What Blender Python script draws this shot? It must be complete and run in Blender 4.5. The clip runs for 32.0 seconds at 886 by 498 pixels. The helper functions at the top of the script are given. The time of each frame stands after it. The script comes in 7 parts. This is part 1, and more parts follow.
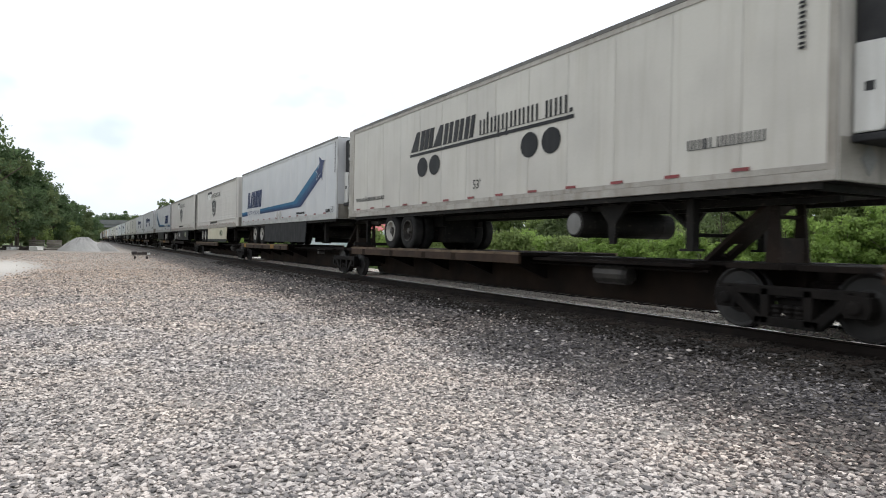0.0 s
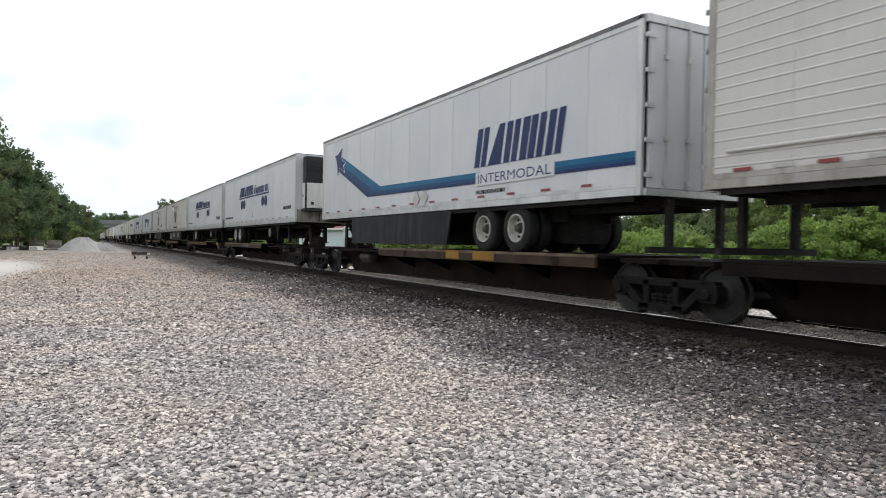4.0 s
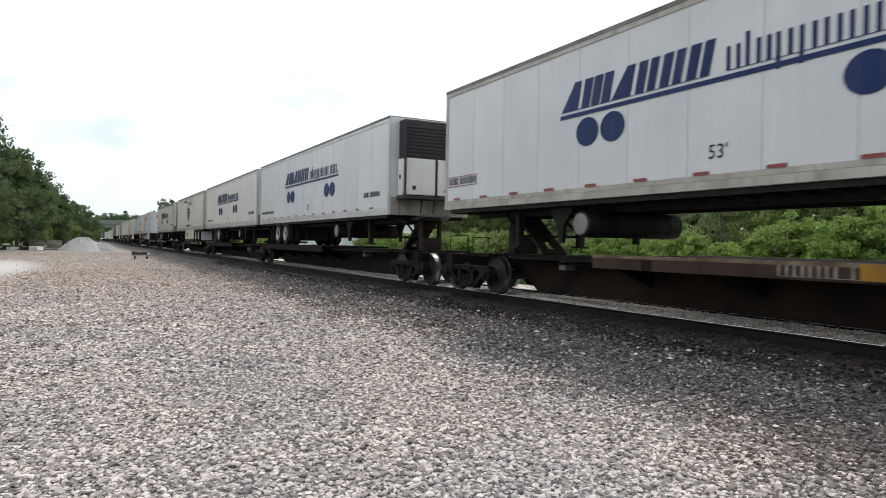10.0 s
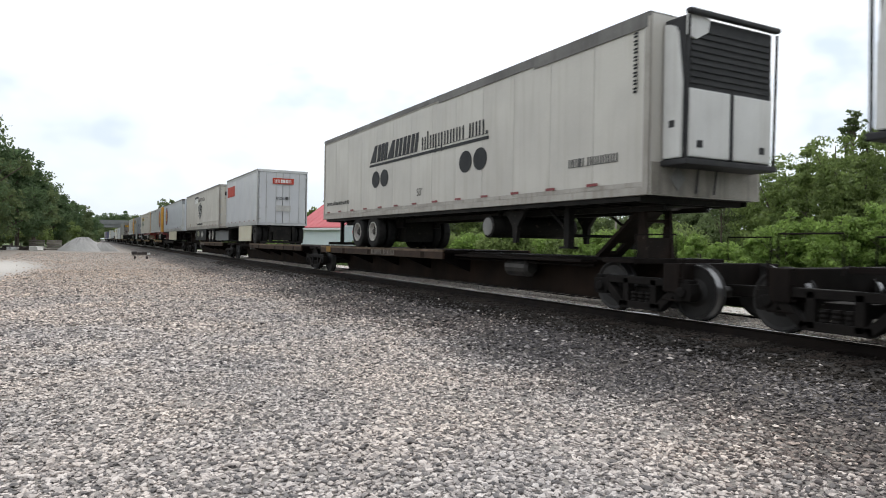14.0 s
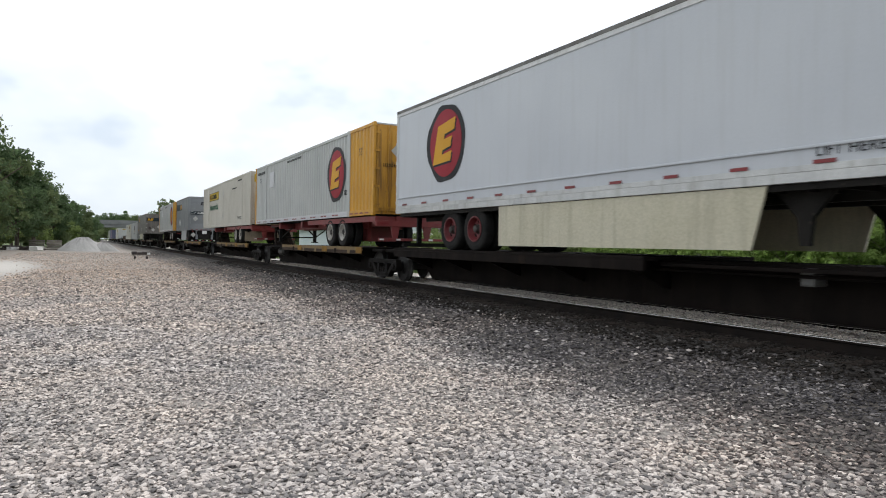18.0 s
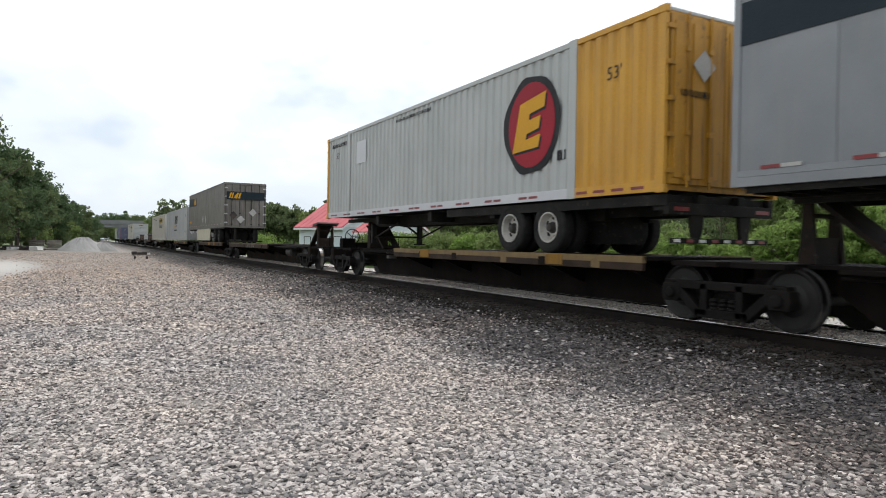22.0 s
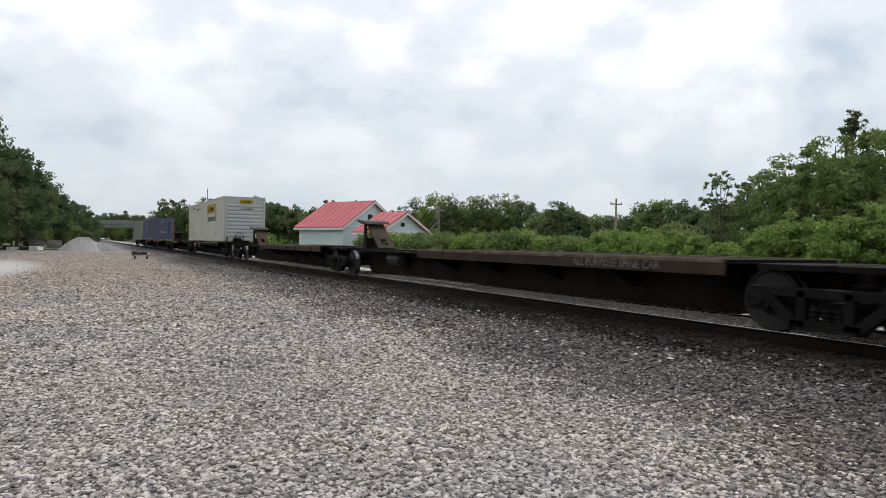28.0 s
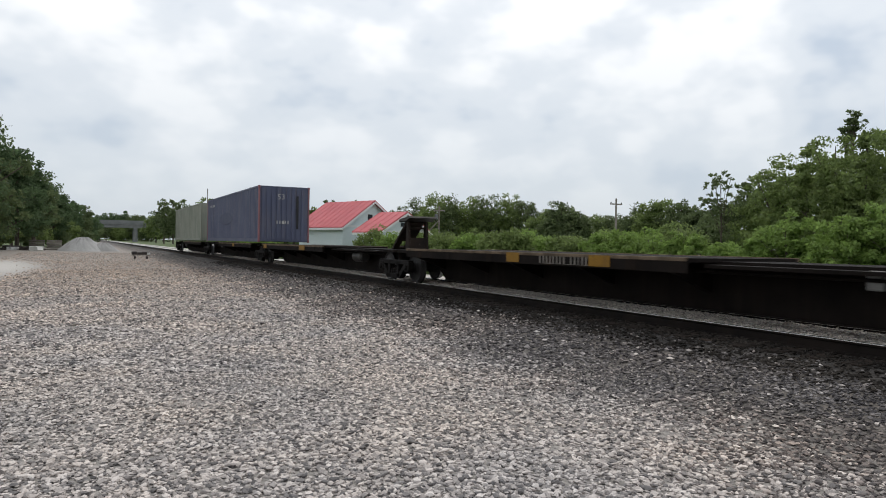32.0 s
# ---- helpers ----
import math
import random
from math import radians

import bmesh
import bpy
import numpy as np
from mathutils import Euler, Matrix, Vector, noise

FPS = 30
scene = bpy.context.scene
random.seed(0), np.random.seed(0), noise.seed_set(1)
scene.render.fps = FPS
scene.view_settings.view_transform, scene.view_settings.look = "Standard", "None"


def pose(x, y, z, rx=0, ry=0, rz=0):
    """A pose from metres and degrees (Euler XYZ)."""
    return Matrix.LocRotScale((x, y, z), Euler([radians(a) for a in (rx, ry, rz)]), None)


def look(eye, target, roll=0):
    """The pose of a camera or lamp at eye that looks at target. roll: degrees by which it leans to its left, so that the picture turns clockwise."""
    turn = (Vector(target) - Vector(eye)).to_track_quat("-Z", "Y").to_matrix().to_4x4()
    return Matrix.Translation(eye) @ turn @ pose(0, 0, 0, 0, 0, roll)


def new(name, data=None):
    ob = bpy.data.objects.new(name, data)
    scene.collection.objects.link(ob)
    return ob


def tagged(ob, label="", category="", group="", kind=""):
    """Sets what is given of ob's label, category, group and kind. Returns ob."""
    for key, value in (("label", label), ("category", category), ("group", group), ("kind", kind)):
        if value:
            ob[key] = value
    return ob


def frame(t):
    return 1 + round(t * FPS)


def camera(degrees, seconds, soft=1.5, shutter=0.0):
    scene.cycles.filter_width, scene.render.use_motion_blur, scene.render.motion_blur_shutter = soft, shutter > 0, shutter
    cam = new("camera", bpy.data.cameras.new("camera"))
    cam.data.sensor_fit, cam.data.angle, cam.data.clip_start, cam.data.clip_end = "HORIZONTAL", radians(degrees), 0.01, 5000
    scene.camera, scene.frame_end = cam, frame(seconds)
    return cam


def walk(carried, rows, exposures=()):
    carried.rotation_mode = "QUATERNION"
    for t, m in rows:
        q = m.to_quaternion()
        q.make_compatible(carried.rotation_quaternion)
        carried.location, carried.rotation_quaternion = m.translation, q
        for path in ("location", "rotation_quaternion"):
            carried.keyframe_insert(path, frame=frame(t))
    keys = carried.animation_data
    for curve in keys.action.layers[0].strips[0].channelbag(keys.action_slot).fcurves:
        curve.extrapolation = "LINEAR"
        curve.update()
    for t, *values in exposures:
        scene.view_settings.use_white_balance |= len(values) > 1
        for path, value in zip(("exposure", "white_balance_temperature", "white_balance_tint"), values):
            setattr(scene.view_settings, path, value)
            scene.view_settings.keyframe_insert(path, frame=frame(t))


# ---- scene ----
# ---- camera: it stands still beside the track ----
cam = camera(66.83, 32.0, soft=1.0, shutter=0.1)
YAW, PITCH, ROLL, EYE_Z = radians(28.04), radians(-0.43), 0.95, 1.65
EYE = (0.0, 0.0, EYE_Z)
AIM = (math.sin(YAW) * 10, math.cos(YAW) * 10, EYE_Z + math.tan(PITCH) * 10)
VIEW = look(EYE, AIM, ROLL)
walk(cam, [(0.0, VIEW), (32.0, VIEW)], exposures=[(0.0, 0.25), (11.0, 0.25), (14.0, 0.17), (17.0, 0.09), (18.5, 0.13), (20.0, 0.25), (21.0, 0.2), (22.0, 0.1), (22.6, 0.12), (23.1, 0.06), (23.7, -0.16), (24.2, -0.22), (24.8, 0.16), (25.5, 0.12), (27.5, -0.22), (29.0, -0.26), (30.0, -0.33), (32.0, -0.3)])

# ---- world: an overcast sky, and a weak wide sun behind it ----
SUN_EL, SUN_AZ = radians(60), radians(50)
world = bpy.data.worlds.new("overcast_sky")
scene.world = world
world.use_nodes = True
wn, wl = world.node_tree.nodes, world.node_tree.links
wn.clear()


def wnode(kind, **values):
    n = wn.new(kind)
    for k, v in values.items():
        n.inputs[k].default_value = v
    return n


sky = wn.new("ShaderNodeTexSky")
sky.sky_type, sky.sun_disc, sky.sun_elevation, sky.sun_rotation = "NISHITA", False, SUN_EL, SUN_AZ
sky_dim = wn.new("ShaderNodeMixRGB")
sky_dim.blend_type = "MULTIPLY"
sky_dim.inputs[0].default_value, sky_dim.inputs[2].default_value = 1.0, (0.1, 0.1, 0.1, 1)
wl.new(sky.outputs[0], sky_dim.inputs[1])
tc = wn.new("ShaderNodeTexCoord")
sep = wn.new("ShaderNodeSeparateXYZ")
wl.new(tc.outputs["Generated"], sep.inputs[0])
stretch = wn.new("ShaderNodeVectorMath")
stretch.operation = "MULTIPLY"
stretch.inputs[1].default_value = (1.0, 1.0, 1.7)
wl.new(tc.outputs["Generated"], stretch.inputs[0])
n1 = wnode("ShaderNodeTexNoise", Scale=3.2, Detail=3.0, Roughness=0.5)
n2 = wnode("ShaderNodeTexNoise", Scale=8.5, Detail=3.0, Roughness=0.5)
wl.new(stretch.outputs[0], n1.inputs["Vector"])
wl.new(stretch.outputs[0], n2.inputs["Vector"])
blend = wn.new("ShaderNodeMixRGB")
blend.inputs[0].default_value = 0.5
wl.new(n1.outputs[0], blend.inputs[1])
wl.new(n2.outputs[0], blend.inputs[2])
ramp = wn.new("ShaderNodeValToRGB")
ramp.color_ramp.interpolation = "EASE"
ramp.color_ramp.elements[0].position, ramp.color_ramp.elements[0].color = 0.34, (0.73, 0.84, 0.99, 1)
ramp.color_ramp.elements[1].position, ramp.color_ramp.elements[1].color = 0.60, (1.44, 1.45, 1.46, 1)
mid = ramp.color_ramp.elements.new(0.46)
mid.color = (1.08, 1.14, 1.21, 1)
wl.new(blend.outputs[0], ramp.inputs[0])
# thicker, bluer air towards the horizon
low = wn.new("ShaderNodeMapRange")
low.inputs[1].default_value, low.inputs[2].default_value, low.inputs[3].default_value, low.inputs[4].default_value = 0.02, 0.34, 0.87, 0.0
wl.new(sep.outputs[2], low.inputs[0])
haze = wn.new("ShaderNodeMixRGB")
haze.inputs[2].default_value = (0.735, 0.81, 0.885, 1)
wl.new(low.outputs[0], haze.inputs[0])
wl.new(ramp.outputs[0], haze.inputs[1])
cover = wn.new("ShaderNodeMixRGB")
cover.inputs[0].default_value = 0.93
wl.new(sky_dim.outputs[0], cover.inputs[1])
wl.new(haze.outputs[0], cover.inputs[2])
bg = wn.new("ShaderNodeBackground")
bg.inputs[1].default_value = 1.0
wl.new(cover.outputs[0], bg.inputs[0])
wout = wn.new("ShaderNodeOutputWorld")
wl.new(bg.outputs[0], wout.inputs[0])

sun = new("sun", bpy.data.lights.new("sun", "SUN"))
sun.data.energy, sun.data.angle, sun.data.color = 1.5, radians(12), (1.0, 0.96, 0.9)
sd = Vector((math.sin(SUN_AZ) * math.cos(SUN_EL), math.cos(SUN_AZ) * math.cos(SUN_EL), math.sin(SUN_EL)))
sun.matrix_world = look(sd * 100, (0, 0, 0))


# ---- materials ----
def surf(name, a, b, scale=2.0, rough=0.6, metal=0.0, bump=0.15, grain=60.0, streak=0.0, grime=(0.12, 0.1, 0.08), spots=0.0, vary=0.0, island=False, thin=0.0, spec=0.5, speck=1.0):
    """A weathered surface: two colours in large patches, a fine grain with relief, vertical streaks of grime, small spots."""
    m = bpy.data.materials.new(name)
    m.use_nodes = True
    nt = m.node_tree
    nd, lk = nt.nodes, nt.links
    bsdf = nd["Principled BSDF"]
    bsdf.inputs["Metallic"].default_value = metal
    bsdf.inputs["Specular IOR Level"].default_value = spec
    co = nd.new("ShaderNodeTexCoord")
    info = nd.new("ShaderNodeObjectInfo")
    add = nd.new("ShaderNodeVectorMath")
    add.operation = "MULTIPLY_ADD"
    add.inputs[1].default_value = (13.0, 7.0, 5.0)
    lk.new(info.outputs["Random"], add.inputs[0])
    lk.new(co.outputs["Object"], add.inputs[2])

    def tex(sc, detail, stretch=None):
        n = nd.new("ShaderNodeTexNoise")
        n.inputs["Scale"].default_value, n.inputs["Detail"].default_value = sc, detail
        src = add.outputs[0]
        if stretch:
            mp = nd.new("ShaderNodeMapping")
            mp.inputs["Scale"].default_value = stretch
            lk.new(src, mp.inputs[0])
            src = mp.outputs[0]
        lk.new(src, n.inputs["Vector"])
        return n.outputs[0]

    def mix(fac, c1, c2, mode="MIX"):
        n = nd.new("ShaderNodeMixRGB")
        n.blend_type = mode
        for k, v in ((0, fac), (1, c1), (2, c2)):
            if isinstance(v, bpy.types.NodeSocket):
                lk.new(v, n.inputs[k])
            else:
                n.inputs[k].default_value = v if k == 0 else (*v, 1) if len(v) == 3 else v
        return n.outputs[0]

    def ramped(v, lo, hi):
        n = nd.new("ShaderNodeMapRange")
        n.inputs[1].default_value, n.inputs[2].default_value = lo, hi
        lk.new(v, n.inputs[0])
        return n.outputs[0]

    col = mix(ramped(tex(scale, 5), 0.35, 0.65), a, b)
    fine = tex(grain, 4)
    col = mix(ramped(fine, 0.2, 0.8), mix(1.0, col, [1 - 0.22 * speck] * 3, "MULTIPLY"), mix(1.0, col, [1 + 0.12 * speck] * 3, "MULTIPLY"))
    if streak:
        st = ramped(tex(1.0, 6, (7.0, 7.0, 0.5)), 0.5, 0.78)
        sm = nd.new("ShaderNodeMath")
        sm.operation = "MULTIPLY"
        sm.inputs[1].default_value = streak
        lk.new(st, sm.inputs[0])
        col = mix(sm.outputs[0], col, grime)
    if spots:
        sp = ramped(tex(scale * 6, 6), 0.62, 0.72)
        sm = nd.new("ShaderNodeMath")
        sm.operation = "MULTIPLY"
        sm.inputs[1].default_value = spots
        lk.new(sp, sm.inputs[0])
        col = mix(sm.outputs[0], col, grime)
    if vary:
        src = info.outputs["Random"]
        if island:
            geo = nd.new("ShaderNodeNewGeometry")
            src = geo.outputs["Random Per Island"]
        hv = nd.new("ShaderNodeMapRange")
        hv.inputs[3].default_value, hv.inputs[4].default_value = 1 - vary, 1 + vary
        lk.new(src, hv.inputs[0])
        cb = nd.new("ShaderNodeCombineColor")
        for k in range(3):
            lk.new(hv.outputs[0], cb.inputs[k])
        col = mix(1.0, col, cb.outputs[0], "MULTIPLY")
    lk.new(col, bsdf.inputs["Base Color"])
    rg = nd.new("ShaderNodeMapRange")
    rg.inputs[3].default_value, rg.inputs[4].default_value = max(0.05, rough - 0.12), min(1.0, rough + 0.12)
    lk.new(tex(scale * 3, 4), rg.inputs[0])
    lk.new(rg.outputs[0], bsdf.inputs["Roughness"])
    if bump:
        bn = nd.new("ShaderNodeBump")
        bn.inputs["Strength"].default_value, bn.inputs["Distance"].default_value = bump, 0.01
        lk.new(fine, bn.inputs["Height"])
        lk.new(bn.outputs[0], bsdf.inputs["Normal"])
    if thin:
        tr = nd.new("ShaderNodeBsdfTranslucent")
        lk.new(col, tr.inputs[0])
        mx = nd.new("ShaderNodeMixShader")
        mx.inputs[0].default_value = thin
        lk.new(bsdf.outputs[0], mx.inputs[1])
        lk.new(tr.outputs[0], mx.inputs[2])
        lk.new(mx.outputs[0], nd["Material Output"].inputs[0])
    return m


WHITE = surf("white_trailer_panel", (0.44, 0.45, 0.47), (0.50, 0.505, 0.515), 0.6, 0.38, 0, 0.03, 30, 0.35, (0.42, 0.40, 0.36), speck=0.22)
WARMW = surf("warm_white_panel", (0.465, 0.445, 0.42), (0.515, 0.495, 0.465), 0.6, 0.4, 0, 0.03, 30, 0.4, (0.40, 0.37, 0.32), speck=0.22)
CREAM = surf("weathered_white_panel", (0.41, 0.39, 0.355), (0.485, 0.465, 0.42), 0.7, 0.45, 0, 0.03, 30, 0.55, (0.34, 0.31, 0.26), speck=0.22)
REEFER = surf("white_plastic_cowl", (0.52, 0.515, 0.495), (0.60, 0.595, 0.575), 1.2, 0.35, 0, 0.03, 30, 0.4, (0.35, 0.33, 0.3), speck=0.22)
BONE = surf("beige_container_paint", (0.41, 0.39, 0.34), (0.47, 0.45, 0.40), 0.6, 0.5, 0, 0.05, 40, 0.45, (0.36, 0.33, 0.27), speck=0.22)
GREYP = surf("silver_grey_panel", (0.17, 0.18, 0.19), (0.215, 0.225, 0.235), 0.7, 0.42, 0.25, 0.03, 30, 0.35, (0.22, 0.21, 0.19), speck=0.22)
DUSTYDOOR = surf("dust_streaked_door_panel", (0.12, 0.108, 0.096), (0.19, 0.172, 0.155), 0.8, 0.55, 0.1, 0.04, 30, 0.9, (0.06, 0.05, 0.042), spots=0.4, speck=0.22)
DUSTY = surf("dusty_grey_panel", (0.108, 0.099, 0.088), (0.15, 0.138, 0.122), 0.6, 0.5, 0.15, 0.04, 30, 0.45, (0.17, 0.16, 0.14), speck=0.22)
PALEC = surf("pale_grey_container_paint", (0.30, 0.305, 0.305), (0.355, 0.36, 0.355), 0.7, 0.5, 0, 0.05, 40, 0.4, (0.3, 0.29, 0.27), speck=0.22)
ECONT = surf("off_white_container_paint", (0.345, 0.36, 0.35), (0.40, 0.41, 0.40), 0.7, 0.5, 0, 0.05, 40, 0.45, (0.36, 0.34, 0.3), speck=0.22)
YELLOWEND = surf("rust_stained_yellow_paint", (0.40, 0.19, 0.014), (0.50, 0.25, 0.02), 1.1, 0.55, 0, 0.06, 40, 0.95, (0.07, 0.035, 0.015), spots=0.6)
YELLOW = surf("yellow_container_paint", (0.48, 0.235, 0.015), (0.56, 0.285, 0.02), 0.8, 0.5, 0, 0.05, 40, 0.5, (0.3, 0.17, 0.05))
BLUEC = surf("faded_blue_container_paint", (0.06, 0.07, 0.125), (0.085, 0.095, 0.15), 0.6, 0.6, 0, 0.05, 40, 0.4, (0.2, 0.17, 0.16))
OVAL = surf("faded_darker_blue_paint", (0.045, 0.053, 0.10), (0.062, 0.07, 0.118), 0.8, 0.6, 0, 0.05, 40)
MAROON = surf("faded_maroon_post_paint", (0.20, 0.07, 0.09), (0.26, 0.10, 0.11), 0.8, 0.6, 0, 0.05, 40, 0.4)
OLIVE = surf("grey_green_container_paint", (0.20, 0.22, 0.18), (0.27, 0.28, 0.23), 0.6, 0.6, 0, 0.05, 40, 0.4)
RAILM = surf("brushed_aluminium_rail", (0.42, 0.42, 0.42), (0.52, 0.52, 0.51), 1.5, 0.4, 0.55, 0.05, 60, 0.5, (0.2, 0.18, 0.15))
DIRTYRAIL = surf("dirty_aluminium_rail", (0.27, 0.25, 0.222), (0.37, 0.35, 0.315), 1.5, 0.55, 0.3, 0.05, 60, 0.7, (0.16, 0.13, 0.1))
CHASSIS = surf("grimy_black_frame_steel", (0.010, 0.0095, 0.009), (0.022, 0.02, 0.018), 2.0, 0.7, 0.2, 0.2, 50, 0.0, spots=0.4, spec=0.15)
REDFRAME = surf("red_chassis_paint", (0.20, 0.03, 0.03), (0.15, 0.025, 0.025), 1.5, 0.55, 0, 0.1, 50, 0.4, (0.06, 0.03, 0.025))
TYRE = surf("tyre_rubber", (0.011, 0.011, 0.011), (0.024, 0.023, 0.022), 3.0, 0.85, 0, 0.3, 80, spec=0.15)
RIM = surf("white_painted_rim", (0.34, 0.325, 0.295), (0.48, 0.465, 0.43), 4.0, 0.45, 0.2, 0.1, 60, 0.0, spots=0.5, spec=0.3)
GRIMYRIM = surf("grimy_dark_rim", (0.02, 0.018, 0.016), (0.05, 0.045, 0.04), 4.0, 0.6, 0.2, 0.1, 60, 0.0, spots=0.5, spec=0.2)
HUB = surf("dark_hub_steel", (0.03, 0.028, 0.026), (0.055, 0.05, 0.045), 4.0, 0.55, 0.5, 0.1, 60)
SKIRTW = surf("cream_side_skirt", (0.44, 0.41, 0.30), (0.51, 0.48, 0.37), 0.8, 0.5, 0, 0.04, 30, 0.5, (0.25, 0.22, 0.16))
SKIRTD = surf("dark_side_skirt", (0.010, 0.011, 0.013), (0.018, 0.019, 0.022), 0.8, 0.5, 0, 0.04, 30, 0.25, (0.12, 0.11, 0.1), spec=0.08)
GRILLE = surf("black_grille", (0.02, 0.02, 0.022), (0.035, 0.035, 0.036), 3.0, 0.6, 0, 0.1, 60, spec=0.25)
NAVY = surf("navy_blue_vinyl", (0.006, 0.018, 0.075), (0.009, 0.023, 0.09), 1.5, 0.4, 0, 0.02, 40, 0.2, (0.1, 0.1, 0.12), spec=0.15)
BLACKV = surf("black_vinyl", (0.007, 0.0075, 0.009), (0.014, 0.0145, 0.016), 1.5, 0.45, 0, 0.02, 40, 0.2, (0.09, 0.09, 0.08), spec=0.15)
GREYV = surf("worn_grey_vinyl", (0.06, 0.06, 0.06), (0.10, 0.10, 0.098), 3.0, 0.5, 0, 0.02, 40, 0.3, (0.2, 0.2, 0.19), spec=0.15)
INK = surf("dark_blue_grey_vinyl", (0.012, 0.022, 0.03), (0.018, 0.028, 0.036), 1.5, 0.45, 0, 0.02, 40, spec=0.15)
WHITEV = surf("white_vinyl", (0.72, 0.72, 0.70), (0.66, 0.66, 0.64), 2.0, 0.45, 0, 0.02, 40, 0.3, (0.4, 0.38, 0.34))
REDV = surf("red_reflective_tape", (0.20, 0.014, 0.016), (0.15, 0.012, 0.014), 3.0, 0.35, 0, 0.02, 80)
LOGORED = surf("crimson_vinyl", (0.30, 0.008, 0.022), (0.24, 0.007, 0.018), 1.0, 0.4, 0, 0.02, 40, spec=0.15)
LOGOYEL = surf("golden_yellow_vinyl", (0.60, 0.31, 0.015), (0.54, 0.27, 0.012), 1.0, 0.4, 0, 0.02, 40, spec=0.15)
SIGNYEL = surf("lemon_yellow_vinyl", (0.46, 0.32, 0.012), (0.40, 0.27, 0.012), 1.0, 0.45, 0, 0.02, 40, 0.25, (0.3, 0.22, 0.05), spec=0.15)
GREENV = surf("dark_green_vinyl", (0.01, 0.09, 0.05), (0.014, 0.1, 0.06), 1.0, 0.45, 0, 0.02, 40, spec=0.15)
SKYDEEP = surf("deep_blue_vinyl", (0.005, 0.042, 0.115), (0.007, 0.055, 0.15), 1.0, 0.4, 0, 0.02, 40, spec=0.15)
SKYBLUE = surf("bright_blue_vinyl", (0.006, 0.085, 0.17), (0.009, 0.11, 0.215), 1.0, 0.4, 0, 0.02, 40, spec=0.15)
ORANGER = surf("orange_red_vinyl", (0.40, 0.05, 0.03), (0.35, 0.045, 0.025), 1.0, 0.45, 0, 0.02, 40, spec=0.15)
GHOST = surf("faded_placard", (0.36, 0.35, 0.325), (0.43, 0.42, 0.395), 3.0, 0.5, 0, 0.02, 40)
ECOGREEN = surf("olive_green_vinyl", (0.085, 0.11, 0.03), (0.12, 0.145, 0.045), 2.0, 0.45, 0, 0.02, 40)
CARBLACK = surf("sooty_car_steel", (0.0062, 0.0048, 0.0043), (0.0125, 0.0095, 0.0082), 1.3, 0.8, 0.0, 0.25, 40, 0.3, (0.026, 0.018, 0.014), spec=0.08)
CARBROWN = surf("rusty_brown_car_steel", (0.026, 0.017, 0.012), (0.052, 0.032, 0.021), 1.5, 0.7, 0.1, 0.25, 40, 0.4, (0.035, 0.025, 0.02), spots=0.4, spec=0.15)
CARRUST = surf("dark_rusty_sill_steel", (0.010, 0.0072, 0.0058), (0.024, 0.0155, 0.011), 1.1, 0.8, 0.0, 0.25, 40, 0.4, (0.012, 0.009, 0.0075), spots=0.4, spec=0.08)
CARYEL = surf("dirty_yellow_car_paint", (0.25, 0.135, 0.018), (0.19, 0.10, 0.018), 1.8, 0.6, 0, 0.15, 40, 0.6, (0.1, 0.06, 0.03), spots=0.5, spec=0.15)
CAROCHRE = surf("ochre_car_paint", (0.042, 0.025, 0.011), (0.105, 0.055, 0.017), 0.9, 0.65, 0, 0.15, 40, 0.8, (0.03, 0.02, 0.014), spots=0.7, spec=0.15)
CARTAN = surf("tan_car_paint", (0.15, 0.10, 0.045), (0.20, 0.14, 0.065), 1.2, 0.65, 0, 0.15, 40, 0.6, (0.1, 0.07, 0.04), spots=0.4, spec=0.2)
TRUCKM = surf("cast_truck_steel", (0.0055, 0.0047, 0.0042), (0.0115, 0.0094, 0.0082), 2.5, 0.75, 0.2, 0.3, 40, spec=0.15)
WHEELM = surf("rolled_wheel_steel", (0.007, 0.006, 0.0055), (0.014, 0.012, 0.0105), 2.5, 0.6, 0.2, 0.15, 40)
TREAD = surf("polished_tread_steel", (0.20, 0.20, 0.20), (0.28, 0.28, 0.28), 2.5, 0.34, 1.0, 0.02, 40)
RAILTOP = surf("polished_rail_head", (0.5, 0.5, 0.5), (0.6, 0.6, 0.6), 4.0, 0.2, 1.0, 0.02, 80)
RAILSIDE = surf("rusty_rail_web", (0.007, 0.0055, 0.005), (0.015, 0.011, 0.009), 3.0, 0.8, 0.2, 0.3, 60, spec=0.15)
TIE = surf("creosoted_tie", (0.018, 0.014, 0.012), (0.042, 0.031, 0.025), 3.0, 0.9, 0, 0.5, 30, vary=0.3, spec=0.15)
BARK = surf("bark", (0.07, 0.055, 0.042), (0.11, 0.09, 0.07), 3.0, 0.95, 0, 0.6, 14)
LEAFD = surf("deep_green_leaves", (0.10, 0.135, 0.058), (0.15, 0.19, 0.085), 0.5, 0.6, 0, 0, 8, vary=0.25, island=True, thin=0.58, spec=0.25)
LEAFM = surf("mid_green_leaves", (0.15, 0.205, 0.066), (0.21, 0.27, 0.095), 0.5, 0.6, 0, 0, 8, vary=0.25, island=True, thin=0.58, spec=0.25)
LEAFL = surf("fresh_green_leaves", (0.17, 0.26, 0.06), (0.24, 0.34, 0.095), 0.8, 0.6, 0, 0, 8, vary=0.25, island=True, thin=0.58, spec=0.25)
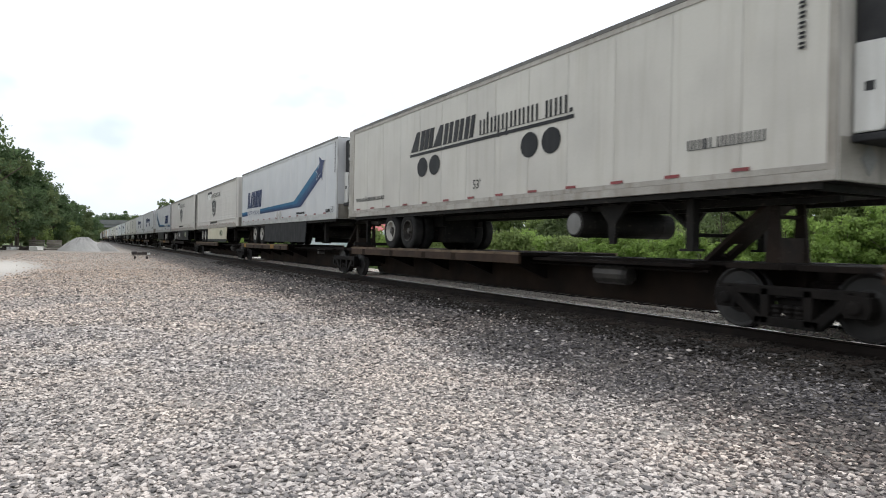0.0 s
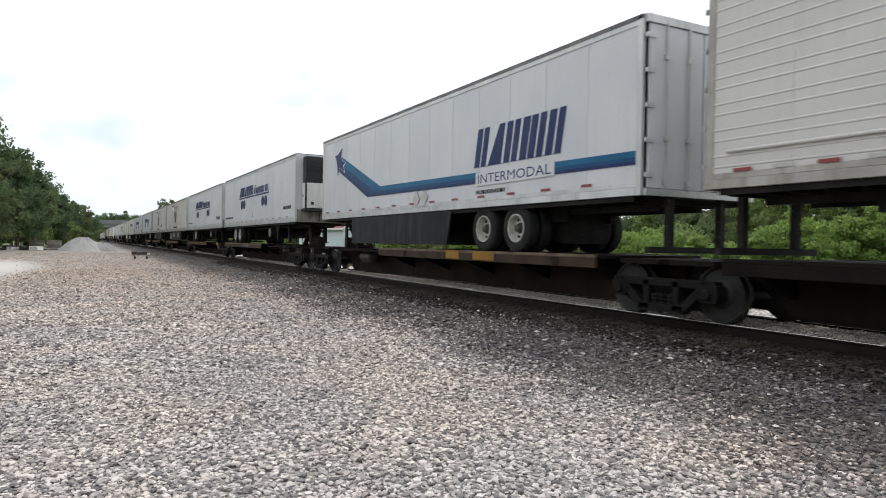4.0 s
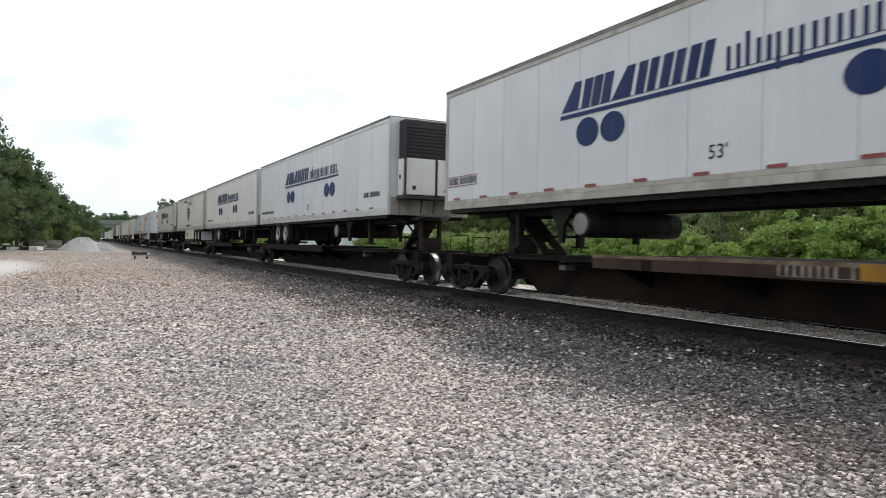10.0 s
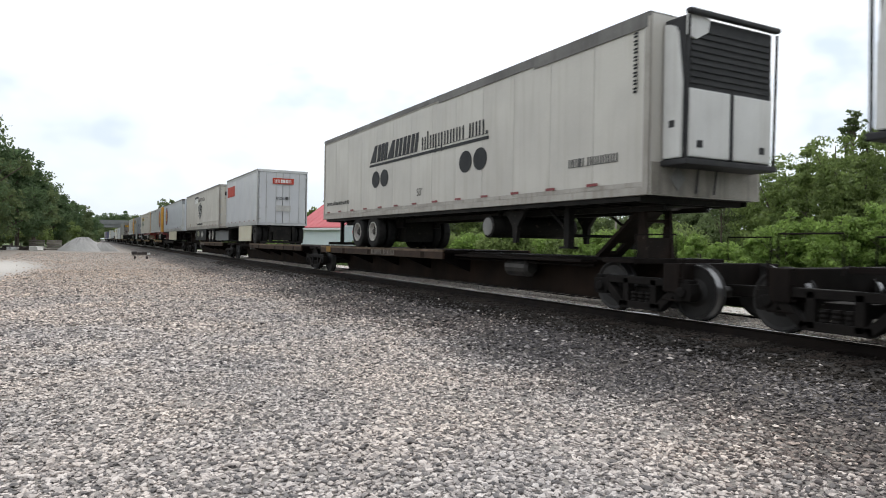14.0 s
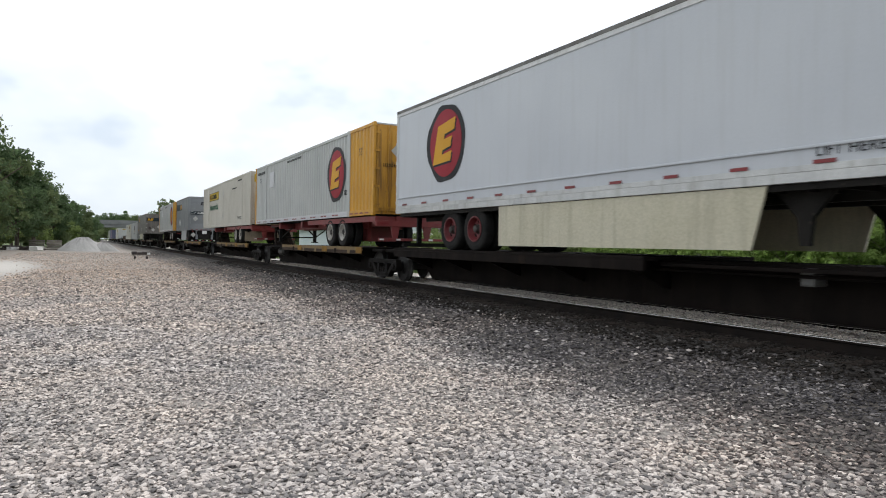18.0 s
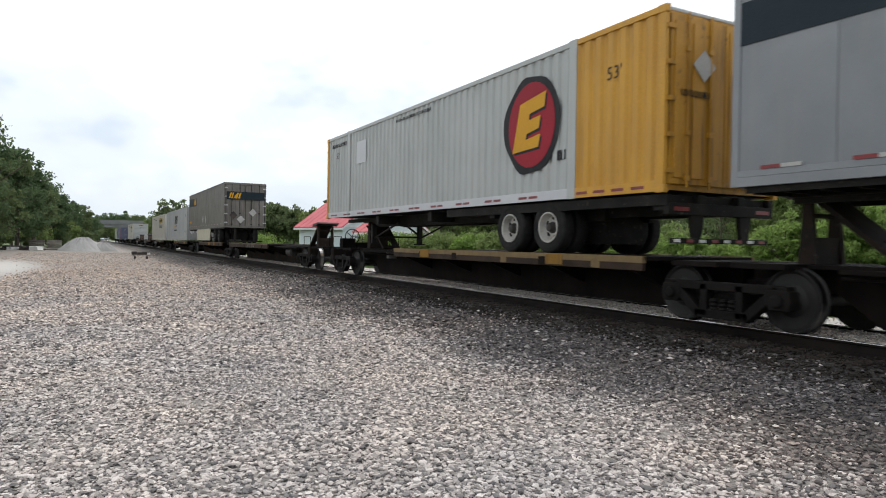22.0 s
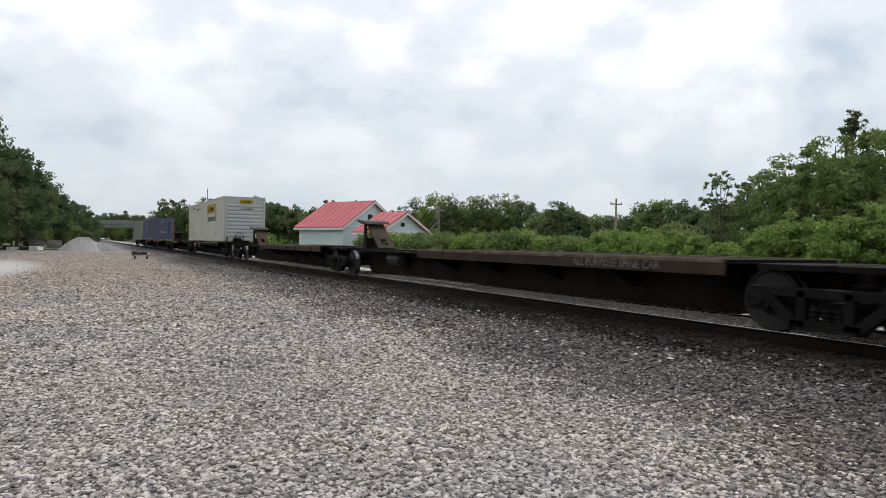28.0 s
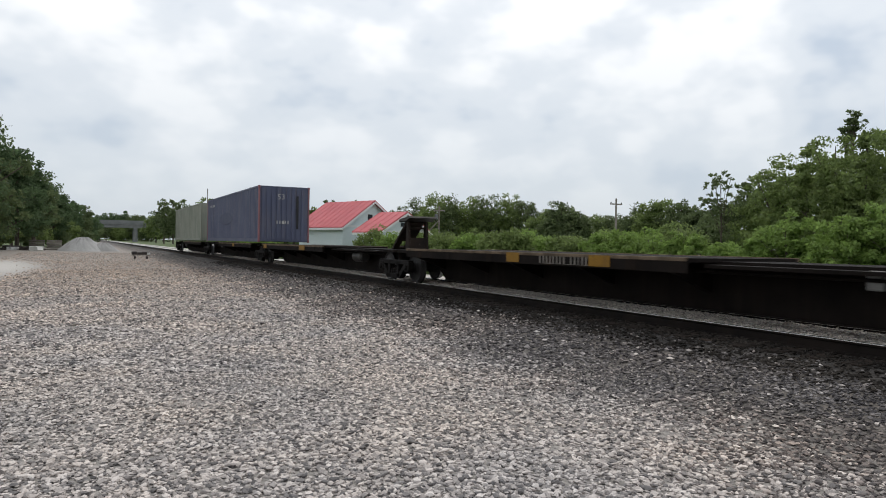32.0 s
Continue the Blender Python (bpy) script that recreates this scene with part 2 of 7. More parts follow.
GRASS = surf("rank_grass", (0.06, 0.11, 0.025), (0.1, 0.15, 0.045), 0.8, 0.8, 0, 0, 8, vary=0.4, island=True)
EPANEL = surf("blue_white_trailer_panel", (0.43, 0.45, 0.485), (0.47, 0.49, 0.52), 0.5, 0.35, 0, 0.02, 30, 0.3, (0.36, 0.36, 0.36), speck=0.22)
PILEM = surf("stockpiled_gravel", (0.20, 0.197, 0.192), (0.27, 0.267, 0.26), 0.4, 0.9, 0, 0.6, 9, vary=0.3, island=True)
ROOFRED = surf("red_metal_roof", (0.46, 0.085, 0.095), (0.52, 0.11, 0.12), 0.4, 0.5, 0, 0.05, 20)
SIDING = surf("pale_blue_white_siding", (0.58, 0.66, 0.68), (0.65, 0.71, 0.72), 0.3, 0.6, 0, 0.05, 20)
TRIMW = surf("white_trim_paint", (0.75, 0.76, 0.76), (0.7, 0.71, 0.71), 0.5, 0.5, 0, 0.03, 20)
CONCRETE = surf("weathered_concrete", (0.14, 0.146, 0.15), (0.19, 0.196, 0.20), 0.3, 0.85, 0, 0.2, 10, 0.4, (0.2, 0.19, 0.18))
TIMBER = surf("grey_timber", (0.16, 0.14, 0.12), (0.24, 0.215, 0.19), 1.0, 0.9, 0, 0.4, 25, vary=0.25)
JUNKD = surf("dark_scrap_metal", (0.035, 0.03, 0.03), (0.08, 0.06, 0.05), 3.0, 0.7, 0.3, 0.3, 30)
STAINED = surf("rust_stained_door_panel", (0.42, 0.40, 0.35), (0.48, 0.45, 0.39), 0.9, 0.55, 0, 0.05, 30, 0.85, (0.27, 0.16, 0.07), spots=0.5, speck=0.22)
REDRIM = surf("red_painted_rim", (0.10, 0.012, 0.015), (0.13, 0.015, 0.018), 4.0, 0.5, 0, 0.1, 60, 0.0, spots=0.4)
STENCIL = surf("worn_white_stencil", (0.08, 0.07, 0.058), (0.19, 0.168, 0.142), 9.0, 0.7, 0, 0.1, 60, spots=0.5)
FOULED = surf("oily_fouled_ballast", (0.018, 0.015, 0.013), (0.040, 0.034, 0.029), 1.2, 0.85, 0, 0.7, 22, vary=0.4, island=True, spec=0.15)
TANKM = surf("grimy_grey_tank_paint", (0.13, 0.128, 0.122), (0.20, 0.197, 0.186), 2.0, 0.5, 0.2, 0.05, 40, 0.5, (0.05, 0.045, 0.04))
TANFLAP = surf("tan_mudflap_rubber", (0.26, 0.21, 0.15), (0.34, 0.28, 0.2), 2.0, 0.7, 0, 0.05, 40, 0.5, (0.12, 0.1, 0.08))
TOPRAIL = surf("grimy_roof_rail", (0.085, 0.08, 0.075), (0.15, 0.145, 0.135), 1.2, 0.6, 0.1, 0.1, 40, 0.5, (0.05, 0.045, 0.04))
LIP = surf("scuffed_tan_deck_lip", (0.075, 0.054, 0.036), (0.17, 0.125, 0.085), 2.5, 0.75, 0.1, 0.2, 40, spots=0.7, grime=(0.02, 0.015, 0.012), spec=0.15)
NOSEDIRT = surf("grimy_white_nose_panel", (0.17, 0.155, 0.13), (0.28, 0.26, 0.225), 1.4, 0.6, 0, 0.05, 40, 0.8, (0.06, 0.05, 0.042))
HITCH = surf("grimy_hitch_steel", (0.014, 0.0105, 0.009), (0.030, 0.020, 0.015), 2.0, 0.7, 0.1, 0.2, 40, spots=0.4, spec=0.15)
# green leaves with the haze of distance mixed into their colour
LEAFHAZE = surf("blue_green_leaves", (0.076, 0.120, 0.056), (0.116, 0.168, 0.08), 0.5, 0.6, 0, 0, 8, vary=0.25, island=True, thin=0.58, spec=0.2)
GLASS = surf("dark_window_glass", (0.02, 0.025, 0.03), (0.03, 0.035, 0.04), 1.0, 0.12, 0, 0, 8)


def stone_material(name, stops, warm, cool, dust=False):
    """Broken stone: each lump takes its own tone between dark and pale, in drifts of warmer and cooler stone."""
    m = bpy.data.materials.new(name)
    m.use_nodes = True
    nd, lk = m.node_tree.nodes, m.node_tree.links
    bsdf = nd["Principled BSDF"]
    bsdf.inputs["Roughness"].default_value, bsdf.inputs["Specular IOR Level"].default_value = 0.85, 0.25
    co = nd.new("ShaderNodeTexCoord")
    geo = nd.new("ShaderNodeNewGeometry")
    tone = nd.new("ShaderNodeValToRGB")
    for k, (at, c) in enumerate(stops):
        el = tone.color_ramp.elements[0] if k == 0 else tone.color_ramp.elements.new(at)
        el.position, el.color = at, (*c, 1)
    tone.color_ramp.elements.remove(tone.color_ramp.elements[-1])
    lk.new(geo.outputs["Random Per Island"], tone.inputs[0])

    def tex(sc, detail):
        n = nd.new("ShaderNodeTexNoise")
        n.inputs["Scale"].default_value, n.inputs["Detail"].default_value = sc, detail
        lk.new(co.outputs["Object"], n.inputs["Vector"])
        return n.outputs[0]

    def tint(fac, lo, hi, c1, c2):
        r = nd.new("ShaderNodeMapRange")
        r.inputs[1].default_value, r.inputs[2].default_value = lo, hi
        lk.new(fac, r.inputs[0])
        n = nd.new("ShaderNodeMixRGB")
        n.inputs[1].default_value, n.inputs[2].default_value = (*c1, 1), (*c2, 1)
        lk.new(r.outputs[0], n.inputs[0])
        return n.outputs[0]

    def times(a, b):
        n = nd.new("ShaderNodeMixRGB")
        n.blend_type = "MULTIPLY"
        n.inputs[0].default_value = 1.0
        lk.new(a, n.inputs[1])
        lk.new(b, n.inputs[2])
        return n.outputs[0]
    col = times(tone.outputs[0], tint(tex(0.42, 4), 0.38, 0.62, cool, warm))
    if dust:
        xyz = nd.new("ShaderNodeSeparateXYZ")
        lk.new(co.outputs["Object"], xyz.inputs[0])
        col = times(col, tint(xyz.outputs[1], 12.0, 34.0, (1.0, 1.0, 1.0), (0.94, 0.84, 0.745)))
    grain = tex(110, 3)
    col = times(col, tint(grain, 0.3, 0.7, (0.84, 0.84, 0.85), (1.08, 1.07, 1.06)))
    lk.new(col, bsdf.inputs["Base Color"])
    bn = nd.new("ShaderNodeBump")
    bn.inputs["Strength"].default_value, bn.inputs["Distance"].default_value = 0.3, 0.008
    lk.new(grain, bn.inputs["Height"])
    lk.new(bn.outputs[0], bsdf.inputs["Normal"])
    return m


STONE = stone_material("crushed_limestone", ((0.0, (0.11, 0.106, 0.108)), (0.22, (0.25, 0.235, 0.23)), (0.48, (0.43, 0.395, 0.375)), (0.76, (0.57, 0.52, 0.49)), (0.999, (0.73, 0.68, 0.645))), (1.07, 1.02, 0.965), (0.86, 0.86, 0.865), dust=True)
MIDSTONE = stone_material("grey_crushed_stone", ((0.0, (0.06, 0.056, 0.057)), (0.4, (0.14, 0.13, 0.127)), (0.85, (0.25, 0.23, 0.22)), (0.999, (0.46, 0.42, 0.39))), (1.14, 1.02, 0.94), (0.95, 0.94, 0.95))
BALLAST = stone_material("dark_track_ballast", ((0.0, (0.035, 0.032, 0.033)), (0.5, (0.09, 0.083, 0.082)), (0.9, (0.16, 0.147, 0.142)), (0.999, (0.32, 0.295, 0.28))), (1.05, 1.0, 0.97), (0.92, 0.92, 0.95))

# pale stone, its tones raised further to stand in for skylight under the train
LIFTEDBALLAST = stone_material("pale_track_ballast", ((0.0, (0.22, 0.20, 0.18)), (0.25, (0.50, 0.455, 0.41)), (0.6, (0.74, 0.69, 0.635)), (0.999, (0.86, 0.82, 0.77))), (1.0, 0.98, 0.95), (0.95, 0.92, 0.89))


def ground_material():
    """Limestone gravel near the camera, a pale dirt track, rough grass farther out; edges wander."""
    m = bpy.data.materials.new("yard_gravel_and_grass")
    m.use_nodes = True
    nd, lk = m.node_tree.nodes, m.node_tree.links
    bsdf = nd["Principled BSDF"]
    co = nd.new("ShaderNodeTexCoord")
    xyz = nd.new("ShaderNodeSeparateXYZ")
    lk.new(co.outputs["Object"], xyz.inputs[0])

    def tex(kind, sc, detail=5.0):
        n = nd.new(kind)
        n.inputs["Scale"].default_value = sc
        if kind == "ShaderNodeTexNoise":
            n.inputs["Detail"].default_value = detail
        lk.new(co.outputs["Object"], n.inputs["Vector"])
        return n

    def mathn(op, a, b=0.0, c=None):
        n = nd.new("ShaderNodeMath")
        n.operation = op
        for k, v in enumerate((a, b) if c is None else (a, b, c)):
            if isinstance(v, bpy.types.NodeSocket):
                lk.new(v, n.inputs[k])
            else:
                n.inputs[k].default_value = v
        return n.outputs[0]

    def step(v, lo, hi):
        n = nd.new("ShaderNodeMapRange")
        n.inputs[1].default_value, n.inputs[2].default_value = lo, hi
        lk.new(v, n.inputs[0])
        return n.outputs[0]

    def mix(fac, c1, c2, mode="MIX"):
        n = nd.new("ShaderNodeMixRGB")
        n.blend_type = mode
        for k, v in ((0, fac), (1, c1), (2, c2)):
            if isinstance(v, bpy.types.NodeSocket):
                lk.new(v, n.inputs[k])
            else:
                n.inputs[k].default_value = v if k == 0 else (*v, 1)
        return n.outputs[0]

    cells = tex("ShaderNodeTexVoronoi", 24.0)
    cells2 = tex("ShaderNodeTexVoronoi", 9.0)
    grey = nd.new("ShaderNodeRGBToBW")
    lk.new(cells.outputs["Color"], grey.inputs[0])
    grey2 = nd.new("ShaderNodeRGBToBW")
    lk.new(cells2.outputs["Color"], grey2.inputs[0])
    patch = tex("ShaderNodeTexNoise", 0.22).outputs[0]
    fine = tex("ShaderNodeTexNoise", 2.2).outputs[0]
    gravel = mix(step(patch, 0.35, 0.65), (0.25, 0.232, 0.215), (0.36, 0.335, 0.31))
    gravel = mix(mathn("MULTIPLY", step(tex("ShaderNodeTexNoise", 0.06).outputs[0], 0.5, 0.62), 0.6), gravel, (0.27, 0.22, 0.17))
    gravel = mix(step(fine, 0.3, 0.7), mix(1.0, gravel, (0.82, 0.81, 0.8), "MULTIPLY"), gravel)
    dark = mix(1.0, gravel, (0.5, 0.49, 0.48), "MULTIPLY")
    gravel = mix(mathn("MULTIPLY", step(grey.outputs[0], 0.25, 0.8), 0.8), gravel, mix(0.5, dark, (0.2, 0.19, 0.18)))
    gravel = mix(mathn("MULTIPLY", step(grey2.outputs[0], 0.3, 0.8), 0.35), gravel, dark)
    gravel = mix(mathn("MULTIPLY", step(mathn("ADD", xyz.outputs[1], mathn("MULTIPLY", mathn("SUBTRACT", fine, 0.5), 14.0)), 13.0, 32.0), 0.85), gravel, mix(step(fine, 0.3, 0.7), (0.225, 0.195, 0.17), (0.295, 0.26, 0.228)))
    ballast = mix(step(grey.outputs[0], 0.2, 0.8), (0.13, 0.112, 0.098), (0.045, 0.038, 0.033))
    wob = mathn("MULTIPLY", mathn("SUBTRACT", patch, 0.5), 2.6)
    wob2 = mathn("MULTIPLY", mathn("SUBTRACT", fine, 0.5), 1.4)
    bx = mathn("ADD", xyz.outputs[0], mathn("ADD", mathn("MULTIPLY", wob, 0.4), mathn("MULTIPLY", wob2, 0.6)))
    col = mix(mathn("MULTIPLY", step(bx, 4.5, 6.2), mathn("SUBTRACT", 1.0, step(bx, 10.3, 10.9))), gravel, ballast)
    # oily strip along the tie ends
    col = mix(mathn("MULTIPLY", step(bx, 6.7, 7.1), 0.85), col, (0.022, 0.019, 0.017))
    # clean pale ballast between and beyond the rails, lifted to imitate light there
    col = mix(mathn("MULTIPLY", step(xyz.outputs[0], 8.28, 8.3), mathn("SUBTRACT", 1.0, step(bx, 13.6, 14.6))), col, mix(mathn("MULTIPLY", step(grey.outputs[0], 0.3, 0.8), 0.7), (0.50, 0.48, 0.45), (0.28, 0.268, 0.25)))
    # pale dirt where vehicles turn in
    dx = mathn("DIVIDE", mathn("ADD", xyz.outputs[0], 5.0), 2.7)
    dy = mathn("DIVIDE", mathn("SUBTRACT", xyz.outputs[1], 42.0), 13.0)
    rr = mathn("ADD", mathn("ADD", mathn("MULTIPLY", dx, dx), mathn("MULTIPLY", dy, dy)), wob2)
    col = mix(mathn("SUBTRACT", 1.0, step(rr, 0.1, 1.6)), col, mix(step(fine, 0.3, 0.7), (0.41, 0.39, 0.36), (0.48, 0.46, 0.43)))
    grass = mix(step(fine, 0.3, 0.7), (0.055, 0.09, 0.025), (0.10, 0.13, 0.045))
    right = step(mathn("ADD", xyz.outputs[0], mathn("ADD", wob, wob2)), 14.6, 16.0)
    left = step(mathn("SUBTRACT", mathn("MULTIPLY", xyz.outputs[0], -1.0), mathn("ADD", wob, wob2)), 8.5, 10.5)
    back = step(mathn("ADD", xyz.outputs[1], mathn("MULTIPLY", wob, 8.0)), 112.0, 140.0)
    back = mathn("MULTIPLY", back, mathn("SUBTRACT", 1.0, mathn("MULTIPLY", step(bx, 2.5, 3.5), mathn("SUBTRACT", 1.0, step(bx, 14.6, 15.6)))))
    far = mathn("MAXIMUM", mathn("MAXIMUM", right, left), back)
    col = mix(far, col, grass)
    lk.new(col, bsdf.inputs["Base Color"])
    bsdf.inputs["Roughness"].default_value = 0.9
    bn = nd.new("ShaderNodeBump")
    bn.inputs["Strength"].default_value, bn.inputs["Distance"].default_value = 0.8, 0.025
    lk.new(cells.outputs["Distance"], bn.inputs["Height"])
    lk.new(bn.outputs[0], bsdf.inputs["Normal"])
    return m


GROUND = ground_material()


# ---- mesh tools ----
def part(name, bm, material, parent=None, label=""):
    """Links a bmesh as one mesh object under a thing or a part."""
    bmesh.ops.recalc_face_normals(bm, faces=bm.faces)
    me = bpy.data.meshes.new(name)
    bm.to_mesh(me)
    bm.free()
    me.materials.append(material)
    ob = new(name, me)
    ob.parent = parent
    return tagged(ob, label)


def share(name, ob, parent, loc):
    """Another object on the mesh of ob."""
    o = new(name, ob.data)
    o.parent, o.location = parent, loc
    return o


def thing(name, loc, label, category, group=""):
    e = new(name)
    e.location = loc
    e.empty_display_size = 0.3
    return tagged(e, label, category, group)


def box(bm, x0, x1, y0, y1, z0, z1):
    v = [bm.verts.new((x, y, z)) for x in (x0, x1) for y in (y0, y1) for z in (z0, z1)]
    for f in ((0, 1, 3, 2), (4, 6, 7, 5), (0, 4, 5, 1), (2, 3, 7, 6), (0, 2, 6, 4), (1, 5, 7, 3)):
        bm.faces.new([v[i] for i in f])
    return bm


def boxes(*rows, bevel=0.0):
    bm = bmesh.new()
    for r in rows:
        box(bm, *r)
    if bevel:
        bmesh.ops.bevel(bm, geom=bm.edges[:], offset=bevel, segments=2, affect="EDGES", profile=0.6)
    return bm


def prism(bm, pts, d0, d1, axis="x"):
    """A flat outline, drawn in y,z (axis x), x,z (axis y) or x,y (axis z), given depth from d0 to d1."""
    def at(p, d):
        return {"x": (d, p[0], p[1]), "y": (p[0], d, p[1]), "z": (p[0], p[1], d)}[axis]
    a = [bm.verts.new(at(p, d0)) for p in pts]
    b = [bm.verts.new(at(p, d1)) for p in pts]
    n = len(pts)
    bm.faces.new(a)
    bm.faces.new(b[::-1])
    for i in range(n):
        bm.faces.new((a[i], a[(i + 1) % n], b[(i + 1) % n], b[i]))
    return bm


def lathe(bm, centre, rings, axis="x", seg=20, first=True, last=True):
    """A turned body: rings of (radius, place along the axis); ends closed unless said."""
    loops = []
    for r, d in rings:
        ring = []
        for k in range(seg):
            a = 2 * math.pi * k / seg
            p, q = r * math.cos(a), r * math.sin(a)
            o = {"x": (d, p, q), "y": (p, d, q), "z": (p, q, d)}[axis]
            ring.append(bm.verts.new([centre[i] + o[i] for i in range(3)]))
        loops.append(ring)
    for a, b in zip(loops, loops[1:]):
        for k in range(seg):
            bm.faces.new((a[k], a[(k + 1) % seg], b[(k + 1) % seg], b[k]))
    if first:
        bm.faces.new(loops[0])
    if last:
        bm.faces.new(loops[-1][::-1])
    return bm


def rod(bm, a, b, r=0.03, seg=6):
    """A straight bar from a to b."""
    a, b = Vector(a), Vector(b)
    d = (b - a).normalized()
    s = d.orthogonal().normalized()
    t = d.cross(s)
    rings = [[bm.verts.new(p + (s * math.cos(2 * math.pi * k / seg) + t * math.sin(2 * math.pi * k / seg)) * r) for k in range(seg)] for p in (a, b)]
    for k in range(seg):
        bm.faces.new((rings[0][k], rings[0][(k + 1) % seg], rings[1][(k + 1) % seg], rings[1][k]))
    bm.faces.new(rings[0])
    bm.faces.new(rings[1][::-1])
    return bm


def raw_mesh(name, verts, faces, material, parent=None):
    """A mesh straight from arrays of equal-sided faces."""
    me = bpy.data.meshes.new(name)
    n, k = faces.shape
    me.vertices.add(len(verts))
    me.vertices.foreach_set("co", verts.astype(np.float32).ravel())
    me.loops.add(n * k)
    me.loops.foreach_set("vertex_index", faces.astype(np.int32).ravel())
    me.polygons.add(n)
    me.polygons.foreach_set("loop_start", np.arange(0, n * k, k, dtype=np.int32))
    me.update(calc_edges=True)
    me.shade_flat()
    me.materials.append(material)
    ob = new(name, me)
    ob.parent = parent
    return ob


def words(text, height, material, parent, s, z, shear=0.0, weight=0.0, x=-1.304, width=0.0, name="lettering", end=None, spacing=1.0):
    """Words on the side that faces the yard (s metres from the far end), or with end=y on the end wall that faces the camera."""
    cu = bpy.data.curves.new(name, "FONT")
    cu.body, cu.size, cu.shear, cu.offset, cu.resolution_u, cu.space_character = text, height / 0.7, shear, weight, 2, spacing
    ob = bpy.data.objects.new(name, cu)
    me = bpy.data.meshes.new_from_object(ob)
    bpy.data.objects.remove(ob)
    me.materials.append(material)
    xs = [v.co.x for v in me.vertices]
    k = width / (max(xs) - min(xs)) if width else 1.0
    for v in me.vertices:
        px, pz = (v.co.x - min(xs)) * k, v.co.y
        v.co = (x, -s - px, z + pz) if end is None else (s + px, end, z + pz)
    o = new(name, me)
    o.parent = parent
    return o


def decal(name, parent, material, pts, x=-1.304, lay=0.0, label=""):
    """A thin sheet stuck on the yard side, its outline given as (s, z)."""
    return part(name, prism(bmesh.new(), [(-s, z) for s, z in pts], x - lay - 0.003, x - lay + 0.003), material, parent, label)


def disc_pts(s, z, rs, rz, n=28):
    return [(s + rs * math.cos(2 * math.pi * k / n), z + rz * math.sin(2 * math.pi * k / n)) for k in range(n)]


BAR_WIDTH = {"A": 1.05, "B": 1.0, "I": 0.5, "x": 0.9, "t": 0.95, "d": 0.95, "i": 0.4, "n": 1.0, ".": 0.3, " ": 0.5}


def bar_row(parent, material, s0, s1, z0, h, row, slant=0.0, x=-1.304, lay=0.0, end=None, name="marking"):
    """A line of writing as plain upright bars of its size and weight.
    A wedge, B two heavy bars, I one bar, n two thin tall bars, x two low ones, t and d with one rising or hanging, i a short bar."""
    bm = bmesh.new()
    k = (s1 - s0) / sum(BAR_WIDTH[c] for c in row)
    low, thin = 0.72, 0.007
    over, under = [(s0, z0)], []

    def bar(a, b, d, lead=0.0, hang=0.0):
        over.extend(((a, z0 + thin), (a + lead, z0 + d), (b, z0 + d), (b, z0 + thin)))
        if hang:
            under.extend(((a, z0), (a, z0 - hang), (b, z0 - hang), (b, z0)))
    at = s0
    for c in row:
        wide = BAR_WIDTH[c] * k
        a, b = at, at + wide * 0.82
        m = b - a
        if c == "A":
            bar(a, b, h, 0.6 * m)
        elif c == "B":
            bar(a, a + 0.44 * m, h)
            bar(a + 0.6 * m, b, h)
        elif c == "I":
            bar(a, b, h)
        elif c in "nxtd":
            w = 0.24 * m
            bar(a, a + w, h if c in "nt" else low * h, hang=0.3 * h if c == "d" else 0.0)
            bar(b - w * 1.5, b - w * 0.5, h if c == "n" else low * h)
        elif c == "i":
            bar(a, a + 0.6 * m, low * h)
        elif c == ".":
            bar(a, b, 0.16 * h)
        at += wide
    pts = [(p + slant * (q - z0), q) for p, q in over + [(over[-1][0], z0)] + under[::-1]]
    if end is None:
        prism(bm, [(-p, q) for p, q in pts], x - lay - 0.003, x - lay + 0.003)
    else:
        prism(bm, pts, end - 0.003, end + 0.003, "y")
    return part(name, bm, material, parent)


def wordmark(parent, material, s0, s1, z0, h, n, slant=0.0, weight=0.3, x=-1.304, seed=1, lay=0.0, end=None):
    """A trade name drawn as a row of plain slanted shapes in its colour."""
    row = "".join("ABBIB"[(k * 3 + seed) % 5] for k in range(n)) if weight > 0.31 else "".join("BnBIn"[(k * 2 + seed) % 5] for k in range(n))
    return bar_row(parent, material, s0, s1, z0, h, row, slant, x, lay, end, "wordmark")


def bars(parent, material, s0, s1, z0, h, n, x=-1.304, name="marking", end=None, gap=0.45):
    """Small writing as a line of plain bars."""
    row = "".join("nnInnn"[(k * 5 + n) % 6] for k in range(n))
    return bar_row(parent, material, s0, s1, z0, h, row, 0.0, x, 0.0, end, name)


# ---- the setting: ground, track, woods, buildings ----
TRACK_X, RAIL_Z, DECK_Z = 8.99, 0.553, 1.5
PROFILE = [(-1500, 0), (-300, 0), (-60, 0), (-20, 0), (-8, 0), (-4, 0), (-2, 0), (0, 0), (2, 0), (4, 0), (5.3, 0.0), (5.9, 0.06), (6.9, 0.24), (7.3, 0.29), (7.62, 0.36), (8.1, 0.372), (8.25, 0.39), (8.285, 0.512), (9.68, 0.512), (9.72, 0.39), (10.0, 0.38), (10.35, 0.40),
           (12.5, 0.37), (14.5, 0.14), (17, 0.0), (20, 0.0), (30, 0), (60, 0), (300, 0), (1800, 0)]


def ground_z(x):
    return np.interp(x, [p[0] for p in PROFILE], [p[1] for p in PROFILE])


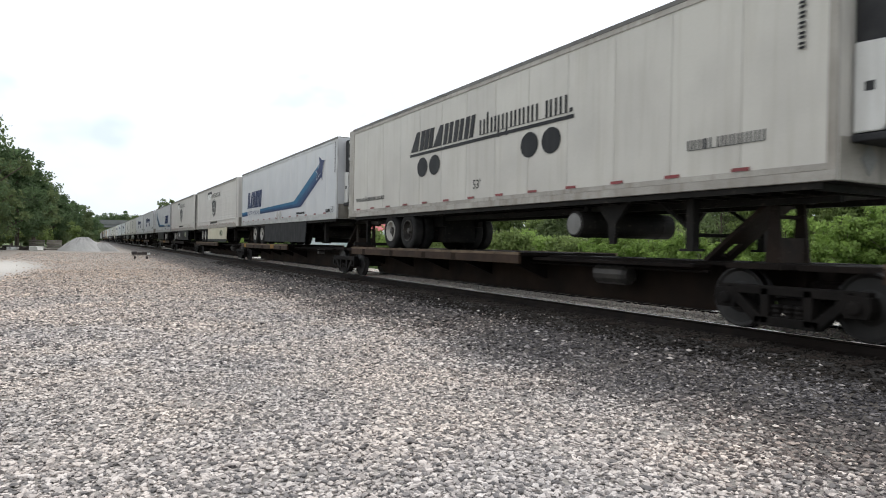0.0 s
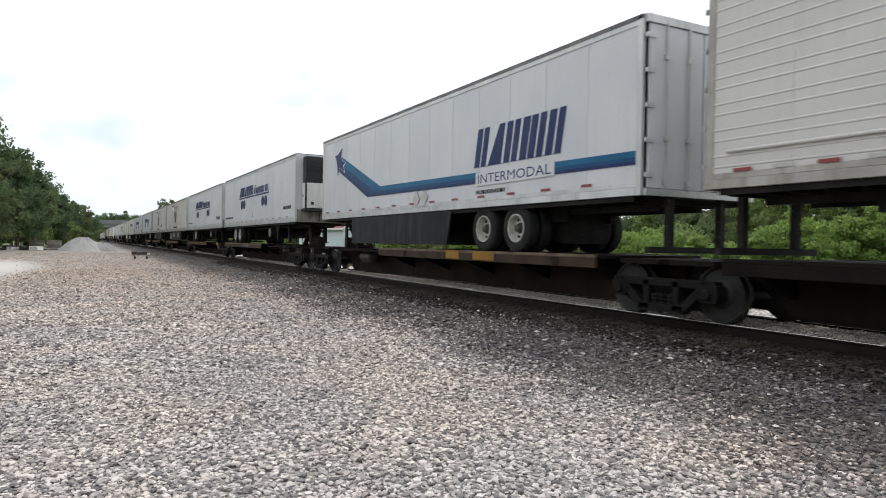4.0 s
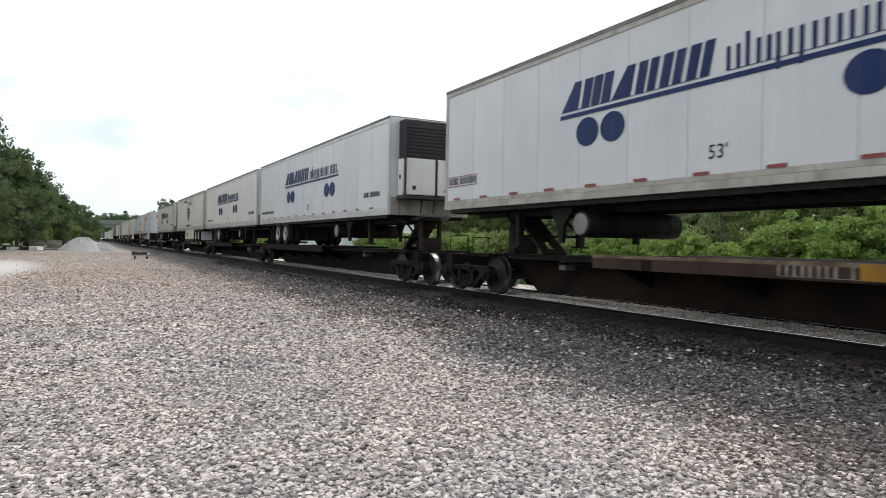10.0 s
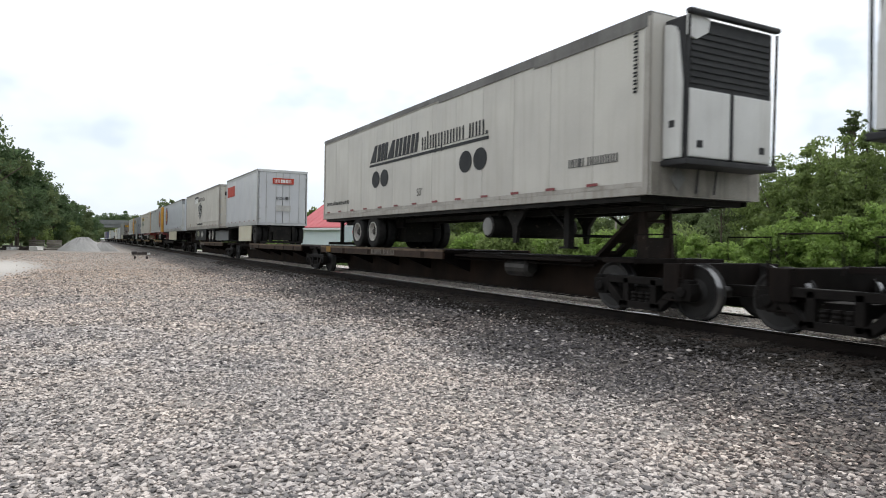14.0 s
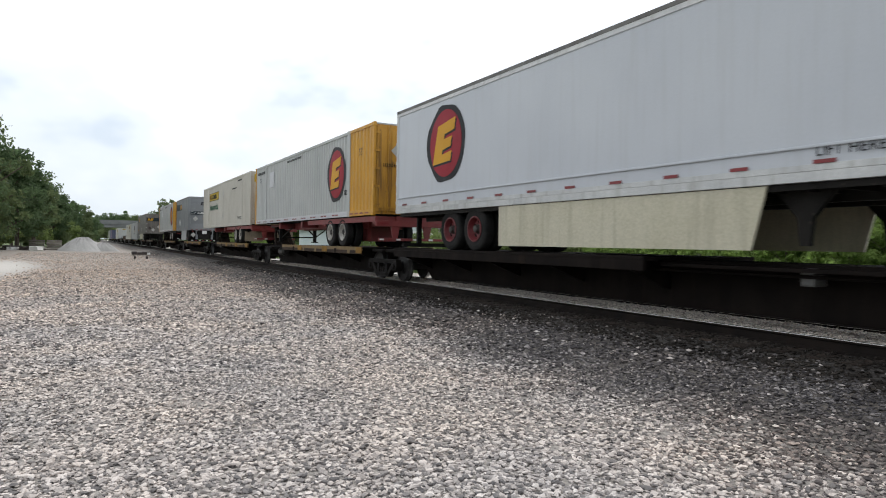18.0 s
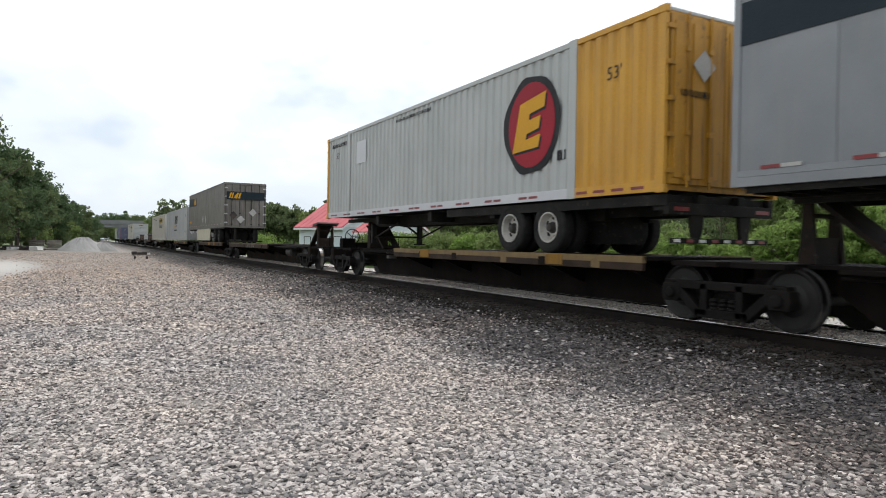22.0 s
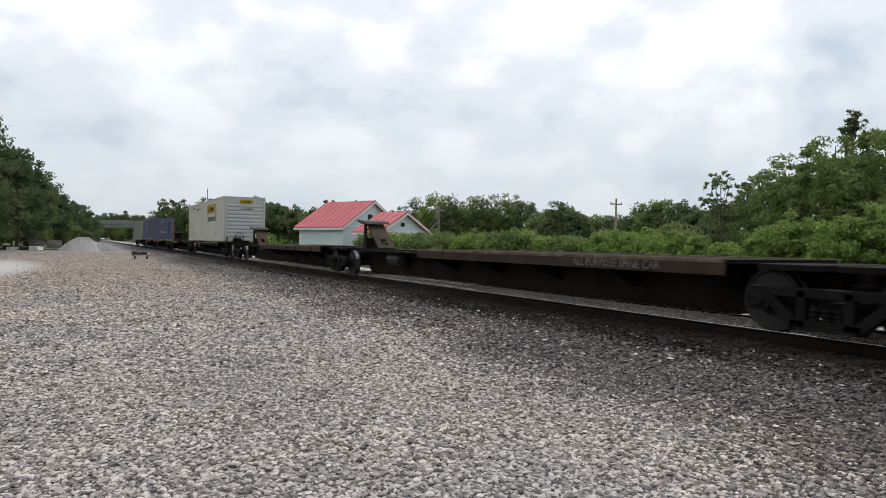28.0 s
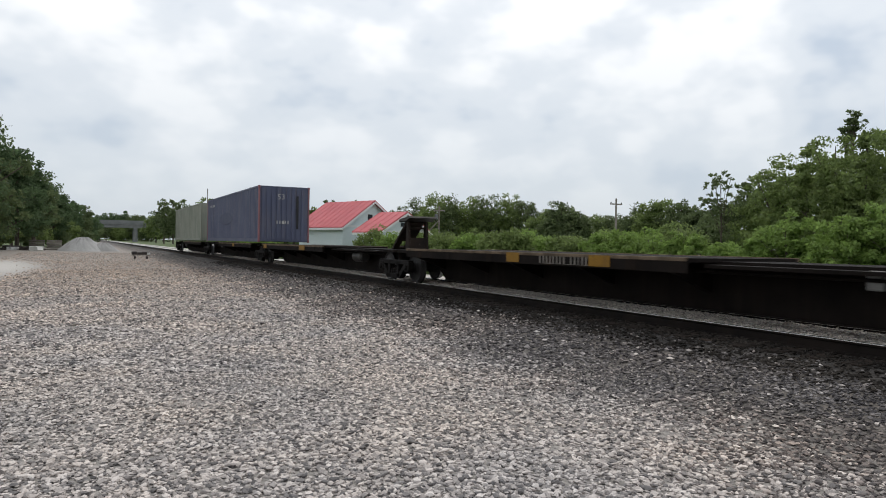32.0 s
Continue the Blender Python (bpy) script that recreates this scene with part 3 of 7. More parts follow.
def build_ground():
    ys = [-300, -60, -20, -8, 0, 4, 8, 12, 16, 20, 28, 40, 60, 90, 140, 220, 400, 800, 2500]
    xs = [p[0] for p in PROFILE]
    verts = np.array([(x, y, z) for y in ys for x, z in PROFILE])
    n = len(xs)
    faces = np.array([(j * n + i, j * n + i + 1, (j + 1) * n + i + 1, (j + 1) * n + i) for j in range(len(ys) - 1) for i in range(n - 1)])
    tagged(raw_mesh("ground", verts, faces, GROUND), "pale crushed limestone yard with grass at its edges", "ground", kind="structure")


OCT = np.array([(1, 0, 0), (0, 1, 0), (-1, 0, 0), (0, -1, 0), (0, 0, 1), (0, 0, -1)], float)
OCT_F = np.array([(0, 1, 4), (1, 2, 4), (2, 3, 4), (3, 0, 4), (1, 0, 5), (2, 1, 5), (3, 2, 5), (0, 3, 5)])


def ico_lump():
    """Corners and faces of a twenty-sided lump."""
    bm = bmesh.new()
    bmesh.ops.create_icosphere(bm, subdivisions=1, radius=1.0)
    v = np.array([q.co[:] for q in bm.verts])
    f = np.array([[q.index for q in face.verts] for face in bm.faces])
    bm.free()
    return v, f


def stones(name, xy, sizes, material, rng, label="", sink=0.25, fine=False):
    """Broken stones lying on the ground: each a jittered, flattened, turned lump."""
    base, bf = ico_lump() if fine else (OCT, OCT_F)
    n, k = len(xy), len(base)
    v = base[None] * (1 + rng.uniform(-0.3, 0.3, (n, k, 1))) + rng.uniform(-0.22, 0.22, (n, k, 3))
    v *= np.stack([rng.uniform(0.85, 1.5, n), rng.uniform(0.65, 1.05, n), rng.uniform(0.36, 0.66, n)], -1)[:, None]
    a, b = rng.uniform(0, 6.283, n), rng.normal(0, 0.35, n)
    ca, sa, cb, sb = np.cos(a), np.sin(a), np.cos(b), np.sin(b)
    x, y, z = v[..., 0], v[..., 1], v[..., 2]
    y, z = y * cb[:, None] - z * sb[:, None], y * sb[:, None] + z * cb[:, None]
    x, y = x * ca[:, None] - y * sa[:, None], x * sa[:, None] + y * ca[:, None]
    v = np.stack([x, y, z], -1) * sizes[:, None, None]
    pos = np.stack([xy[:, 0], xy[:, 1], ground_z(xy[:, 0]) + sizes * (0.45 - sink) + rng.uniform(-0.4, 0.5, n) * sizes], -1)
    v += pos[:, None]
    f = (bf[None] + (np.arange(n) * k)[:, None, None]).reshape(-1, 3)
    return tagged(raw_mesh(name, v.reshape(-1, 3), f, material), label, "gravel", kind="stuff")


def build_stones():
    rng = np.random.default_rng(5)

    def ring(r0, r1, density, spread=(-6.5, 64)):
        """Points strewn over a ring sector round the standpoint."""
        a0, a1 = np.radians(spread)
        n = int((a1 - a0) / 2 * (r1 * r1 - r0 * r0) * density)
        r, a = np.sqrt(rng.uniform(r0 * r0, r1 * r1, n)), rng.uniform(a0, a1, n)
        p = np.stack([r * np.sin(a), r * np.cos(a)], -1)
        return p[(p[:, 0] > -6) & (p[:, 0] < 7.6)]

    def size(p, lo, hi):
        return lo + (hi - lo) * rng.beta(1.7, 2.8, len(p))
    # each ring a little coarser and thinner than the one before
    rings = [(3.7, 6.0, 1400, 0.010, 0.034), (6.0, 9.0, 1000, 0.012, 0.035), (9.0, 13.0, 520, 0.016, 0.046), (13.0, 19.0, 250, 0.021, 0.055), (19.0, 28.0, 120, 0.023, 0.058), (28.0, 40.0, 80, 0.021, 0.05), (40.0, 56.0, 34, 0.022, 0.05), (56.0, 85.0, 12, 0.024, 0.055)]
    lime, mid, dark = "loose pale crushed limestone on the yard", "mixed grey crushed stone at the foot of the shoulder", "dark grey ballast on the track shoulder"
    kinds = {"yard_stones": (STONE, lime), "shoulder_stones": (MIDSTONE, mid), "ballast_stones": (BALLAST, dark)}
    for r0, r1, density, lo, hi in rings:
        p = ring(r0, r1, density)
        wob = 0.28 * np.sin(p[:, 1] * 0.9 + 0.7) + 0.2 * np.sin(p[:, 1] * 2.3) + 0.12 * np.sin(p[:, 1] * 5.1 + p[:, 0] * 3) + rng.normal(0, 0.12, len(p))
        bx = p[:, 0] + wob + np.interp(p[:, 1], [3.0, 9.0], [0.6, 0.0])
        pale = rng.uniform(0, 1, len(p)) < np.interp(bx, [3.6, 4.7, 5.3, 5.9, 7.2], [0.99, 0.88, 0.42, 0.1, 0.03])
        sooty = ~pale & (rng.uniform(0, 1, len(p)) < np.interp(bx, [4.8, 6.0, 7.0], [0.05, 0.4, 0.85]))
        bare = ((p[:, 0] + 5.0) / 2.9) ** 2 + ((p[:, 1] - 42.0) / 13.5) ** 2 < 1.0 + rng.normal(0, 0.25, len(p))
        keep = ~bare & (rng.uniform(0, 1, len(p)) < np.interp(p[:, 0], [6.8, 7.25], [1.0, 0.12]))
        for name, pick in (("yard_stones", pale), ("shoulder_stones", ~pale & ~sooty), ("ballast_stones", sooty)):
            q = p[pick & keep]
            if len(q) > 20:
                stones(name, q, size(q, lo, hi), *[kinds[name][0], rng], label=kinds[name][1], fine=r1 < 6.5)
    # thinner scatter all round the camera
    n = 16000
    a, d = rng.uniform(0, 6.283, n), 9.0 * np.sqrt(rng.uniform(0, 1, n))
    p = np.stack([d * np.sin(a), d * np.cos(a)], -1)
    deg = np.degrees(np.arctan2(p[:, 0], p[:, 1]))
    p = p[((deg < -6.5) | (deg > 64) | (d < 3.8)) & (p[:, 0] < 5.5)]
    stones("yard_stones", p, size(p, 0.014, 0.042), STONE, rng, label=lime)

    def strip(x0, x1, y0, y1, density):
        n = int((x1 - x0) * (y1 - y0) * density)
        return np.stack([rng.uniform(x0, x1, n), rng.uniform(y0, y1, n)], -1)
    p = np.concatenate([strip(6.8, 8.2, 1.2, 18, 440), strip(6.8, 8.2, 18, 44, 160)])
    p = p[rng.uniform(0, 1, len(p)) < np.interp(p[:, 0], [6.8, 7.2], [0.15, 1.0])]
    stones("fouled_stones", p, size(p, 0.018, 0.042), FOULED, rng, label="oily dark ballast packed round the tie ends")
    near, far = strip(8.3, 9.66, 1.5, 22, 520), strip(8.3, 9.66, 22, 50, 140)
    p = np.concatenate([near, far, strip(9.85, 13.2, 1.5, 40, 80)])
    stones("ballast_stones", p, size(p, 0.014, 0.03), LIFTEDBALLAST, rng, label="pale ballast between and beyond the rails, its colour lifted to imitate skylight")


def build_track():
    prof = [(-0.07, 0), (0.07, 0), (0.07, 0.012), (0.018, 0.035), (0.012, 0.125), (0.034, 0.14), (0.036, 0.163), (0.026, 0.172), (-0.026, 0.172), (-0.036, 0.163), (-0.034, 0.14), (-0.012, 0.125), (-0.018, 0.035), (-0.07, 0.012)]
    z0 = RAIL_Z - 0.172
    for side in (-0.753, 0.753):
        e = thing("rail", (TRACK_X + side, 0, z0), "rusty steel rail with a polished running surface on ties", "rail", "rails of the track")
        bm = prism(bmesh.new(), prof, -60, 900, "y")
        part("web", bm, RAILSIDE, e)
        part("running_surface", boxes((-0.0355, 0.03, -60, 900, 0.158, 0.1735), bevel=0.004), RAILTOP, e, "polished steel running surface")
    tie = None
    for k in range(130):
        y = -4 + k * 0.5
        e = tagged(new("tie"), "dark creosoted wooden railway tie in ballast", "railway tie", "ties under the rails")
        e.location = (TRACK_X + random.uniform(-0.05, 0.05), y + random.uniform(-0.03, 0.03), 0.27)
        if tie is None:
            bm = boxes((-1.38, 1.38, -0.115, 0.115, -0.06, 0.112), bevel=0.012)
            tie = part("tie", bm, TIE)
            bpy.data.objects.remove(e)
            tie.location = (TRACK_X, y, 0.27)
            tagged(tie, "dark creosoted wooden railway tie in ballast", "railway tie", "ties under the rails")
        else:
            mesh_ob = bpy.data.objects.new("tie", tie.data)
            scene.collection.objects.link(mesh_ob)
            mesh_ob.location = e.location
            tagged(mesh_ob, "dark creosoted wooden railway tie in ballast", "railway tie", "ties under the rails")
            bpy.data.objects.remove(e)
    bm = bmesh.new()
    for k in range(600):
        y = 61 + k * 0.5
        box(bm, TRACK_X - 1.38, TRACK_X + 1.38, y - 0.115, y + 0.115, 0.25, 0.383)
    tagged(part("distant_ties", bm, TIE), "rows of dark wooden ties receding under the rails", "railway ties", kind="stuff")


def leaf_cloud(rng, centres, radii, per, size, flat=0.7):
    """Many small leaf sheets gathered in clumps."""
    n = len(centres) * per
    c = np.repeat(centres, per, 0)
    r = np.repeat(radii, per)
    d = rng.normal(0, 1, (n, 3))
    d /= np.linalg.norm(d, axis=1)[:, None]
    p = c + d * (r * rng.uniform(0.25, 1.0, n) ** 0.6)[:, None] * np.array((1, 1, flat))
    a = rng.normal(0, 1, (n, 3))
    a /= np.linalg.norm(a, axis=1)[:, None]
    b = np.cross(a, d + rng.normal(0, 0.5, (n, 3)))
    b /= np.linalg.norm(b, axis=1)[:, None] + 1e-6
    s = size * rng.uniform(0.6, 1.35, n)[:, None]
    v = np.stack([p - a * s, p + b * s * 0.55, p + a * s, p - b * s * 0.55], 1)
    return v.reshape(-1, 3), np.arange(n * 4).reshape(-1, 4)


def tree(x, y, h, r, leaf, seed, name="tree", label="", trunk=0.28, clumps=46, per=70, size=0.3, bare=0.28, lean=0.0, category="tree", group="", z=0.0, lump=1.0):
    """A tapered trunk with limbs that reach into an uneven crown of leaf clumps."""
    rng = np.random.default_rng(seed)
    e = thing(name, (x, y, z), label, category, group)
    cz, rz = h * (1 + bare) / 2, h * (1 - bare) / 2
    d = rng.normal(0, 1, (clumps, 3))
    d /= np.linalg.norm(d, axis=1)[:, None]
    rad = rng.uniform(0.45, 1.0, clumps) * (1 + 0.18 * np.sin(3 * np.arctan2(d[:, 1], d[:, 0]) + seed))
    cen = d * rad[:, None] * np.array((r * 0.82, r * 0.82, rz * 0.86))
    taper = np.clip(1.05 - 0.35 * (cen[:, 2] / rz), 0.5, 1.2)
    cen[:, :2] *= taper[:, None]
    cen[:, 2] += cz
    cen[:, 0] += lean * cen[:, 2]
    cen[:, 2] = np.maximum(cen[:, 2], 0.25)
    bm = bmesh.new()
    pts = [(0, 0, 0), (lean * h * 0.3 + rng.normal(0, 0.1), rng.normal(0, 0.1), h * 0.3), (lean * h * 0.6, 0, h * 0.62), (lean * h * 0.9, 0, h * 0.88)]
    for k, (a, b) in enumerate(zip(pts, pts[1:])):
        ra, rb = trunk * (1 - 0.28 * k), trunk * (1 - 0.28 * (k + 1))
        s0 = [bm.verts.new((a[0] + ra * math.cos(q), a[1] + ra * math.sin(q), a[2])) for q in np.arange(8) * 0.7854]
        s1 = [bm.verts.new((b[0] + rb * math.cos(q), b[1] + rb * math.sin(q), b[2])) for q in np.arange(8) * 0.7854]
        for q in range(8):
            bm.faces.new((s0[q], s0[(q + 1) % 8], s1[(q + 1) % 8], s1[q]))
    for k in range(0, clumps, max(1, clumps // 12)):
        zb = min(cen[k][2] * 0.75, h * 0.7)
        rod(bm, (lean * zb, 0, max(0.05, zb * 0.8)), cen[k], trunk * 0.2, 5)
    part("trunk", bm, BARK, e)
    v, f = leaf_cloud(rng, cen, rng.uniform(0.18, 0.42, clumps) * r * lump, per, size)
    v[:, 2] = np.maximum(v[:, 2], 0.02)
    raw_mesh("crown", v, f, leaf, e)
    return e


def put(px, d):
    """Plan position at a bearing across the view and a depth along it."""
    k = (px - 784) / 1188.4
    return d * (0.470 + 0.8826 * k), d * (0.8826 - 0.470 * k)


def build_woods():
    # tall wood along the yard's far side
    s = 100
    for px, d, h, r in ((-95, 58, 16, 5.2), (-45, 66, 15.8, 5.2), (-8, 76, 14.8, 4.6), (30, 86, 14.0, 4.4), (60, 98, 12.6, 4.2), (88, 112, 11.6, 4.4), (112, 128, 10.6, 4.2), (132, 150, 9.6, 4.4), (150, 180, 8.6, 5.0), (-20, 100, 16, 5), (20, 120, 15, 5), (-70, 80, 17, 5.5)):
        x, y = put(px, d)
        s += 1
        tree(x, y, h, r, LEAFHAZE if s % 3 else LEAFD, s, label="tall leafy broadleaf tree at the edge of the gravel yard", group="trees along the yard", clumps=150, per=64, size=0.2, bare=0.05, lump=0.65)
    for px, d, h, r in ((0, 92, 4.2, 2.6), (36, 98, 4.4, 2.6), (66, 106, 4.6, 2.8), (94, 114, 4.6, 2.8), (118, 120, 4.6, 2.8), (138, 128, 4.0, 2.6), (-30, 84, 4, 2.8), (152, 140, 3.4, 2.6)):
        x, y = put(px, d)
        s += 1
        tree(x, y, h, r, LEAFM if s % 2 else LEAFD, s, "shrub", "leafy green shrub under taller trees", trunk=0.08, clumps=26, per=80, size=0.22, bare=0.0, category="shrub", group="shrubs along the yard")
    # trees round and behind the overpass
    for px, d, h, r, lf in ((186, 420, 13, 9, LEAFD), (215, 430, 15, 9, LEAFD), (240, 425, 17, 9, LEAFD), (268, 420, 15, 9, LEAFD), (276, 300, 13, 6, LEAFM), (262, 440, 14, 9, LEAFD), (200, 470, 14, 10, LEAFM), (228, 480, 15, 10, LEAFD), (175, 460, 13, 10, LEAFM), (160, 400, 12, 8, LEAFD), (250, 500, 15, 11, LEAFM), (212, 420, 10, 8, LEAFM), (335, 225, 13, 6, LEAFD), (360, 215, 15.5, 6, LEAFM), (384, 205, 14.5, 6, LEAFM), (408, 195, 12.5, 5, LEAFM), (460, 190, 14, 6.5, LEAFM), (490, 185, 13.6, 6, LEAFD), (520, 180, 12.4, 6, LEAFD), (552, 175, 11.8, 5, LEAFM), (579, 170, 13.2, 3.2, LEAFD), (632, 165, 12, 5, LEAFD)):
        x, y = put(px, d)
        s += 1
        tree(x, y, h, r, lf, s, label="distant broadleaf tree behind the railway", group="distant trees", clumps=120, per=36, size=0.42, bare=0.0, lump=0.7)
    for k in range(17):
        x, y = put(138 + k * 12.5, 452 + (k * 37 % 50))
        s += 1
        tree(x, y, 17.5 + (k * 29 % 17) * 0.32, 9.5, LEAFHAZE, s, label="far broadleaf tree behind the road overpass", group="far wood", clumps=80, per=34, size=0.7, bare=0.0, lump=0.75)
    for px, d, h, r in ((290, 250, 17.5, 5.0), (306, 235, 16.5, 5.6), (322, 228, 15.5, 5.0)):
        x, y = put(px, d)
        s += 1
        tree(x, y, h, r, LEAFD, s, label="half-bare thin-leaved tree beside the railway", group="distant trees", clumps=110, per=24, size=0.4, bare=0.1, lump=0.6)
    # belt of trees behind the house and the open ground
    for px, d, h, r, lf in ((700, 128, 8.6, 5, LEAFD), (735, 122, 9.6, 4.6, LEAFD), (770, 118, 11.4, 4.4, LEAFM), (800, 116, 10.2, 4.4, LEAFD), (835, 116, 10.2, 4.8, LEAFM), (868, 115, 10.6, 4.6, LEAFD), (900, 114, 10.4, 4.6, LEAFM), (932, 112, 9.2, 4.2, LEAFD), (966, 90, 6.8, 3.2, LEAFM), (992, 84, 7.4, 3.4, LEAFD), (1022, 82, 6.0, 3.0, LEAFD), (1060, 110, 7.2, 4.4, LEAFM), (1095, 108, 7.4, 4.4, LEAFD), (1130, 98, 7.8, 3.8, LEAFD), (1165, 92, 9.0, 3.6, LEAFM), (1205, 88, 8.4, 3.6, LEAFD), (1240, 80, 7.0, 3.6, LEAFD), (1275, 70, 6.4, 3.4, LEAFD)):
        x, y = put(px, d)
        s += 1
        tree(x, y, h, r, lf, s, label="dense dark green tree in a belt beyond the railway", group="tree belt", clumps=170, per=46, size=0.18, bare=0.0, trunk=0.2, lump=0.7)
    # thicket close behind the track
    for px, d, h, r, lf in ((1330, 36, 5.7, 2.0, LEAFD), (1372, 33, 6.3, 2.3, LEAFM), (1425, 30, 6.7, 2.3, LEAFM), (1475, 28, 6.8, 2.2, LEAFM), (1530, 26, 6.9, 2.2, LEAFM), (1590, 24, 6.8, 2.2, LEAFM), (1650, 23, 6.0, 2.2, LEAFD), (1730, 22, 6.0, 2.4, LEAFM), (1430, 40, 7.6, 3.0, LEAFM), (1540, 38, 7.7, 3.2, LEAFM), (1820, 22, 6.2, 2.4, LEAFM)):
        x, y = put(px, d)
        s += 1
        tree(x, y, h, r, lf, s, label="young leafy tree in the thicket behind the track", group="thicket trees", clumps=150, per=64, size=0.088, bare=0.0, trunk=0.1, lump=0.55)
    x, y = put(1503, 34)
    tree(x, y, 8.9, 0.6, LEAFD, 777, label="slender tree rising above the thicket", clumps=34, per=24, size=0.09, bare=0.78, trunk=0.09)
    x, y = put(1282, 34)
    tree(x, y, 5.9, 1.2, LEAFD, 778, label="thin wispy half-bare tree", clumps=60, per=12, size=0.1, bare=0.45, trunk=0.05, lean=-0.08, lump=0.5)
    for px, d, h, r in ((1345, 23, 2.6, 1.2), (1390, 22, 3.1, 1.3), (1440, 22, 2.8, 1.2), (1500, 20, 3.0, 1.2), (1545, 20, 3.3, 1.2), (1600, 19, 3.0, 1.3), (1290, 26, 2.2, 1.3), (1240, 28, 2.3, 1.3), (1195, 29, 2.5, 1.3), (1150, 30, 2.3, 1.4), (1105, 31, 2.6, 1.3), (1065, 32, 2.7, 1.3), (1690, 18, 3, 1.3), (1780, 18, 3, 1.4)):
        x, y = put(px, d)
        s += 1
        tree(x, y, h, r, LEAFL, s, "shrub", "bright green leafy shrub beside the railway", trunk=0.04, clumps=90, per=50, size=0.07, bare=0.0, category="shrub", group="shrubs beside the railway", lump=0.6)
    for px, d, h, r in ((660, 62, 3.1, 2.2), (700, 60, 2.9, 2.2), (742, 58, 2.6, 2.0), (790, 58, 2.7, 2.1), (835, 56, 2.6, 2.1), (880, 50, 2.9, 1.8), (912, 50, 2.9, 1.7), (955, 52, 2.6, 2.0), (1000, 50, 2.5, 2.0), (1035, 48, 2.4, 2.0), (460, 90, 2.9, 3.0), (430, 95, 3.0, 3.0), (860, 70, 3.4, 2.6), (930, 68, 3.4, 2.6), (780, 75, 3.4, 2.6), (1080, 50, 3.0, 2.2), (1140, 48, 3.2, 2.2), (1200, 46, 3.4, 2.2)):
        x, y = put(px, d)
        s += 1
        tree(x, y, h, r, LEAFM if s % 3 else LEAFL, s, "shrub", "green shrub on the open ground beyond the railway", trunk=0.06, clumps=60, per=50, size=0.13, bare=0.0, category="shrub", group="shrubs on the open ground")


def build_weeds():
    rng = np.random.default_rng(31)
    n = 9000
    p = np.stack([rng.uniform(12.8, 24, n), rng.uniform(2, 60, n)], -1)
    base = np.stack([p[:, 0], p[:, 1], ground_z(p[:, 0])], -1)
    hgt = rng.uniform(0.25, 0.9, n)
    a = rng.uniform(0, 6.283, n)
    w = np.stack([np.cos(a), np.sin(a), np.zeros(n)], -1) * (hgt * 0.10)[:, None]
    tip = base + np.stack([rng.normal(0, 0.18, n), rng.normal(0, 0.18, n), hgt], -1)
    v = np.stack([base - w, base + w, tip], 1)
    tagged(raw_mesh("weeds", v.reshape(-1, 3), np.arange(n * 3).reshape(-1, 3), GRASS), "rank green weeds and grass beyond the ballast", "weeds", kind="stuff")


def gabled(name, corner, e1, e2, length, width, eave, ridge, label):
    """A gabled house: walls, two roof slopes with overhang, fascia, from its near corner along e1 (eaves) and e2 (gable)."""
    e = thing(name, (corner[0], corner[1], 0), label, "house", "houses beyond the railway")
    c = Matrix(((e1[0], e2[0], 0, 0), (e1[1], e2[1], 0, 0), (0, 0, 1, 0), (0, 0, 0, 1)))

    def add(n, bm, m, lab=""):
        bmesh.ops.transform(bm, matrix=c, verts=bm.verts)
        return part(n, bm, m, e, lab)
    add("wall", prism(bmesh.new(), [(0, 0), (width, 0), (width, eave), (width / 2, ridge), (0, eave)], 0, 0.2), SIDING, "gable wall in pale siding")
    add("wall", prism(bmesh.new(), [(0, 0), (width, 0), (width, eave), (width / 2, ridge), (0, eave)], length - 0.2, length), SIDING)
    add("wall", boxes((0.2, length - 0.2, 0, 0.2, 0, eave)), SIDING)
    add("wall", boxes((0.2, length - 0.2, width - 0.2, width, 0, eave)), SIDING)
    k = (ridge - eave) / (width / 2)
    o = 0.5
    for a in (0, 1):
        y0, y1 = (-o, width / 2) if a == 0 else (width + o, width / 2)
        z0 = eave - k * o
        add("roof", prism(bmesh.new(), [(y0, z0 + 0.05), (y1, ridge + 0.05), (y1, ridge + 0.22), (y0, z0 + 0.22)], -o, length + o), ROOFRED, "red sheet-metal roof slope")
        add("fascia", boxes((-o, length + o, y0 - 0.04, y0 + 0.04, z0 - 0.14, z0 + 0.1)), TRIMW)
        add("bargeboard", prism(bmesh.new(), [(y0, z0 - 0.16), (y1, ridge - 0.16), (y1, ridge + 0.08), (y0, z0 + 0.08)], -o - 0.05, -o), TRIMW)
    nrib = int(length / 0.9)
    bm = bmesh.new()
    for j in range(nrib + 1):
        x = -o + j * (length + 2 * o) / nrib
        prism(bm, [(-o, eave - k * o + 0.22), (width / 2, ridge + 0.22), (width / 2, ridge + 0.26), (-o, eave - k * o + 0.26)], x - 0.03, x + 0.03)
    add("roof_ribs", bm, ROOFRED)
    add("vent", boxes((-0.03, 0.0, width * 0.42, width * 0.5, eave + (ridge - eave) * 0.28, eave + (ridge - eave) * 0.5)), GLASS, "dark louvred gable vent")
    add("trim_band", boxes((-0.05, 0.0, 0, width, eave - 0.12, eave + 0.12)), TRIMW)
    return e


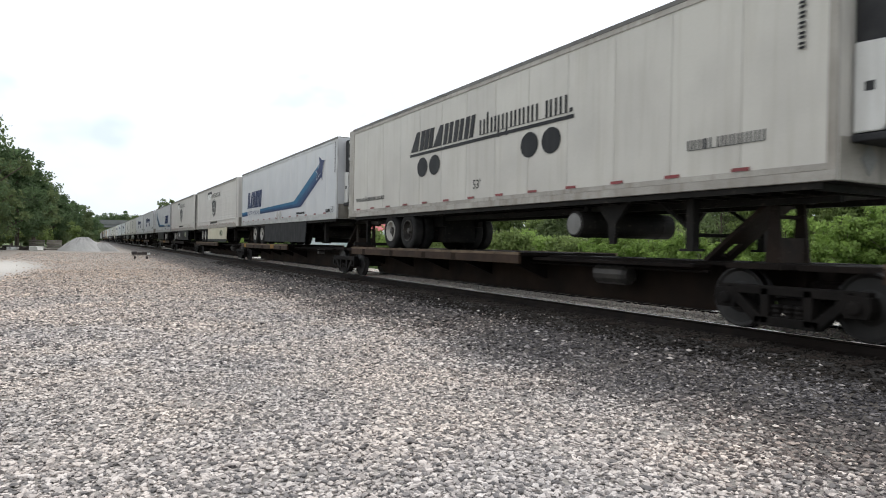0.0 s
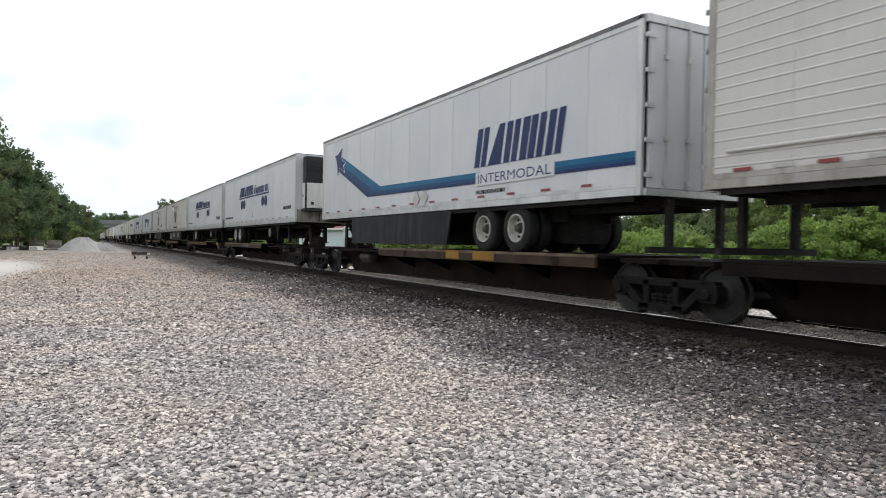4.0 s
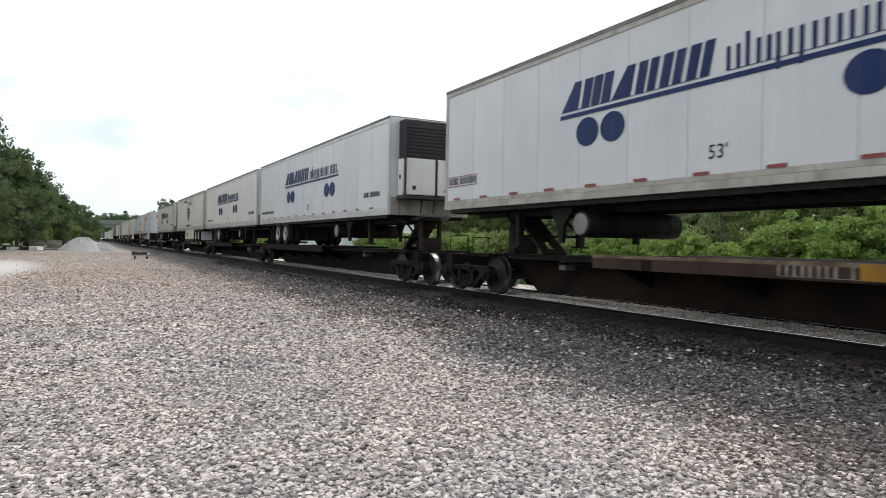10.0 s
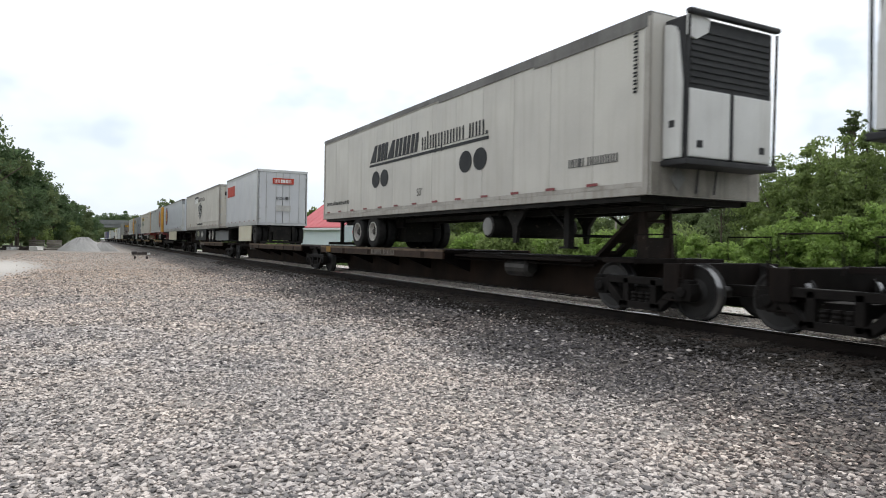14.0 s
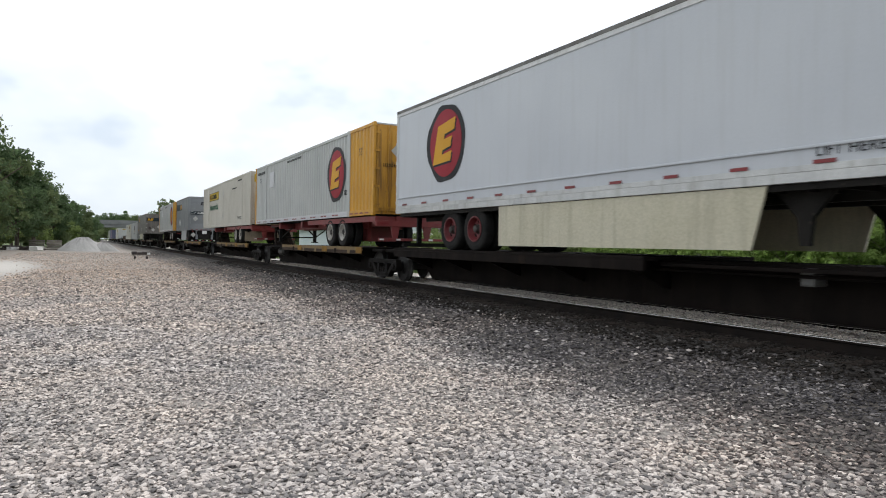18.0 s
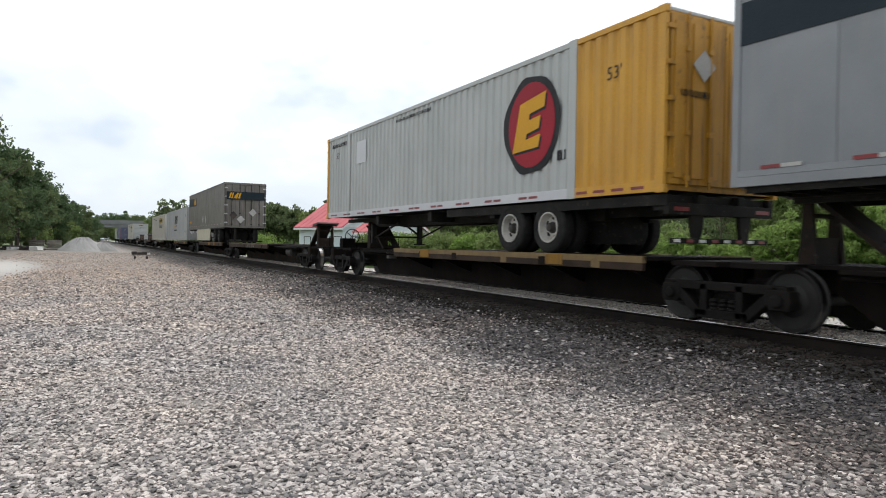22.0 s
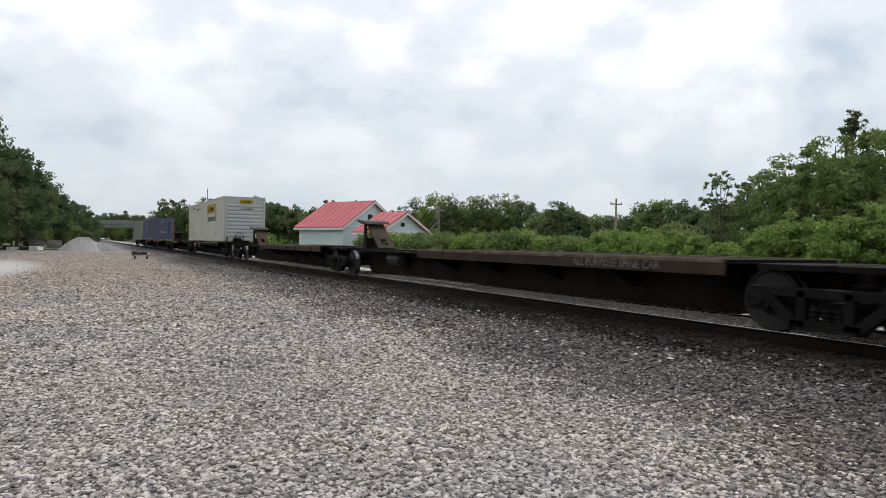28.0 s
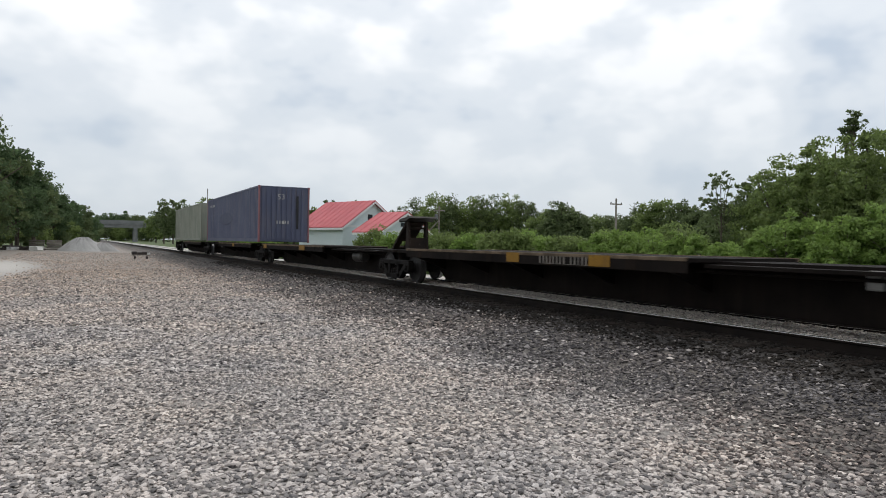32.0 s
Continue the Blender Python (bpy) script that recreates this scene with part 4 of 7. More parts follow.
def build_buildings():
    r, f = Vector((0.8826, -0.470)), Vector((0.470, 0.8826))
    e1, e2 = (-r + f * 0.9).normalized(), (r + f * 1.0).normalized()
    e2 = Vector((-e1[1], e1[0])) if Vector((-e1[1], e1[0])).dot(r) > 0 else Vector((e1[1], -e1[0]))
    gabled("house", put(606, 80), e1, e2, 8.6, 9.4, 3.6, 6.7, "pale blue-white house with a red metal gable roof")
    gabled("house", put(672, 74), e1, e2, 3.6, 7.6, 2.95, 5.05, "small pale outbuilding with a red metal gable roof")
    # utility poles
    for px, d, h in ((1089, 80, 7.4), (776, 98, 7.2), (366, 200, 17.0)):
        x, y = put(px, d)
        e = thing("utility_pole", (x, y, 0), "weathered wooden utility pole with a crossarm", "utility pole", "utility poles")
        part("pole", lathe(bmesh.new(), (0, 0, 0), [(0.15, 0), (0.1, h)], "z", 10), TIMBER, e)
        if px == 366:
            continue
        part("crossarm", boxes((-0.9, 0.9, -0.06, 0.06, h - 0.75, h - 0.6)), TIMBER, e)
        for k in (-0.8, 0.0, 0.8):
            part("insulator", lathe(bmesh.new(), (k, 0, h - 0.6), [(0.05, 0), (0.07, 0.08), (0.03, 0.16)], "z", 8), GLASS, e)
        if px == 776:
            part("transformer", lathe(bmesh.new(), (-0.45, 0, h - 2.0), [(0.22, 0), (0.24, 0.1), (0.24, 0.7), (0.15, 0.8)], "z", 12), CONCRETE, e, "grey transformer can")
            bm = rod(bmesh.new(), (-0.1, 0, h - 2.2), (-2.0, 0, 3.0), 0.07)
            part("brace", bm, TIMBER, e)
    # road overpass
    e = thing("overpass", (18, 372, 0), "grey concrete road overpass crossing the railway", "bridge")
    part("deck", boxes((-62, 60, -5, 5, 8.6, 9.6)), CONCRETE, e)
    for k in range(3):
        part("girder", boxes((-62, 60, -4.5 + k * 4.2, -3.9 + k * 4.2, 7.1, 8.6)), CONCRETE, e)
    for sgn in (-1, 1):
        part("parapet", boxes((-62, 60, sgn * 4.9 - 0.15, sgn * 4.9 + 0.15, 9.6, 10.7)), CONCRETE, e)
    for x in (4.0, -26.0):
        part("pier_cap", boxes((x - 0.8, x + 0.8, -4.8, 4.8, 6.2, 7.1), bevel=0.1), CONCRETE, e)
        for y in (-3.4, 3.4):
            part("pier_column", lathe(bmesh.new(), (x, y, 0), [(1.0, 0), (1.0, 6.2)], "z", 14), CONCRETE, e)
    # embankment of the overpass
    rng = np.random.default_rng(8)
    bm = prism(bmesh.new(), [(44, 0), (60, 8.4), (140, 8.4), (140, 0)], 360, 384, "y")
    tagged(part("embankment", bm, GRASS), "grassy embankment carrying the road to the overpass", "embankment", kind="structure")
    # stockpile of gravel
    n = 40
    ring = []
    v = [(0, 0, 1.75)]
    for j, (rr, z) in enumerate(((0.25, 1.66), (0.5, 1.2), (0.75, 0.62), (1.0, 0.0))):
        for k in range(n):
            a = 2 * math.pi * k / n
            q = rr * (1 + 0.09 * noise.noise((math.cos(a) * 2, math.sin(a) * 2, j)))
            v.append((q * math.cos(a) * 2.9, q * math.sin(a) * 3.4, max(0, z * (1 + 0.15 * noise.noise((math.cos(a) * 3, math.sin(a) * 3, j * 2.0))))))
    bm = bmesh.new()
    vs = [bm.verts.new(p) for p in v]
    for k in range(n):
        bm.faces.new((vs[0], vs[1 + k], vs[1 + (k + 1) % n]))
        for j in range(3):
            a, b = 1 + j * n, 1 + (j + 1) * n
            bm.faces.new((vs[a + k], vs[b + k], vs[b + (k + 1) % n], vs[a + (k + 1) % n]))
    pile = part("gravel_pile", bm, PILEM)
    pile.location = (-0.35, 96.5, 0)
    tagged(pile, "low rounded stockpile of pale grey gravel", "gravel pile")
    pile2 = new("gravel_pile", pile.data)
    pile2.location, pile2.scale, pile2.rotation_euler = (2.0, 95.8, 0), (0.5, 0.6, 0.62), (0, 0, 2.0)
    tagged(pile2, "smaller heap of pale gravel beside the stockpile", "gravel pile")
    # stacked timbers
    for px, d, w, courses in ((65, 88, 1.7, 5), (96, 87, 1.65, 5)):
        x, y = put(px, d)
        e = thing("timber_stack", (x, y, 0), "stack of weathered grey railway timbers on the gravel", "timber stack", "timber stacks")
        for c in range(courses):
            for k in range(3):
                j = random.uniform(-0.05, 0.05)
                bm = boxes((-w / 2 + j, w / 2 + j, -0.7 + k * 0.5, -0.3 + k * 0.5, c * 0.27 + 0.02, c * 0.27 + 0.22), bevel=0.015)
                part("timber", bm, TIMBER, e)
    rng = random.Random(4)
    for k in range(16):
        x, y = put(rng.uniform(0, 78), rng.uniform(83, 87))
        w, d, h = rng.uniform(0.3, 1.0), rng.uniform(0.3, 0.8), rng.uniform(0.15, 0.55)
        bm = boxes((-w, w, -d, d, 0, h), bevel=0.06)
        for vtx in bm.verts:
            vtx.co += Vector((rng.uniform(-0.08, 0.08), rng.uniform(-0.08, 0.08), rng.uniform(-0.02, 0.06)))
        pale = k % 4 == 0
        o = part("scrap_bundle", bm, WHITEV if pale else JUNKD)
        o.location, o.rotation_euler = (x, y, 0.0), (0, 0, rng.uniform(0, 3))
        tagged(o, "crumpled pale sheet bundle on the ground" if pale else "dark heap of scrap on the ground", "scrap", "scrap at the wood's edge")
    # low trolley frame near the track
    e = thing("track_cart", (4.05, 60.5, 0), "dark low steel track cart with a rail of junk on it", "cart")
    part("bed", boxes(*[(-0.72, 0.72, -0.5 + k * 0.21, -0.34 + k * 0.21, 0.3, 0.36) for k in range(5)], (-0.6, -0.5, -0.5, 0.5, 0.22, 0.3), (0.5, 0.6, -0.5, 0.5, 0.22, 0.3), bevel=0.01), TIMBER, e, "slatted grey timber bed")
    for sx in (-0.45, 0.45):
        for sy in (-0.4, 0.4):
            part("leg", boxes((sx - 0.06, sx + 0.06, sy - 0.06, sy + 0.06, 0, 0.22)), JUNKD, e)
    for x, w, h in ((-0.5, 0.2, 0.26), (-0.12, 0.16, 0.2), (0.25, 0.2, 0.24)):
        part("crate", boxes((x - w, x + w, -0.3, 0.3, 0.36, 0.36 + h), bevel=0.04), JUNKD, e)
    part("pale_block", boxes((0.48, 0.7, -0.2, 0.2, 0.36, 0.5), bevel=0.03), WHITEV, e, "pale plastic block")


# ---- the train: how far it has come by each moment ----
MOVERS = []


def run(t):
    q = t / 10
    return 16.8215 * t - 3.9124 * q ** 2 + 0.4868 * q ** 3 - 0.0603 * q ** 4


H = 1.295  # half the width of a load
ZB, ZT = 0.97, 3.82  # underside and roof of a trailer body over the deck


def moving(e, u, z):
    e.location = (TRACK_X, u, z)
    MOVERS.append((e, u, z))
    return e


def wheel_pair(e, s, x_side, z=0.5, r=0.5, rim=RIM):
    """Twin tyres on one end of an axle, with a dished rim and hub."""
    sg = -1 if x_side < 0 else 1
    x0 = x_side
    bm = bmesh.new()
    for off in (0.0, 0.33):
        lathe(bm, (x0 - sg * off, -s, z), [(r * 0.56, -0.02 * sg), (r * 0.8, 0.0), (r * 0.93, -0.012 * sg), (r * 0.985, -0.04 * sg), (r, -0.08 * sg), (r, -0.2 * sg), (r * 0.985, -0.24 * sg), (r * 0.9, -0.27 * sg), (r * 0.56, -0.27 * sg)], "x", 26, False, off > 0)
    t = part("tyre", bm, TYRE, e, "black road tyre on a twin wheel")
    bm = bmesh.new()
    lathe(bm, (x0, -s, z), [(r * 0.585, -0.02 * sg), (r * 0.585, 0.006 * sg), (r * 0.535, 0.006 * sg), (r * 0.52, -0.03 * sg), (r * 0.48, -0.1 * sg), (r * 0.45, -0.135 * sg), (r * 0.3, -0.12 * sg), (r * 0.24, -0.125 * sg), (r * 0.2, -0.13 * sg)], "x", 26, False)
    q = part("rim", bm, rim, t, "dished painted steel rim")
    bm = lathe(bmesh.new(), (x0, -s, z), [(r * 0.23, -0.135 * sg), (r * 0.22, -0.1 * sg), (r * 0.17, -0.05 * sg), (r * 0.15, -0.02 * sg), (r * 0.05, -0.012 * sg)], "x", 12)
    part("hub", bm, HUB, t, "dark greasy wheel hub")
    bm = bmesh.new()
    for k in range(5):
        a = 2 * math.pi * k / 5 + s
        c, d = math.cos(a), math.sin(a)
        pts = [(-s + r * 0.36 * c + r * (0.06 * math.cos(b) * c - 0.1 * math.sin(b) * d), z + r * 0.36 * d + r * (0.06 * math.cos(b) * d + 0.1 * math.sin(b) * c)) for b in np.arange(10) * 0.6283]
        prism(bm, pts, *sorted((x0 - sg * 0.132, x0 - sg * 0.112)))
    tagged(part("hand_holes", bm, TYRE, t), kind="stuff")


def bogie(e, places, rim=RIM, frame=CHASSIS):
    """Tandem axles under a trailer."""
    for k, s in enumerate(places):
        for x in (-H + 0.06, H - 0.06):
            wheel_pair(e, s, x, rim=rim[k] if isinstance(rim, tuple) else rim)
        bm = lathe(bmesh.new(), (0, -s, 0.5), [(0.07, -0.9), (0.07, 0.9)], "x", 10)
        part("axle", bm, frame, e)
    a, b = min(places) - 0.9, max(places) + 0.9
    bm = boxes((-0.62, -0.48, -b, -a, 0.62, 0.9), (0.48, 0.62, -b, -a, 0.62, 0.9))
    for s in places:
        box(bm, -0.64, -0.44, -s - 0.35, -s + 0.35, 0.42, 0.62)
        box(bm, 0.44, 0.64, -s - 0.35, -s + 0.35, 0.42, 0.62)
    # added blocks close the gap between the wheels, standing in for shade there
    box(bm, -0.46, 0.46, -b + 0.15, -a - 0.15, 0.2, 0.88)
    for s in places:
        box(bm, -0.8, 0.8, -s - 0.3, -s + 0.3, 0.25, 0.9)
    part("slider_frame", bm, frame, e)
    for s in places:
        part("brake_chamber", lathe(bmesh.new(), (-0.3, -s - 0.28, 0.45), [(0.05, 0.0), (0.1, 0.03), (0.1, 0.17), (0.05, 0.2)], "y", 10), frame, e)


def landing_gear(e, s, frame=CHASSIS, top=0.9):
    for x in (-0.82, 0.82):
        bm = boxes((x - 0.07, x + 0.07, -s - 0.07, -s + 0.07, 0.14, top), (x - 0.14, x + 0.14, -s - 0.13, -s + 0.13, 0.1, 0.14))
        part("landing_leg", bm, frame, e)
    bm = rod(bmesh.new(), (-0.82, -s, 0.35), (0.82, -s, 0.35), 0.03)
    rod(bm, (-0.82, -s, 0.4), (-0.75, -s + 0.75, top), 0.035)
    rod(bm, (0.82, -s, 0.4), (0.75, -s + 0.75, top), 0.035)
    part("leg_brace", bm, frame, e)


def under_frame(e, L, frame=CHASSIS):
    bm = bmesh.new()
    n = int(L / 0.45)
    for k in range(n):
        s = 0.3 + k * (L - 0.6) / (n - 1)
        box(bm, -1.2, 1.2, -s - 0.03, -s + 0.03, ZB - 0.1, ZB - 0.003)
    for x in (-0.5, 0.5):
        box(bm, x - 0.05, x + 0.05, -L + 0.4, -0.4, ZB - 0.2, ZB - 0.004)
    for x in (-1.235, 1.235):
        box(bm, x - 0.02, x + 0.02, -L + 0.2, -0.2, ZB - 0.085, ZB - 0.002)
    tagged(part("underframe", bm, frame, e), kind="stuff")


def reflectors(e, L, z, first=0.6, step=1.18, x=-1.318, mat=REDV, silver=0.0):
    if silver:
        reflectors(e, L, z + 0.002, first + silver, step, x, GHOST)
    bm = box(bmesh.new(), x - 0.003, x + 0.003, -0.14, 0.14, -0.024, 0.024)
    ob = None
    s = first
    while s < L - 0.3:
        if ob is None:
            ob = part("reflector", bm, mat, e, "red reflective tape" if mat is REDV else "silver reflective tape")
            ob.location = (0, -s, z)
        else:
            share("reflector", ob, e, (0, -s, z))
        s += step


def skirt(e, s0, s1, mat, z0=0.13, cut=0.22, flap=False):
    for x, near in ((-H + 0.03, True), (H - 0.03, False)):
        pts = [(-s0, z0), (-s0, ZB - 0.01), (-s1 - cut, ZB - 0.01), (-s1, z0)]
        part("side_skirt", prism(bmesh.new(), pts, x - 0.02, x + 0.02), mat, e, "smooth side skirt panel")
        if flap:
            part("skirt_flap", boxes((x - 0.028, x + 0.028, -s1 - 0.02, -s0 + 0.01, 0.06, z0 + 0.1), bevel=0.006), SKIRTD, e, "dark rubber flap along the skirt's foot")


def reefer_unit(e, nose, sg, wings=True):
    """Cooling unit on the nose: dark core, white side and front doors, slatted condenser, guard bar, sill. sg -1: the nose looks to the camera."""
    def yb(a, b):
        return (nose + sg * a, nose + sg * b) if sg > 0 else (nose + sg * b, nose + sg * a)
    part("cooling_grille", boxes((-1.0, 1.0, *yb(0.0, 0.42), ZB + 0.53, ZT - 0.12), bevel=0.04), GRILLE, e, "black condenser housing")
    for sx in (-1, 1):
        pts = [(0.03, 0.56), (0.395, 0.56), (0.395, 1.72), (0.31, 2.46), (0.25, 2.58), (0.12, 2.64), (0.03, 2.65)] if wings else [(0.03, 0.56), (0.36, 0.56), (0.4, 0.62), (0.4, 1.5), (0.38, 1.6), (0.03, 1.62)]
        bm = prism(bmesh.new(), [(nose + sg * a, ZB + b) for a, b in pts], *sorted((sx * 0.99, sx * 1.045)))
        bmesh.ops.bevel(bm, geom=bm.edges[:], offset=0.012, segments=2, affect="EDGES")
        d = part("side_door", bm, REEFER, e, "white curved side door of the cooling unit")
        part("door_catch", boxes((*sorted((sx * 1.04, sx * 1.052)), *yb(0.16, 0.27), ZB + 1.03, ZB + 1.14)), GRILLE, d)
        part("guard_post", rod(bmesh.new(), (sx * 1.01, nose + sg * 0.47, ZB + 0.5), (sx * 1.01, nose + sg * 0.5, ZT - 0.16), 0.024), GRILLE, e)
        a, b = sorted((sx * 0.035, sx * 0.95))
        d = part("front_door", boxes((a, b, *yb(0.4, 0.47), ZB + 0.57, ZB + 1.62), bevel=0.03), REEFER, e, "white lower front door of the cooling unit")
        part("door_catch", boxes((sx * 0.72 - 0.06, sx * 0.72 + 0.06, *yb(0.468, 0.48), ZB + 0.72, ZB + 0.83)), GRILLE, d)
    for k in range(9):
        z = ZB + 1.7 + k * 0.1
        part("grille_slat", boxes((-0.9, 0.9, *yb(0.42, 0.445), z, z + 0.045)), GRILLE, e)
    part("centre_post", boxes((-0.03, 0.03, *yb(0.44, 0.475), ZB + 0.56, ZB + 1.64)), GRILLE, e)
    if wings:
        part("cowl_fin", prism(bmesh.new(), [(-1.0, ZB + 2.42), (-1.0, ZT - 0.1), (-0.52, ZT - 0.14), (-0.56, ZB + 2.5), (-0.82, ZB + 2.36)], *yb(0.43, 0.465), "y"), REEFER, e, "white fin at the condenser's corner")
        part("guard_bar", boxes((-1.04, 1.04, *yb(0.44, 0.56), ZT - 0.13, ZT - 0.05), bevel=0.03), GRILLE, e, "dark guard bar over the condenser")
    part("nose_panel", boxes((-1.24, 1.24, *yb(0.0, 0.012), ZB + 0.01, ZB + 0.52)), NOSEDIRT, e, "grimy lower nose panel")
    part("placard_holder", prism(bmesh.new(), [(-0.85, ZB + 0.28), (-0.68, ZB + 0.08), (-0.51, ZB + 0.28), (-0.68, ZB + 0.48)], *yb(0.012, 0.022), "y"), TANKM, e, "grey diamond placard holder")
    for x in (-0.3, 0.12):
        part("cable", rod(bmesh.new(), (x, nose + sg * 0.05, ZB + 0.06), (x + 0.05, nose + sg * 0.06, ZB + 0.52), 0.018), GRILLE, e)
    part("cowl_sill", boxes((-1.06, 1.06, *yb(0.0, 0.52), ZB + 0.45, ZB + 0.54), bevel=0.02), GRILLE, e)
    y = nose - sg * 4.9
    t = part("fuel_tank", lathe(bmesh.new(), (0, y, 0.55), [(0.19, -1.17), (0.24, -1.14), (0.24, 1.14), (0.19, 1.17)], "x", 20), CHASSIS, e, "round grimy fuel tank under the frame")
    part("tank_end", lathe(bmesh.new(), (0, y, 0.55), [(0.2, -1.165), (0.185, -1.18), (0.05, -1.19)], "x", 20), TANKM, t, "grey dished tank end")
    for x in (-0.85, 0.85):
        part("tank_strap", lathe(bmesh.new(), (x, y, 0.55), [(0.247, -0.03), (0.247, 0.03)], "x", 20), CHASSIS, t)
    part("tank_hanger", boxes((-0.9, -0.8, y - 0.05, y + 0.05, 0.75, ZB - 0.01), (0.8, 0.9, y - 0.05, y + 0.05, 0.75, ZB - 0.01)), CHASSIS, e)


def doors(e, y, sg, mat, z0=ZB + 0.12, z1=ZT - 0.14, rods=True, corr=False, roll=False):
    """Twin rear doors with hinges and lock rods on the end wall at y that looks along sg."""
    if roll:
        d = part("roller_door", boxes((-1.12, 1.12, *sorted((y, y + sg * 0.02)), z0, z1)), mat, e, "plain grey roller door")
        for k in range(6):
            part("door_slat", boxes((-1.12, 1.12, *sorted((y + sg * 0.018, y + sg * 0.032)), z0 + k * (z1 - z0) / 6 + 0.0015, z0 + (k + 1) * (z1 - z0) / 6 - 0.0015), bevel=0.002), mat, d)
        part("door_latch", boxes((-0.12, 0.12, *sorted((y + sg * 0.03, y + sg * 0.07)), z0 + 0.08, z0 + 0.2), bevel=0.01), HUB, d)
        for x in (-1.2, 1.2):
            part("door_post", boxes((x - 0.06, x + 0.06, *sorted((y, y + sg * 0.09)), z0 - 0.1, z1 + 0.1), bevel=0.015), mat, e)
        tape = []
        for k in range(6):
            tape.append((-1.1 + k * 0.38, -0.92 + k * 0.38, *sorted((y + sg * 0.071, y + sg * 0.075)), z0 - 0.1, z0 - 0.05))
        part("sill_tape", boxes(*tape), REDV, e, "red reflective tape on the sill")
        for x in (-0.95, 0.95):
            part("tail_light", lathe(bmesh.new(), (x, y + sg * 0.07, z0 - 0.2), [(0.05, 0.0), (0.05, sg * 0.03)], "y", 10), REDV, e, "round red tail light")
        for x in (-0.62, 0.62):
            part("bumper_post", boxes((x - 0.09, x + 0.09, *sorted((y - sg * 0.02, y + sg * 0.05)), 0.2, z0 - 0.1), bevel=0.012), mat, e, "grey bumper post")
        for k in range(7):
            part("guard_tape", boxes((-1.05 + k * 0.3, -0.9 + k * 0.3, *sorted((y + sg * 0.002, y + sg * 0.006)), 0.085, 0.135)), REDV if k % 2 else WHITEV, e, "reflective tape")
        part("placard", prism(bmesh.new(), [(-1.1, 0.58), (-0.9, 0.36), (-0.7, 0.58), (-0.9, 0.8)], *sorted((y + sg * 0.06, y + sg * 0.066)), "y"), GHOST, e, "pale diamond placard")
        part("bumper_plate", boxes((-0.18, 0.18, *sorted((y + sg * 0.05, y + sg * 0.06)), z0 - 0.42, z0 - 0.15)), WHITEV, e, "pale placard on the bumper")
        return
    for x0, x1 in ((-1.2, -0.012), (0.012, 1.2)):
        d = part("rear_door", boxes((x0, x1, *sorted((y, y + sg * 0.045)), z0, z1), bevel=0.008), mat, e)
        if corr:
            for k in range(3):
                a = x0 + (k + 0.5) * (x1 - x0) / 3
                part("door_rib", boxes((a - 0.12, a + 0.12, *sorted((y + sg * 0.046, y + sg * 0.062)), z0 + 0.1, z1 - 0.1)), mat, d)
        if rods:
            for k in (0.3, 0.72):
                x = x0 + (x1 - x0) * k
                bm = rod(bmesh.new(), (x, y + sg * 0.07, z0 - 0.05), (x, y + sg * 0.07, z1 + 0.05), 0.018)
                for z in (z0 + 0.1, z0 + 0.8, z1 - 0.5):
                    box(bm, x - 0.05, x + 0.05, *sorted((y + sg * 0.045, y + sg * 0.09)), z - 0.04, z + 0.04)
                part("lock_rod", bm, mat if corr else HUB if mat in (GREYP, DUSTYDOOR) else RAILM, d)
        xo = x0 if x0 < -0.5 else x1
        for k in range(5):
            z = z0 + 0.2 + k * (z1 - z0 - 0.4) / 4
            part("hinge", boxes((xo - 0.09, xo + 0.09, *sorted((y + sg * 0.045, y + sg * 0.075)), z - 0.035, z + 0.035)), mat if corr or mat is GREYP else RAILM, d)


def rear_guard(e, y, sg, frame=CHASSIS):
    bm = boxes((-1.1, 1.1, *sorted((y - sg * 0.1, y)), 0.06, 0.16))
    for x in (-0.6, 0.6):
        box(bm, x - 0.06, x + 0.06, *sorted((y - sg * 0.12, y - sg * 0.02)), 0.16, ZB)
    part("underride_guard", bm, frame, e)


SIDE_MESH = {}


def side_walls(e, L, n, mat, kind):
    """The yard side in panels that share one mesh; the far side in one sheet."""
    w = (L - 0.16) / n
    key = (round(w, 3), kind, mat.name)
    z0, z1 = ZB + 0.2, ZT - 0.15
    first = None
    for k in range(n):
        loc = (-1.29, -(0.08 + k * w), 0)
        if key not in SIDE_MESH:
            bm = bmesh.new()
            if kind == "ribbed":
                box(bm, 0, 0.02, -w + 0.003, -0.003, z0, z1)
                for j in range(14):
                    z = z0 + 0.1 + (j // 2) * 0.36 + (j % 2) * 0.145
                    prism(bm, [(0.0, z - 0.018), (-0.008, z - 0.007), (-0.008, z + 0.007), (0.0, z + 0.018)], -w + 0.003, -0.003, "y")
            else:
                box(bm, -0.004, 0.02, -w + 0.004, -0.004, z0, z1)
                for j in range(10):
                    z = z0 + 0.12 + j * (z1 - z0 - 0.24) / 9
                    for y in (-0.03, -w + 0.03):
                        box(bm, -0.008, -0.003, y - 0.008, y + 0.008, z - 0.008, z + 0.008)
            o = part("side_panel", bm, mat, e)
            SIDE_MESH[key] = o
            o.location = loc
        else:
            share("side_panel", SIDE_MESH[key], e, loc)
    part("side_lining", boxes((-1.268, -1.2, -L + 0.05, -0.05, ZB, ZT - 0.02)), mat, e)
    part("far_side_wall", boxes((1.26, 1.295, -L + 0.05, -0.05, ZB, ZT - 0.02)), mat, e)


